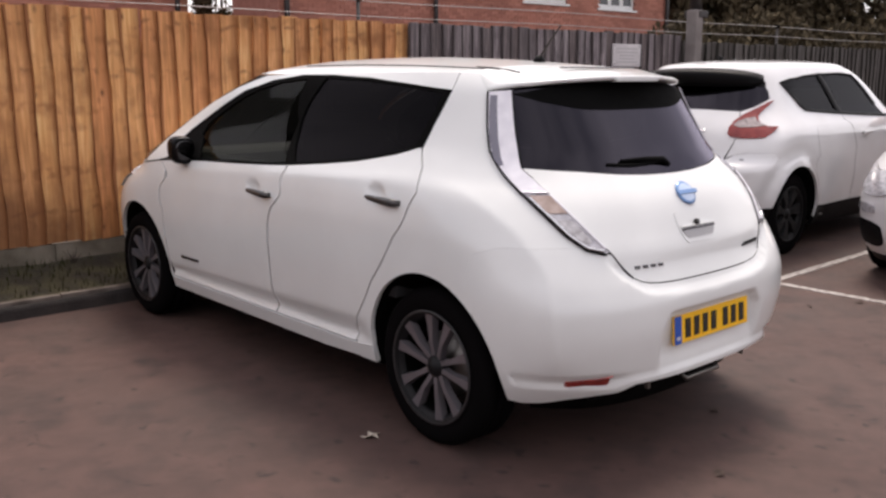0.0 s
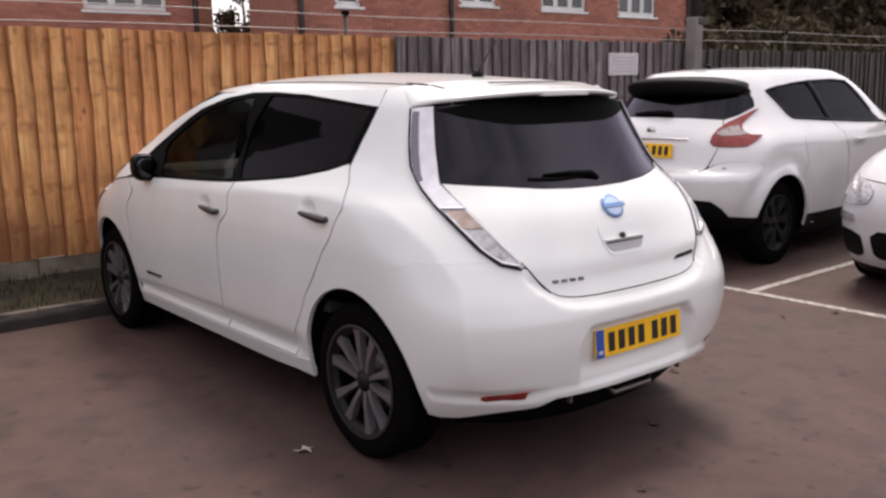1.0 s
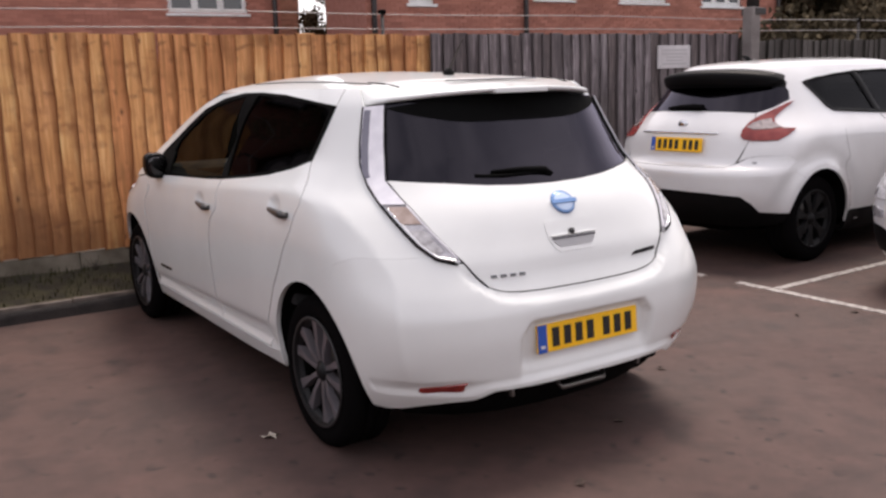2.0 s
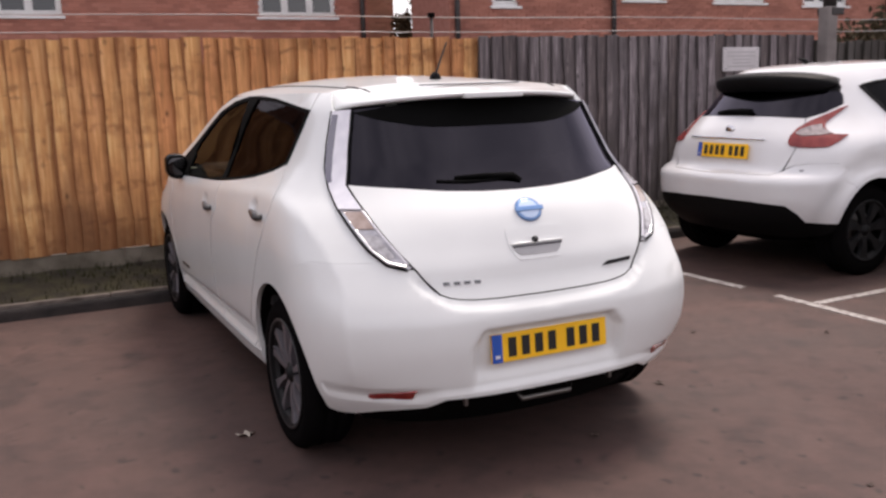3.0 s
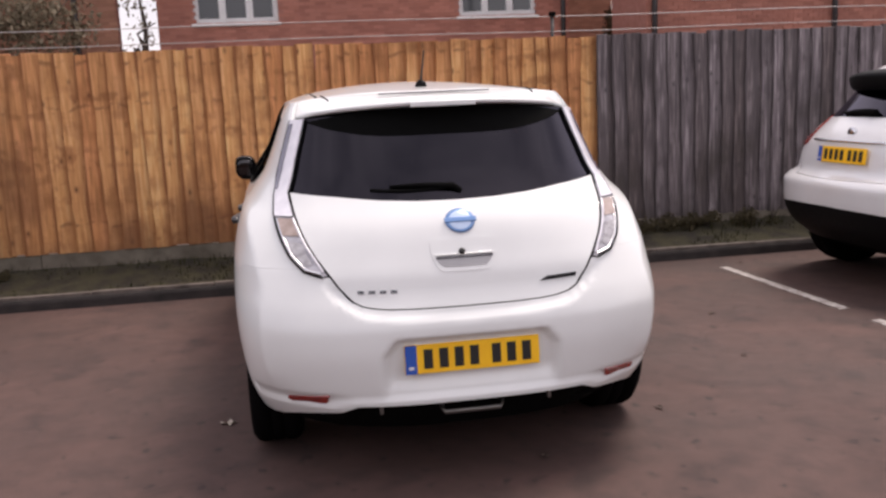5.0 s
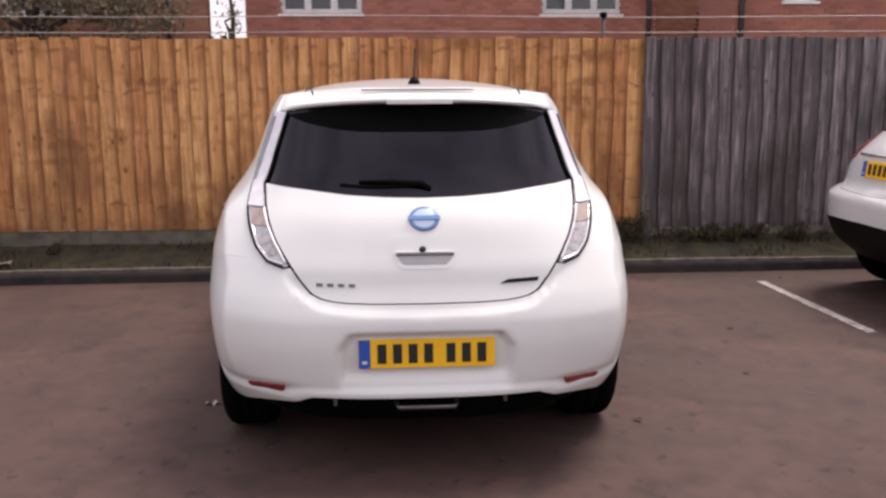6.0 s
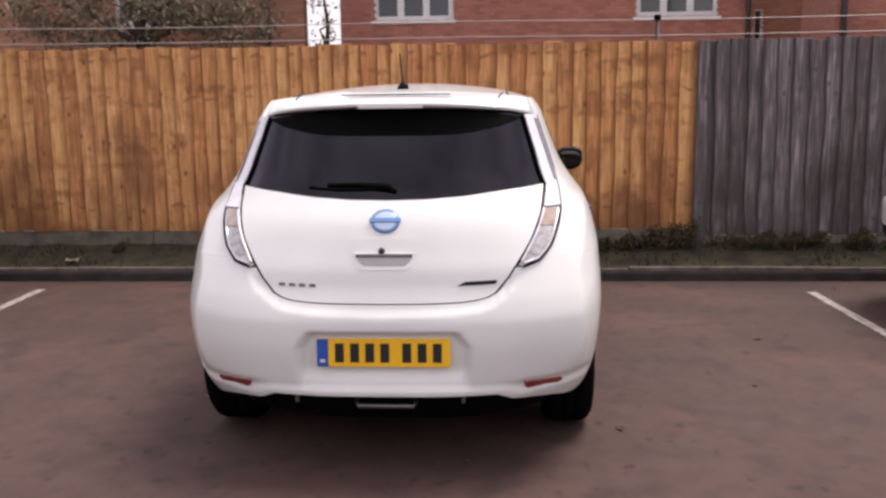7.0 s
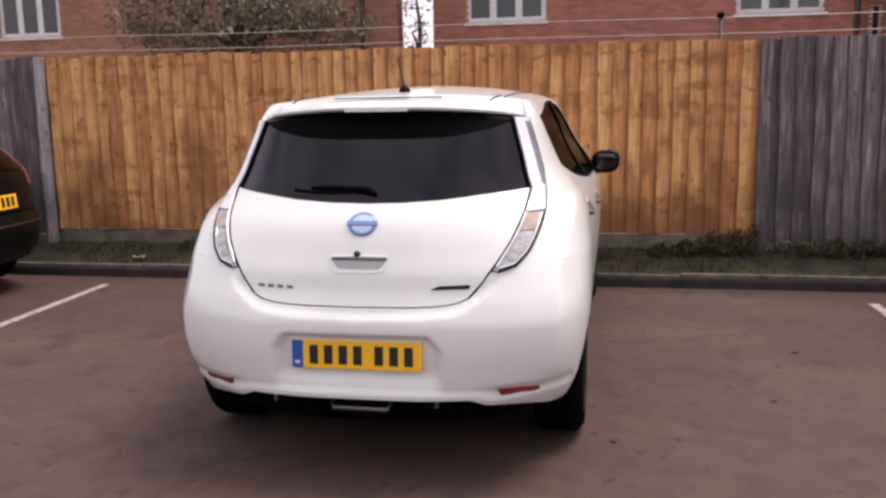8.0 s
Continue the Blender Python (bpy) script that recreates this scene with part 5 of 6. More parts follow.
        panel("door_pillar", k, f(lay([(1.728, 1.064), (1.803, 1.060), (1.845, 1.25), (1.888, 1.455), (1.728, 1.460)])), M_UNDER, car, 0, 0.003, 0.015, 0.05, "black pillar between the doors")
        top_line = [(0.826, 1.478), (1.3, 1.479), (1.7, 1.479), (2.0, 1.478), (2.28, 1.465), (2.54, 1.405), (2.80, 1.32), (3.0, 1.225), (3.15, 1.12), (3.25, 1.02), (3.32, 0.968)]
        rail = lay(top_o + top_line[::-1])
        panel("roof_pillar", k, f(rail), M_WHITE, car, 0.001, 0.002, 0.03, 0.05)
        # handles
        for door, y, z in ((door_r, 1.04, 0.967), (door_f, 2.01, 0.907)):
            p = k.at(sg * k.side(y, z), z)
            n = k.normal(sg * k.side(y, z), z)
            ang = math.degrees(math.atan2(n.y, n.x))
            bm = tube([(-0.012, 0.146, 0.005), (0.008, 0.142, 0.005), (0.014, 0.105, 0.004), (0.015, 0.0, 0.0), (0.013, -0.085, -0.003), (0.010, -0.112, -0.004), (-0.012, -0.116, -0.004)], [0.011, 0.016, 0.0175, 0.0145, 0.012, 0.011, 0.008], 10)
            h = part("handle", bm, M_HANDLE, door, "dark chrome door handle", True)
            h.matrix_basis = Matrix.Translation(p) @ pose(0, 0, 0, 0, 0, ang) @ pose(0, 0, 0, 2.5 * sg)
        # mirror
        mir = new("door_mirror")
        mir.parent = car
        mir["label"] = "black door mirror"
        bm = bmesh.new()
        bmesh.ops.create_icosphere(bm, subdivisions=4, radius=1)
        mx, hw = (0.925, 0.092) if sg > 0 else (0.884, 0.068)
        for v in bm.verts:
            c = v.co.copy()
            full = 1 - 0.10 * smooth01(0.0, 1.0, c.x * sg)
            v.co = Vector((hw * math.copysign(abs(c.x) ** 0.62, c.x), -0.046 * min(-c.y * 1.7, 1.0) if c.y < 0 else 0.082 * c.y, full * 0.077 * math.copysign(abs(c.z) ** 0.62, c.z)))
            v.co += Vector((sg * mx, 2.78, 1.065 + 0.010 * c.x * sg))
        part("housing", bm, M_BLACKP, mir, "", True)
        bm = bmesh.new()
        bmesh.ops.create_uvsphere(bm, u_segments=28, v_segments=12, radius=1)
        for v in bm.verts:
            c = v.co.copy()
            v.co = Vector((sg * mx + hw * 0.80 * math.copysign(abs(c.x) ** 0.7, c.x), 2.7325 - 0.006 * max(-c.y, 0.0), 1.066 + 0.053 * math.copysign(abs(c.z) ** 0.7, c.z)))
        part("mirror_glass", bm, M_MIRROR, mir, "darkened mirror glass", True)
        part("arm", box((min(sg * 0.77, sg * 0.90), 2.745, 0.988), (max(sg * 0.77, sg * 0.90), 2.84, 1.036), 0.014), M_TRIM, mir)
        # rear reflector
        rf = k.R([(0.550, 0.352), (0.690, 0.349), (0.699, 0.373), (0.541, 0.388)])
        panel("reflector", k, f(rounded(rf, 0.008)), M_RED, car, 0, 0.006, 0.01, 0.02, "red rear reflector")
        for cy in (0.72, 3.445):
            wheel(car, sg * 0.752, cy, 0.322, 0.205, 0.229, sg, "two_tone", 5)
    arch_lip(k, car, *RA)
    arch_lip(k, car, *FA)
    # roof, screen, bonnet, nose
    top = spline([(0.3, 1.478), (0.5, 1.488), (0.7, 1.503), (0.95, 1.524), (1.3, 1.546), (1.7, 1.557), (2.1, 1.553), (2.4, 1.527), (2.65, 1.482)])
    roof = ring_roof("roof", k, 1.474, top, 0.75, 2.3, M_WHITE, car, "", 2.0, 0.7)
    for v in roof.data.vertices:
        au = min(abs(v.co.x) / 0.586, 1.0)
        end = 0.405 + 0.20 * au ** 2.3 + 0.07 * smooth01(0.80, 1.0, au) + 0.34 - 0.25 * au ** 4
        v.co.z -= 0.035 * (1 - smooth01(end - 0.07, end - 0.01, v.co.y)) * (1 - smooth01(0.579, 0.594, abs(v.co.x)))
    scr = k.S([(3.34, 0.972), (3.27, 1.025), (3.17, 1.125), (3.02, 1.23), (2.82, 1.325), (2.56, 1.41), (2.32, 1.468)])
    for sg in (1, -1):
        half_scr = [(4.0, 0.976)] + scr[::-1][::-1] + [(4.0, 1.472)]
        panel("windscreen", k, half_scr if sg > 0 else mirror_poly(half_scr), M_GLASS_C, car, 0, 0, 0.004, 0.08, "windscreen")
    for sg in (1, -1):
        f = (lambda p: p) if sg > 0 else mirror_poly
        panel("bonnet", k, f([(4.0, 0.76), (4.0, 0.972)] + k.S([(3.34, 0.966), (3.55, 0.937), (3.8, 0.865), (4.0, 0.76)])), M_WHITE, car, 0.002, 0, 0.02, 0.06)
        panel("front_bumper", k, f(k.S([(3.80, 0.25)]) + [(4.0, 0.25), (4.0, 0.755)] + k.S([(4.0, 0.755), (3.955, 0.72), (3.86, 0.45), (3.80, 0.34)])), M_WHITE, car, 0.002, 0, 0.02, 0.08)
        hl = k.S([(3.62, 0.865), (3.9, 0.76), (4.12, 0.74), (4.05, 0.80), (3.78, 0.89)])
        panel("headlamp", k, f(hl), M_LENS, car, 0, 0.012, 0.02, 0.05, "clear headlamp")
    # roof spoiler: an upper skin sweeping from the roof to a thin trailing edge
    verts, faces = [], []
    nx, nt = 41, 12
    for i in range(nx):
        u = -1 + 2 * i / (nx - 1)
        au = abs(u)
        drop = 0.034 * au ** 2.2 + 0.010 * au ** 10
        yo = 0.405 + 0.20 * au ** 2.3 + 0.07 * smooth01(0.80, 1.0, au)
        run = 0.34 - 0.25 * au ** 4
        ze = 1.464 - drop
        row = [(0.586 * u * 0.985, yo + 0.16, ze - 0.026), (0.586 * u * 0.995, yo + 0.05, ze - 0.020), (0.586 * u, yo + 0.004, ze - 0.015), (0.586 * u, yo, ze - 0.006)]
        for j in range(nt + 1):
            t = j / nt
            vx, vy = 0.586 * u * (1 - 0.03 * t), yo + 0.002 + run * t
            xe = k.at(k.side(vy, 1.474), 1.474).x
            rz = 1.474 + (top(vy) - 1.474) * max(1 - min(abs(vx) / max(xe, 0.01), 1.0) ** 2.0, 0.0) ** 0.7
            w = 1 - (1 - t) ** 1.7
            row.append((vx, vy, ze * (1 - w) + (rz + 0.003 - 0.012 * smooth01(0.85, 1.0, t)) * w))
        verts += row
    m = len(row)
    for i in range(nx - 1):
        for j in range(m - 1):
            faces.append([i * m + j, (i + 1) * m + j, (i + 1) * m + j + 1, i * m + j + 1])
    faces.append([j for j in range(m)])
    faces.append([(nx - 1) * m + j for j in range(m)][::-1])
    sp = raw("roof_spoiler", verts, faces, M_WHITE, car, "", True)
    part("high_brake_lamp", box((-0.135, 0.396, 1.440), (0.135, 0.44, 1.461), 0.004), M_WHITE, sp, "pale high-level lamp housing")
    part("solar_panel", box((-0.24, 0.600, 1.494), (0.24, 0.616, 1.5005), 0.003), M_DCHROME, sp, "thin dark panel line on the spoiler")
    for sg in (1, -1):
        strip = []
        for y in [0.80 + 0.13 * q for q in range(11)]:
            xe = k.at(k.side(y, 1.474), 1.474).x
            strip.append((sg * 0.49, y, 1.474 + (top(y) - 1.474) * max(1 - (0.49 / xe) ** 2.0, 0.0) ** 0.7 - 0.001))
        part("roof_seam", tube(strip, 0.005, 6), M_TRIM, car, "black roof seam")
        part("seam_end", tube([(sg * 0.446, 0.640, 1.4775), (sg * 0.452, 0.70, 1.486), (sg * 0.460, 0.78, 1.4945), (sg * 0.468, 0.87, 1.501)], [0.002, 0.004, 0.004, 0.002], 6), M_TRIM, car, "black end of the roof seam")
    # aerial
    aer = new("aerial")
    aer.parent = car
    part("base", lathe([(0.0, 0.0), (0.028, 0.0), (0.024, 0.016), (0.012, 0.03), (0.0, 0.032)], 16), M_TRIM, aer).matrix_basis = pose(0, 0.95, 1.524, 0, -90, 0)
    part("mast", tube([(0, 0.945, 1.545), (0, 0.89, 1.61), (0, 0.825, 1.68)], [0.006, 0.0045, 0.0035], 8), M_MAST, aer)
    # wiper
    wp = new("rear_wiper")
    wp.parent = car
    def on(x, z, up):
        s = k.rear(x, z)
        return k.at(s, z) + k.normal(s, z) * up
    part("arm", tube([on(0.03, 1.112, -0.006), on(0.0, 1.127, 0.004), on(-0.12, 1.134, 0.006), on(-0.25, 1.136, 0.002)], [0.012, 0.014, 0.010, 0.006], 8), M_UNDER, wp)
    part("blade", tube([on(-0.325 + 0.04 * q, 1.128 - 0.0016 * q * (8 - q) * 0.3, -0.003) for q in range(9)], 0.008, 6), M_UNDER, wp)
    # tail badge, lens garnish, handle slot
    def disc(x, z, r, th, up, name, m, lab, parent, sq=1.0):
        s = k.rear(x, z) if abs(x) > 1e-6 else 0.0
        n = k.normal(s, z)
        bm = lathe([(0.0, th), (r * 0.82, th), (r, th * 0.4), (r, 0.0)], 32)
        ob = part(name, bm, m, parent, lab)
        ob.matrix_basis = Matrix.Translation(k.at(s, z) + n * up) @ n.to_track_quat('X', 'Z').to_matrix().to_4x4() @ Matrix.Diagonal((1, 1, sq, 1))
        return ob
    bd = new("badge")
    bd.parent = car
    disc(0, 1.005, 0.058, 0.006, 0.0, "ring", M_BADGE2, "blue badge ring", bd, 0.90)
    disc(0, 1.005, 0.050, 0.0065, 0.001, "face", M_BADGE, "pale blue badge face", bd, 0.90)
    s0, n0 = 0.0, k.normal(0.0, 1.005)
    bar = part("bar", box((-0.062, -0.004, -0.009), (0.062, 0.004, 0.009), 0.0015), M_BADGE2, bd, "plain blue bar across the badge")
    bar.matrix_basis = Matrix.Translation(k.at(0, 1.005) + n0 * 0.0095) @ n0.to_track_quat('-Y', 'Z').to_matrix().to_4x4()
    garn = k.R([(0.0, 0.824), (0.085, 0.825), (0.105, 0.838), (0.124, 0.875), (0.130, 0.930), (0.120, 0.942), (0.0, 0.943)])
    panel("tailgate_garnish", k, sym(garn), M_WHITE, car, 0, 0.0025, 0.006, 0.02)
    # recess shade laid on as a grey panel, darker strip under the lip
    slot = k.R([(0.0, 0.840), (0.080, 0.841), (0.098, 0.855), (0.110, 0.876), (0.0, 0.876)])
    panel("handle_recess_shade", k, sym(slot), M_SLOT_SHADE, car, 0, 0.0055, 0.004, 0.02, "grey panel standing for shade in the tailgate handle recess")
    strip_on("handle_lip_shade", k, k.R([(-0.110, 0.874), (0.0, 0.874), (0.110, 0.874)]), 0.010, M_DCHROME, car, 0.008, "dark strip standing for shade under the handle lip")
    strip_on("handle_lip", k, k.R([(-0.112, 0.883), (0.0, 0.884), (0.112, 0.883)]), 0.008, M_WHITE, car, 0.010)
    disc(-0.009, 0.893, 0.013, 0.012, 0.006, "rear_camera", M_INK, "small black camera", car)
    # lettering and badge as plain shapes
    for q in range(4):
        x = -0.415 + 0.041 * q
        lt = k.R([(x, 0.763 - 0.001 * q), (x + 0.024, 0.762 - 0.001 * q), (x + 0.024, 0.774 - 0.001 * q), (x, 0.775 - 0.001 * q)])
        panel("badge_letter", k, lt, M_DCHROME, car, 0, 0.006, 0.006, 0.02, "small dark chrome lettering bar")
    zb = k.R([(0.286, 0.763), (0.435, 0.768), (0.438, 0.783), (0.318, 0.779)])
    panel("badge_bar", k, zb, M_GUN, car, 0, 0.006, 0.006, 0.02, "narrow dark badge bar")
    for sg in (1, -1):
        f = (lambda p: p) if sg > 0 else mirror_poly
        panel("badge_bar", k, f(k.S([(2.66, 0.452), (2.86, 0.450), (2.87, 0.466), (2.66, 0.466)])), M_DCHROME, car, 0, 0.006, 0.006, 0.05, "narrow dark badge bar")
    number_plate(car, 0, pose(0, -0.001, 0.512, -4, 0, 0))
    # underside
    bm = bmesh.new()
    add_box(bm, (-0.56, 0.16, 0.245), (0.56, 0.60, 0.36), 0.03)
    add_box(bm, (-0.55, 0.5, 0.19), (0.55, 3.9, 0.30), 0.03)
    part("underbody", bm, M_UNDER, car, "black underbody")
    part("tow_bracket", tube([(-0.12, 0.05, 0.305), (-0.11, 0.03, 0.285), (0.11, 0.03, 0.285), (0.12, 0.05, 0.305)], 0.010, 8), M_DISC, car, "bare metal bracket under the bumper")
    for x in (-0.36, 0.30):
        part("clip", box((x, 0.03, 0.298), (x + 0.014, 0.05, 0.328), 0.004), M_DISC, car)
    # cabin
    for x in (-0.36, 0.36):
        headrest_seat(car, x, 1.95, 0.62)
        headrest_seat(car, x, 1.05, 0.66)
    part("dashboard", box((-0.70, 2.75, 0.80), (0.70, 3.25, 1.045), 0.07), M_SEAT, car)
    part("parcel_shelf", box((-0.60, 0.55, 0.90), (0.60, 1.0, 0.98), 0.02), M_SEAT, car)
    for sg in (1, -1):
        part("door_card", box((min(sg * 0.70, sg * 0.818), 0.98, 0.55), (max(sg * 0.70, sg * 0.818), 2.85, 1.042), 0.012), M_SEAT, car, "dark inner door lining")
    part("headlining", box((-0.52, 0.75, 1.44), (0.52, 2.2, 1.46), 0.005), M_SEAT, car)
    part("steering_wheel", lathe([(0.17, -0.012), (0.185, 0.0), (0.17, 0.012), (0.155, 0.0), (0.17, -0.012)], 28), M_TRIM, car).matrix_basis = pose(0.36, 2.62, 0.98, 0, 0, 90) @ pose(0, 0, 0, 0, 20, 0)
    return car


hatchback()


# ----- the white crossover beside it -----
def cross_dent(p):
    """Flared wheel arches, a crease over the rear haunch and a rounded ridge along the bumper."""
    out = Vector((0, 0, 0))
    sg = 1 if p.x > 0 else -1
    if abs(p.x) > 0.55 and p.z < 1.0:
        for ay, az, r in ((0.64, 0.36, 0.378), (3.25, 0.35, 0.40)):
            d = math.hypot(p.y - ay, p.z - az)
            if d < r + 0.25:
                out.x += sg * (0.026 * (1 - smooth01(r + 0.015, r + 0.085, d)) - 0.012 * math.exp(-((d - r - 0.12) / 0.05) ** 2))
    if 0.55 < p.z < 0.86 and p.y < 0.6:
        out.y -= 0.012 * math.exp(-abs(p.z - 0.735) / 0.03)
    return out


CROSS = Skin(
    half=[(.15, .78), (.3, .85), (.5, .875), (.8, .885), (.95, .88), (1.03, .855), (1.10, .80), (1.18, .745), (1.3, .69), (1.42, .635), (1.5, .585), (1.54, .55)],
    rear=[(.2, .20), (.33, .02), (.42, -.08), (.5, -.12), (.6, -.14), (.72, -.135), (.765, -.10), (.80, -.025), (.83, -.012), (.9, 0.0), (1.0, .02), (1.08, .06), (1.16, .13), (1.25, .22), (1.35, .31), (1.45, .40), (1.54, .48)],
    front=[(.2, 3.75), (.4, 3.92), (.7, 3.95), (.9, 3.85), (1.02, 3.5), (1.08, 3.2), (1.2, 2.98), (1.35, 2.76), (1.5, 2.5), (1.54, 2.4)],
    rear_len=[(.2, .6), (.6, .62), (.9, .62), (1.1, .72), (1.5, .6)],
    rear_pow=[(.2, 2.6), (.6, 3.0), (.9, 2.9), (1.1, 2.6), (1.5, 2.8)],
    front_len=[(.2, .9), (.9, .9), (1.08, .6), (1.54, .5)],
    front_pow=[(.2, 2.4), (1.0, 2.5), (1.2, 3.0), (1.54, 3.0)],
    dent=cross_dent)


def crossover():
    k = CROSS
    car = new("crossover_car")
    tagged(car, "white compact crossover with black lower bumper parked across the bay", "car")
    core(k, car, 0.2, 1.0, 0.05, (0.63, 3.25), 0.34)
    RA, FA = (0.64, 0.36, 0.378), (3.25, 0.35, 0.40)
    low = (k.R([(0.0, 0.30), (0.45, 0.30), (0.6, 0.30)]) + k.S([(0.18, 0.31), (0.236, 0.335)]) + k.S(arc(*RA, 180, 170, 2))
           + k.S([(0.21, 0.425)]) + k.R([(0.735, 0.437), (0.708, 0.50), (0.645, 0.560), (0.4, 0.575), (0.0, 0.58)]))
    panel("lower_bumper", k, sym(low), M_TRIM, car, 0, 0, 0.03, 0.06, "black plastic lower bumper")
    bmp = (k.R([(0.0, 0.582), (0.4, 0.577), (0.647, 0.562), (0.711, 0.502), (0.738, 0.439)]) + k.S([(0.21, 0.427)]) + k.S(arc(*RA, 169.8, 125, 6))
           + k.S([(0.37, 0.80), (0.3, 0.86)]) + k.R([(0.70, 0.86), (0.62, 0.845), (0.55, 0.80), (0.50, 0.775), (0.0, 0.765)]))
    panel("rear_bumper", k, sym(bmp), M_WHITE2, car, 0.0002, 0, 0.02, 0.03)
    tg = k.R([(0.0, 0.768), (0.50, 0.778), (0.54, 0.80), (0.60, 0.95), (0.60, 1.02), (0.575, 1.10), (0.535, 1.178), (0.3, 1.19), (0.0, 1.194)])
    panel("tailgate", k, sym(tg), M_WHITE2, car, 0.001, 0, 0.02, 0.03)
    gl = k.R([(0.0, 1.197), (0.3, 1.193), (0.535, 1.181), (0.60, 1.215), (0.64, 1.275), (0.61, 1.34), (0.585, 1.37), (0.0, 1.39)])
    panel("rear_window", k, sym(gl), M_GLASS_R, car, 0.001, 0, 0.005, 0.05, "dark rear window")
    verts, faces = [], []
    prof = [(0.17, 0.066), (0.09, 0.072), (0.0, 0.072), (-0.08, 0.064), (-0.125, 0.052), (-0.143, 0.040), (-0.148, 0.022), (-0.140, -0.012), (-0.122, -0.048), (-0.105, -0.066), (-0.085, -0.073), (-0.02, -0.072), (0.08, -0.06), (0.17, -0.04)]
    nx, m = 33, len(prof)
    for i in range(nx):
        u = -1 + 2 * i / (nx - 1)
        fat = max(1 - abs(u) ** 4.5, 0.0) ** 0.5
        yc, zc = 0.36 + 0.17 * u * u, 1.450 - 0.030 * abs(u) ** 2.2
        for dy, dz in prof:
            verts.append((0.585 * u, yc + fat * dy + 0.02, zc + (fat + 0.02) * dz))
    for i in range(nx - 1):
        for j in range(m):
            faces.append([i * m + j, i * m + (j + 1) % m, (i + 1) * m + (j + 1) % m, (i + 1) * m + j])
    raw("roof_spoiler", verts, faces, M_TRIM, car, "black roof spoiler", True)
    upper = k.R([(0.0, 1.384), (0.588, 1.366), (0.575, 1.40), (0.53, 1.445), (0.40, 1.480), (0.0, 1.50)])
    panel("window_top", k, sym(upper), M_TRIM, car, 0, 0.001, 0.02, 0.05, "black panel above the rear window")
    strip_on("tailgate_groove", k, k.R([(-0.40, 1.022), (0.0, 1.026), (0.37, 1.022)]), 0.02, M_CHROME, car, 0.02, "bright strip above the plate")
    number_plate(car, 0, pose(0, -0.012, 0.935, -8, 0, 0))
    for sg in (1, -1):
        f = (lambda p: p) if sg > 0 else mirror_poly
        q = (k.S(arc(*RA, 124.8, -5, 16)) + k.S([(1.02, 0.28), (2.83, 0.27)]) + k.S(arc(*FA, 185, 20, 16)) + k.S([(3.75, 0.75), (3.6, 0.98), (3.3, 1.035), (2.9, 1.062), (2.56, 1.080), (2.0, 1.104), (1.4, 1.139), (0.975, 1.166), (0.894, 1.212), (0.814, 1.298), (0.728, 1.402), (0.90, 1.436), (1.15, 1.458), (1.3, 1.464), (1.3, 1.53), (0.72, 1.5295)])
             + k.R([(0.0, 1.529), (0.0, 1.502), (0.40, 1.482), (0.533, 1.446), (0.578, 1.40), (0.590, 1.366), (0.614, 1.335), (0.644, 1.275), (0.604, 1.213), (0.539, 1.176), (0.579, 1.10), (0.604, 1.02), (0.604, 0.95), (0.56, 0.818), (0.62, 0.847), (0.70, 0.862)]) + k.S([(0.3, 0.8605), (0.37, 0.8005)]))
        panel("body_side", k, f(q), M_WHITE2, car, 0.0002, 0, 0.02, 0.03)
        win_r = k.S([(0.735, 1.40), (0.82, 1.30), (0.90, 1.215), (0.98, 1.171), (1.4, 1.144), (1.58, 1.134), (1.44, 1.469), (1.15, 1.453), (0.90, 1.430)])
        panel("rear_side_window", k, f(win_r), M_GLASS_M, car, 0.001, 0.0, 0.006, 0.05, "smoked side glass")
        win_f = k.S([(1.58, 1.134), (2.0, 1.109), (2.53, 1.086), (2.42, 1.20), (2.27, 1.36), (2.14, 1.465), (1.9, 1.479), (1.5, 1.473), (1.44, 1.469)])
        panel("front_side_window", k, f(win_f), M_GLASS_M, car, 0.001, 0.0, 0.006, 0.05, "smoked side glass")
        strip_on("window_frame", k, [(sg * s, z) for s, z in k.S([(0.738, 1.397), (0.82, 1.302), (0.902, 1.217), (0.98, 1.175), (1.4, 1.147), (2.0, 1.112), (2.53, 1.089)])], 0.026, M_TRIM, car, 0.012, "black lower window surround")
        strip_on("window_frame", k, [(sg * s, z) for s, z in k.S([(0.745, 1.402), (0.90, 1.427), (1.15, 1.449), (1.44, 1.466), (1.9, 1.475), (2.14, 1.462), (2.27, 1.357), (2.42, 1.197)])], 0.018, M_TRIM, car, 0.012, "black upper window surround")
        strip_on("window_pillar", k, [(sg * s, z) for s, z in k.S([(1.59, 1.135), (1.45, 1.468)])], 0.085, M_TRIM, car, 0.012, "black door pillar")
        rail = k.S([(1.3, 1.464), (1.5, 1.477), (1.9, 1.483), (2.15, 1.470), (2.28, 1.363), (2.43, 1.203), (2.545, 1.082), (2.72, 1.072), (2.60, 1.21), (2.44, 1.38), (2.27, 1.50), (2.10, 1.53), (1.3, 1.53)])
        panel("roof_pillar", k, f(rail), M_WHITE2, car, 0.001, 0.001, 0.03, 0.06)
        strip_on("door_seam", k, [(sg * s, z) for s, z in k.S([(0.99, 1.02), (1.03, 0.8), (1.08, 0.55), (1.09, 0.32)])], 0.003, M_TRIM, car, 0.001)
        strip_on("door_seam", k, [(sg * s, z) for s, z in k.S([(1.60, 1.12), (1.72, 0.9), (1.76, 0.6), (1.74, 0.32)])], 0.005, M_TRIM, car, 0.001)
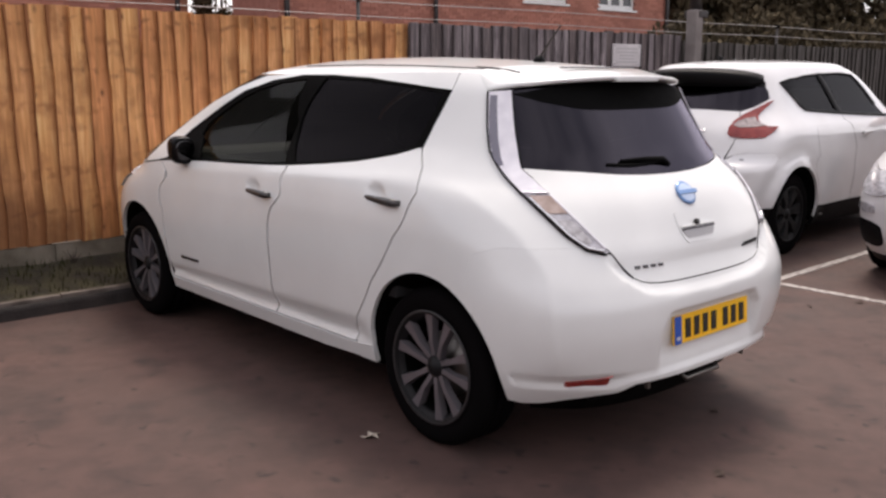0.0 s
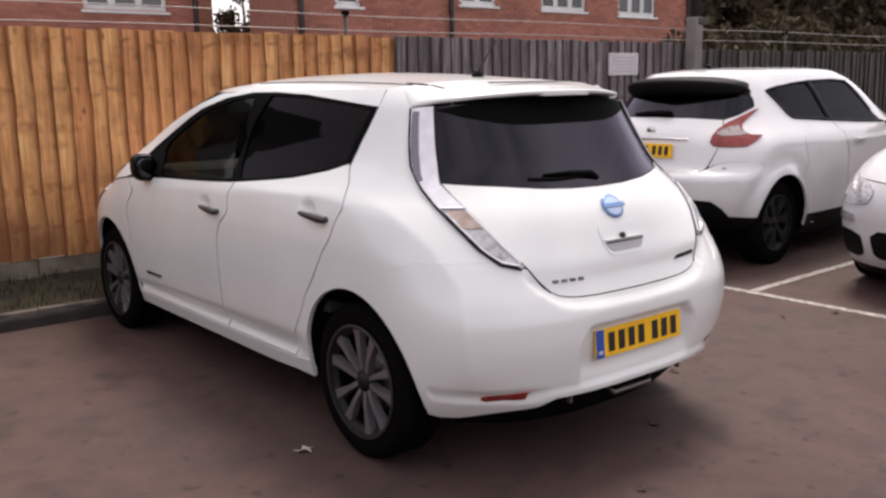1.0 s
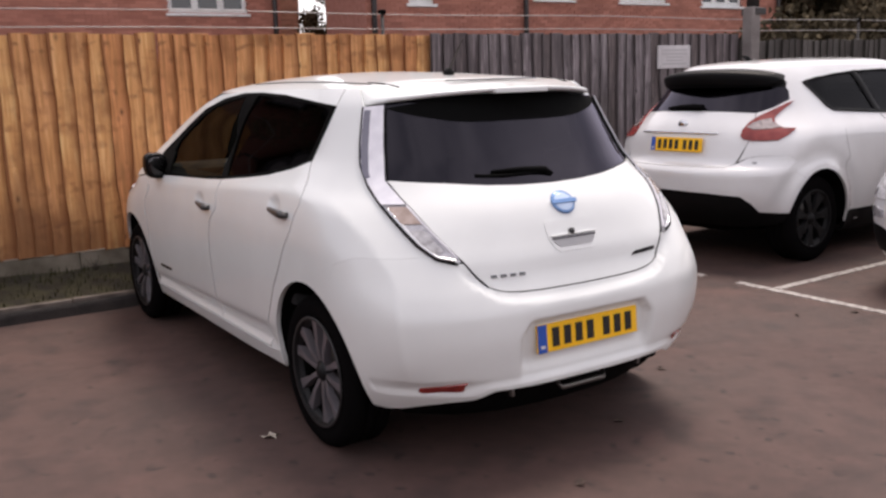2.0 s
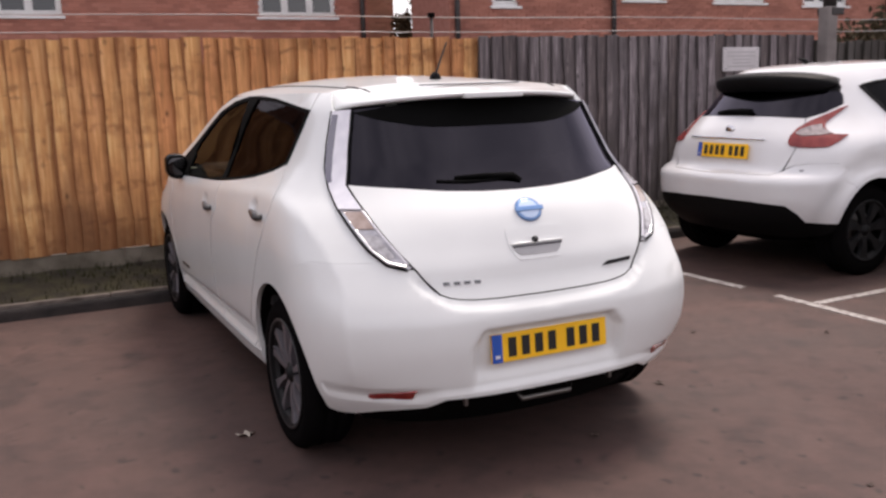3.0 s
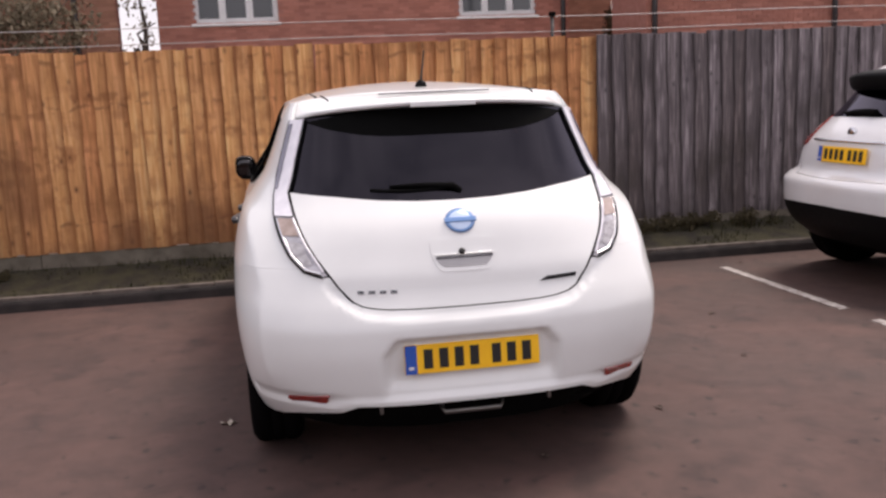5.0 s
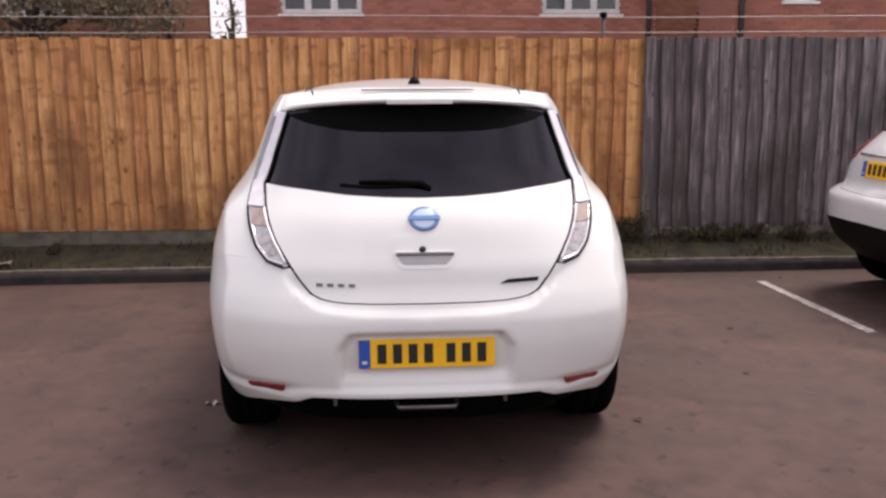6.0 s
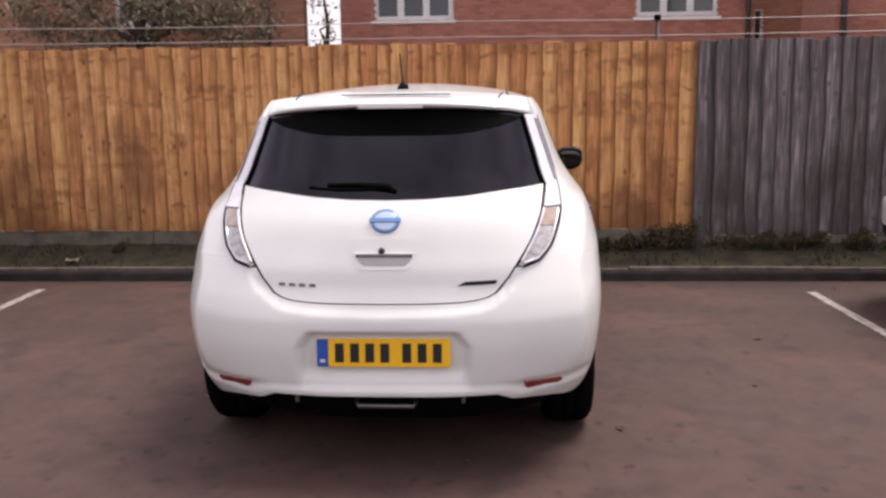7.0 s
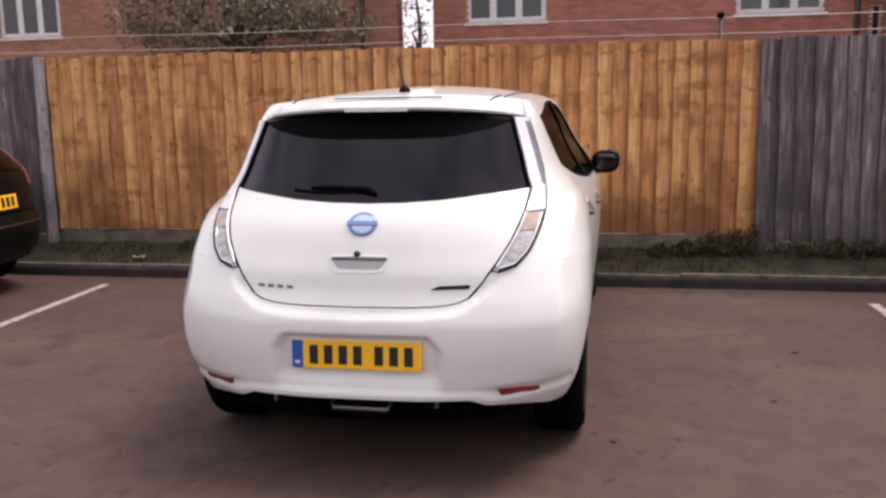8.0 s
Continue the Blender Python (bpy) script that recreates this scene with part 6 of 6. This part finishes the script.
        skirt = k.S([(1.03, 0.20), (2.83, 0.19), (2.83, 0.36), (1.8, 0.37), (1.03, 0.365)])
        panel("side_skirt", k, f(skirt), M_TRIM, car, 0, 0.006, 0.03, 0.08, "black plastic side skirt")
        # boomerang lamp
        lamp = new("tail_lamp")
        lamp.parent = car
        lamp["label"] = "red boomerang-shaped tail lamp with clear middle"
        up = (k.R([(0.529, 1.049), (0.537, 1.005), (0.565, 0.981), (0.62, 0.972), (0.70, 0.970)]) + k.S([(0.245, 0.974), (0.322, 1.007), (0.424, 1.054), (0.335, 1.060)])
              + k.R([(0.705, 1.082), (0.676, 1.106), (0.657, 1.137), (0.656, 1.165), (0.660, 1.20), (0.664, 1.258), (0.645, 1.240), (0.611, 1.192), (0.570, 1.152), (0.540, 1.105)]))
        panel("red_lens", k, f(up), M_RED2, lamp, 0.001, 0.012, 0.03, 0.02, "red lens")
        mid = k.R([(0.548, 1.066), (0.60, 1.047), (0.68, 1.050), (0.738, 1.062), (0.70, 1.083), (0.668, 1.103), (0.645, 1.130), (0.60, 1.117), (0.562, 1.097)])
        panel("clear_lens", k, f(mid), M_LENSC, lamp, 0.001, 0.016, 0.008, 0.03, "clear middle lens")
        p = k.at(sg * k.side(2.55, 1.08), 1.08)
        mir = new("door_mirror")
        mir.parent = car
        mir["label"] = "dark red door mirror"
        bm = bmesh.new()
        bmesh.ops.create_icosphere(bm, subdivisions=3, radius=1)
        for v in bm.verts:
            c = v.co.copy()
            v.co = Vector((p.x + sg * 0.13 + 0.11 * c.x, 2.60 + 0.08 * c.y, 1.12 + 0.075 * c.z))
        part("housing", bm, M_RED, mir, "", True)
        part("arm", box((min(p.x - sg * 0.02, p.x + sg * 0.08), 2.57, 1.06), (max(p.x - sg * 0.02, p.x + sg * 0.08), 2.65, 1.09), 0.01), M_TRIM, mir)
        h = part("handle", box((0.005, -0.10, -0.014), (0.035, 0.10, 0.014), 0.01), M_WHITE2, car)
        hp = k.at(sg * k.side(1.93, 0.96), 0.96)
        h.matrix_basis = Matrix.Translation(hp) @ pose(0, 0, 0, 0, 0, 0 if sg > 0 else 180)
        for cy in (0.63, 3.25):
            wheel(car, sg * 0.735, cy, 0.34, 0.215, 0.225, sg, "dark", 7)
    panel("towing_cap", k, rounded(k.R([(0.660, 0.804), (0.688, 0.804), (0.688, 0.818), (0.660, 0.818)]), 0.006), M_CAPGREY, car, 0, 0.004, 0.008, 0.02, "small grey cover in the bumper")
    arch_lip(k, car, *RA)
    arch_lip(k, car, *FA)
    top = spline([(0.4, 1.555), (0.8, 1.585), (1.3, 1.602), (1.8, 1.603), (2.2, 1.588), (2.4, 1.56)])
    ring_roof("roof", k, 1.528, top, 0.8, 2.0, M_WHITE2, car)
    part("aerial", tube([(0, 0.90, 1.58), (0, 0.87, 1.612), (0, 0.80, 1.625)], [0.026, 0.018, 0.006], 8), M_TRIM, car)
    part("badge", lathe([(0.0, 0.012), (0.04, 0.012), (0.05, 0.0)], 24), M_CHROME, car, "plain chrome badge").matrix_basis = pose(0, 0.07, 1.09, 0, 0, -90) @ Matrix.Diagonal((1, 1, 0.8, 1))
    part("wiper", tube([(0.12, 0.165, 1.222), (0.02, 0.165, 1.228), (-0.12, 0.17, 1.226), (-0.25, 0.185, 1.215)], [0.026, 0.024, 0.018, 0.010], 8), M_UNDER, car)
    for sg in (1, -1):
        f = (lambda p: p) if sg > 0 else mirror_poly
        panel("windscreen", k, f([(4.0, 1.06)] + k.S([(2.73, 1.072), (2.61, 1.21), (2.45, 1.38), (2.28, 1.50), (2.11, 1.527)]) + [(4.0, 1.525)]), M_GLASS_C, car, 0, 0, 0.004, 0.08, "windscreen")
        panel("front_body", k, f(k.S([(3.64, 0.30)]) + [(4.0, 0.3), (4.0, 1.055)] + k.S([(3.14, 1.055), (3.3, 1.035), (3.6, 0.985), (3.75, 0.755), (3.62, 0.5)])), M_WHITE2, car, 0.002, 0, 0.02, 0.08)
    for x in (-0.36, 0.36):
        headrest_seat(car, x, 1.9, 0.72)
    car.matrix_basis = pose(3.245, 2.545, 0, 0, 0, -88)
    return car


crossover()

# ----- the small white city car -----
CITY = Skin(
    half=[(.15, .74), (.3, .79), (.6, .815), (.85, .81), (.98, .79), (1.1, .73), (1.3, .66), (1.45, .60)],
    rear=[(.2, .12), (.4, 0.0), (.9, .02), (1.1, .10), (1.3, .2), (1.45, .3)],
    front=[(.15, 3.48), (.25, 3.58), (.4, 3.64), (.55, 3.65), (.68, 3.62), (.80, 3.54), (.88, 3.42), (.94, 3.25), (.99, 2.95), (1.05, 2.75), (1.2, 2.5), (1.45, 2.0)],
    rear_len=[(.2, .5), (1.45, .5)], rear_pow=[(.2, 3.0), (1.45, 3.0)],
    front_len=[(.2, .62), (.6, .66), (.9, .75), (1.05, .5), (1.45, .45)],
    front_pow=[(.2, 2.6), (.6, 2.7), (.9, 2.6), (1.1, 3.0), (1.45, 3.0)])


def city_car():
    k = CITY
    car = new("city_car")
    tagged(car, "small white city car with black grille inserts facing the bay", "car")
    core(k, car, 0.18, 0.95, 0.05, (0.55, 2.85), 0.29)
    RA, FA = (0.55, 0.29, 0.33), (2.85, 0.29, 0.33)
    for sg in (1, -1):
        f = (lambda p: p) if sg > 0 else mirror_poly
        side = ([(0.0, 0.28)] + k.S([(0.22, 0.26)]) + k.S(arc(*RA, 180, 0, 14)) + k.S([(0.9, 0.24), (2.5, 0.24)]) + k.S(arc(*FA, 185, 55, 12))
                + k.S([(2.98, 0.75), (2.95, 0.93), (2.75, 0.975), (1.5, 1.0), (0.3, 1.03)]) + [(0.0, 1.03)])
        panel("body_side", k, f(side), M_WHITE_SHADED, car, 0.001, 0, 0.02, 0.07)
        nose = k.S(arc(*FA, 53, -6, 6)) + k.S([(3.2, 0.20), (3.35, 0.20)]) + [(4.0, 0.20), (4.0, 0.76)] + k.S([(3.35, 0.80), (3.1, 0.86), (2.99, 0.92), (2.985, 0.75)])
        panel("front_bumper", k, f(nose), M_WHITE_SHADED, car, 0.001, 0, 0.02, 0.05)
        bon = k.S([(2.99, 0.925), (3.1, 0.865), (3.35, 0.805)]) + [(4.0, 0.765), (4.0, 0.995)] + k.S([(2.72, 1.02), (2.76, 0.98)])
        panel("bonnet", k, f(bon), M_WHITE_SHADED, car, 0.002, 0, 0.02, 0.06)
        hl = k.F([(0.735, 0.68), (0.69, 0.635), (0.56, 0.625), (0.45, 0.65), (0.44, 0.745), (0.55, 0.80), (0.68, 0.79), (0.73, 0.75)])
        panel("headlamp", k, f(rounded(hl, 0.04)), M_LENS, car, 0, 0.012, 0.02, 0.03, "rounded clear headlamp")
        fog = k.F([(0.735, 0.525), (0.66, 0.505), (0.56, 0.51), (0.56, 0.56), (0.65, 0.575), (0.73, 0.57)])
        panel("side_lamp", k, f(rounded(fog, 0.02)), M_LENS, car, 0, 0.010, 0.02, 0.03, "small clear lamp")
        vent = k.F([(0.74, 0.305), (0.66, 0.275), (0.53, 0.27), (0.48, 0.30), (0.50, 0.425), (0.60, 0.452), (0.74, 0.455)])
        panel("air_vent", k, f(rounded(vent, 0.03)), M_TRIM, car, 0, 0.006, 0.02, 0.03, "black bumper vent")
        spl = k.S([(3.1, 0.15), (3.3, 0.15)]) + [(4.0, 0.15), (4.0, 0.205)] + k.S([(3.3, 0.205), (3.1, 0.205)])
        panel("front_lip", k, f(spl), M_TRIM, car, 0, 0.004, 0.02, 0.05, "black lower lip")
        win = k.S([(0.5, 1.05), (1.6, 1.02), (2.6, 1.0), (2.3, 1.2), (1.95, 1.40), (0.6, 1.40)])
        panel("side_window", k, f(win), M_GLASS_D, car, 0, 0, 0.006, 0.08, "dark side glass")
        pil = k.S([(0.35, 1.40), (0.6, 1.405), (1.95, 1.405), (2.3, 1.205), (2.62, 1.0), (2.72, 1.0), (2.42, 1.22), (2.1, 1.44), (0.35, 1.44)])
        panel("roof_pillar", k, f(pil), M_WHITE_SHADED, car, 0, 0, 0.03, 0.07)
        panel("rear_pillar", k, f([(0.0, 1.035)] + k.S([(0.3, 1.035), (0.49, 1.05), (0.59, 1.40), (0.34, 1.44)]) + [(0.0, 1.44)]), M_WHITE_SHADED, car, 0, 0, 0.03, 0.07)
        scr = [(4.0, 1.0)] + k.S([(2.73, 1.02), (2.44, 1.22), (2.12, 1.435)]) + [(4.0, 1.44)]
        panel("windscreen", k, f(scr), M_GLASS_C, car, 0, 0, 0.004, 0.08, "windscreen")
        for cy in (0.55, 2.85):
            wheel(car, sg * 0.70, cy, 0.29, 0.175, 0.19, sg, "dark", 6)
    g = k.F([(0.40, 0.31), (0.36, 0.28)]) + [(4.0, 0.275), (4.0, 0.47)] + k.F([(0.36, 0.47), (0.42, 0.43)])
    panel("grille", k, g, M_TRIM, car, 0, 0.008, 0.02, 0.04, "black lower grille")
    panel("grille", k, mirror_poly(g), M_TRIM, car, 0, 0.008, 0.02, 0.04, "black lower grille")
    ring_roof("roof", k, 1.438, spline([(0.2, 1.45), (0.8, 1.52), (1.5, 1.53), (2.1, 1.48)]), 0.7, 1.7, M_WHITE_SHADED, car)
    arch_lip(k, car, *RA)
    arch_lip(k, car, *FA)
    car.matrix_basis = pose(3.22 + 3.65, 0.24, 0, 0, 0, 90)


city_car()

# ----- the black car -----
DARK = Skin(
    half=[(.15, .78), (.3, .84), (.6, .865), (.85, .86), (.98, .835), (1.08, .78), (1.25, .70), (1.4, .63)],
    rear=[(.2, .15), (.32, .04), (.45, .0), (.55, -.01), (.66, .03), (.76, .05), (.95, .08), (1.05, .14), (1.2, .28), (1.4, .46)],
    front=[(.2, 3.95), (.5, 4.1), (.75, 4.05), (.95, 3.4), (1.05, 3.0), (1.25, 2.6), (1.4, 2.2)],
    rear_len=[(.2, .6), (1.4, .6)], rear_pow=[(.2, 2.7), (.6, 2.9), (1.4, 2.6)],
    front_len=[(.2, .9), (1.4, .6)], front_pow=[(.2, 2.4), (1.4, 2.8)])


def black_car():
    k = DARK
    car = new("estate_car")
    tagged(car, "glossy black hatchback parked across the bay with red lamps", "car")
    core(k, car, 0.2, 0.95, 0.05, (0.75, 3.3), 0.31)
    RA, FA = (0.75, 0.31, 0.35), (3.3, 0.31, 0.35)
    low = k.R([(0.0, 0.28), (0.5, 0.28)]) + k.S([(0.25, 0.27), (0.395, 0.28)]) + k.S(arc(*RA, 178, 130, 6)) + k.S([(0.45, 0.66)]) + k.R([(0.6, 0.66), (0.0, 0.66)])
    panel("rear_bumper", k, sym(low), M_BLACKP, car, 0.001, 0, 0.02, 0.05)
    tg = k.R([(0.0, 0.665), (0.6, 0.665), (0.62, 0.98), (0.0, 1.0)])
    panel("tailgate", k, sym(tg), M_BLACKP, car, 0.002, 0, 0.02, 0.05)
    gl = k.R([(0.0, 1.003), (0.63, 0.985), (0.60, 1.15), (0.53, 1.36), (0.0, 1.37)])
    panel("rear_window", k, sym(gl), M_GLASS_D, car, 0.001, 0, 0.006, 0.06, "dark rear window")
    strip_on("bumper_strip", k, k.R([(-0.70, 0.575), (-0.3, 0.57), (0.3, 0.57), (0.70, 0.575)]), 0.02, M_DCHROME, car, 0.006, "dull bright bumper strip")
    number_plate(car, 0, pose(0.0, 0.03, 0.755, -6, 0, 0))
    for sg in (1, -1):
        f = (lambda p: p) if sg > 0 else mirror_poly
        q = (k.S(arc(*RA, 128, 0, 14)) + k.S([(1.12, 0.25), (2.93, 0.25)]) + k.S(arc(*FA, 180, 20, 14)) + k.S([(3.7, 0.7), (3.3, 0.93), (3.0, 0.96), (1.2, 1.02), (0.95, 1.08), (0.95, 1.33), (0.85, 1.39), (0.62, 1.39)])
             + k.R([(0.585, 1.20), (0.645, 0.98), (0.62, 0.67)]) + k.S([(0.45, 0.67)]))
        panel("body_side", k, f(q), M_BLACKP, car, 0.001, 0, 0.02, 0.06)
        win = k.S([(0.96, 1.085), (1.2, 1.025), (2.95, 0.97), (2.6, 1.17), (2.1, 1.35), (0.96, 1.34)])
        panel("side_window", k, f(win), M_GLASS_D, car, 0, 0, 0.006, 0.07, "dark side glass")
        lamp = k.R([(0.55, 0.86), (0.70, 0.845), (0.795, 0.88), (0.785, 0.99), (0.72, 1.09), (0.655, 1.17), (0.60, 1.15), (0.575, 1.02)])
        panel("tail_lamp", k, f(rounded(lamp, 0.02)), M_RED, car, 0, 0.010, 0.02, 0.03, "red tail lamp")
        for cy in (0.75, 3.3):
            wheel(car, sg * 0.74, cy, 0.31, 0.2, 0.21, sg, "dark", 7)
        panel("windscreen", k, f([(4.0, 0.98)] + k.S([(3.0, 0.98), (2.65, 1.18), (2.2, 1.36)]) + [(4.0, 1.385)]), M_GLASS_C, car, 0, 0, 0.004, 0.08, "windscreen")
        panel("front_body", k, f(k.S([(3.65, 0.3)]) + [(4.0, 0.3), (4.0, 0.975)] + k.S([(3.0, 0.97), (3.3, 0.935), (3.7, 0.705)])), M_BLACKP, car, 0, 0, 0.02, 0.08)
    ring_roof("roof", k, 1.388, spline([(0.4, 1.42), (0.9, 1.47), (1.6, 1.48), (2.2, 1.42)]), 0.8, 1.9, M_BLACKP, car)
    arch_lip(k, car, *RA)
    arch_lip(k, car, *FA)
    car.matrix_basis = pose(-3.62, 2.82, 0, 0, 0, 90)


black_car()


# ---------- litter ----------
def fallen_leaf(x, y, size, seed, material, label, z=0.0):
    rng = random.Random(seed)
    bm = bmesh.new()
    c = bm.verts.new((0, 0, 0.004))
    ring = []
    n = 11
    for k in range(n):
        a = 2 * math.pi * k / n
        r = size * (0.5 + 0.35 * (k % 2) + rng.uniform(-0.1, 0.15))
        ring.append(bm.verts.new((r * math.cos(a), 0.7 * r * math.sin(a), rng.uniform(0.0015, 0.3 * size))))
    for k in range(n):
        bm.faces.new((c, ring[k], ring[(k + 1) % n]))
    ob = link("fallen_leaf", bm, material)
    ob.matrix_basis = pose(x, y, z, 0, 0, rng.uniform(0, 360))
    tagged(ob, label, "leaf", "leaves on the ground")


fallen_leaf(-0.99, 0.935, 0.055, 1, M_LITTER, "pale dry leaf lying on the asphalt")
fallen_leaf(-3.2, 4.08, 0.09, 2, M_LITTER, "pale dry leaf lying on the mossy bank", 0.125)
_rng = random.Random(77)
for _k in range(42):
    _x, _y = _rng.uniform(-5, 4.5), _rng.uniform(-2.6, 3.7)
    fallen_leaf(_x, _y, _rng.uniform(0.02, 0.045), 100 + _k, M_LITTER2, "small brown dead leaf on the asphalt")


# ---------- weeds along the fence foot ----------
def weed(x, y, h, seed):
    root = new("weed_clump")
    tagged(root, "dark green weeds growing at the fence foot", "weed", "weeds along the fence")
    rng = random.Random(seed)
    z0 = 0.14
    for k in range(7):
        a = rng.uniform(0, 6.28)
        dx, dy = 0.5 * h * math.cos(a) * rng.uniform(0.3, 1.0), 0.25 * h * math.sin(a) * rng.uniform(0.2, 0.8) - 0.03
        part("stem", tube([(x, y, z0), (x + dx * 0.4, y + dy * 0.5, z0 + h * 0.5), (x + dx, y + dy, z0 + h * rng.uniform(0.7, 1.0))], [0.004, 0.003, 0.0015], 5), M_BARK, root)
    leaf_cloud("leaves", [((x - 0.1 * h, y - 0.05, z0 + 0.35 * h), (0.5 * h, 0.10, 0.38 * h)), ((x + 0.2 * h, y - 0.06, z0 + 0.5 * h), (0.35 * h, 0.09, 0.45 * h))], 520, 0.03, M_WEED, root, seed)


for _k, (_x, _h) in enumerate([(1.35, 0.14), (1.55, 0.18), (1.75, 0.24), (1.92, 0.28), (2.1, 0.34), (2.3, 0.30), (2.5, 0.24), (2.72, 0.22), (2.95, 0.2), (3.15, 0.2), (3.5, 0.22), (3.8, 0.2), (-1.6, 0.12), (-2.9, 0.1), (-0.95, 0.16), (4.2, 0.25)]):
    weed(_x, FENCE_Y - 0.10, _h, 400 + _k)
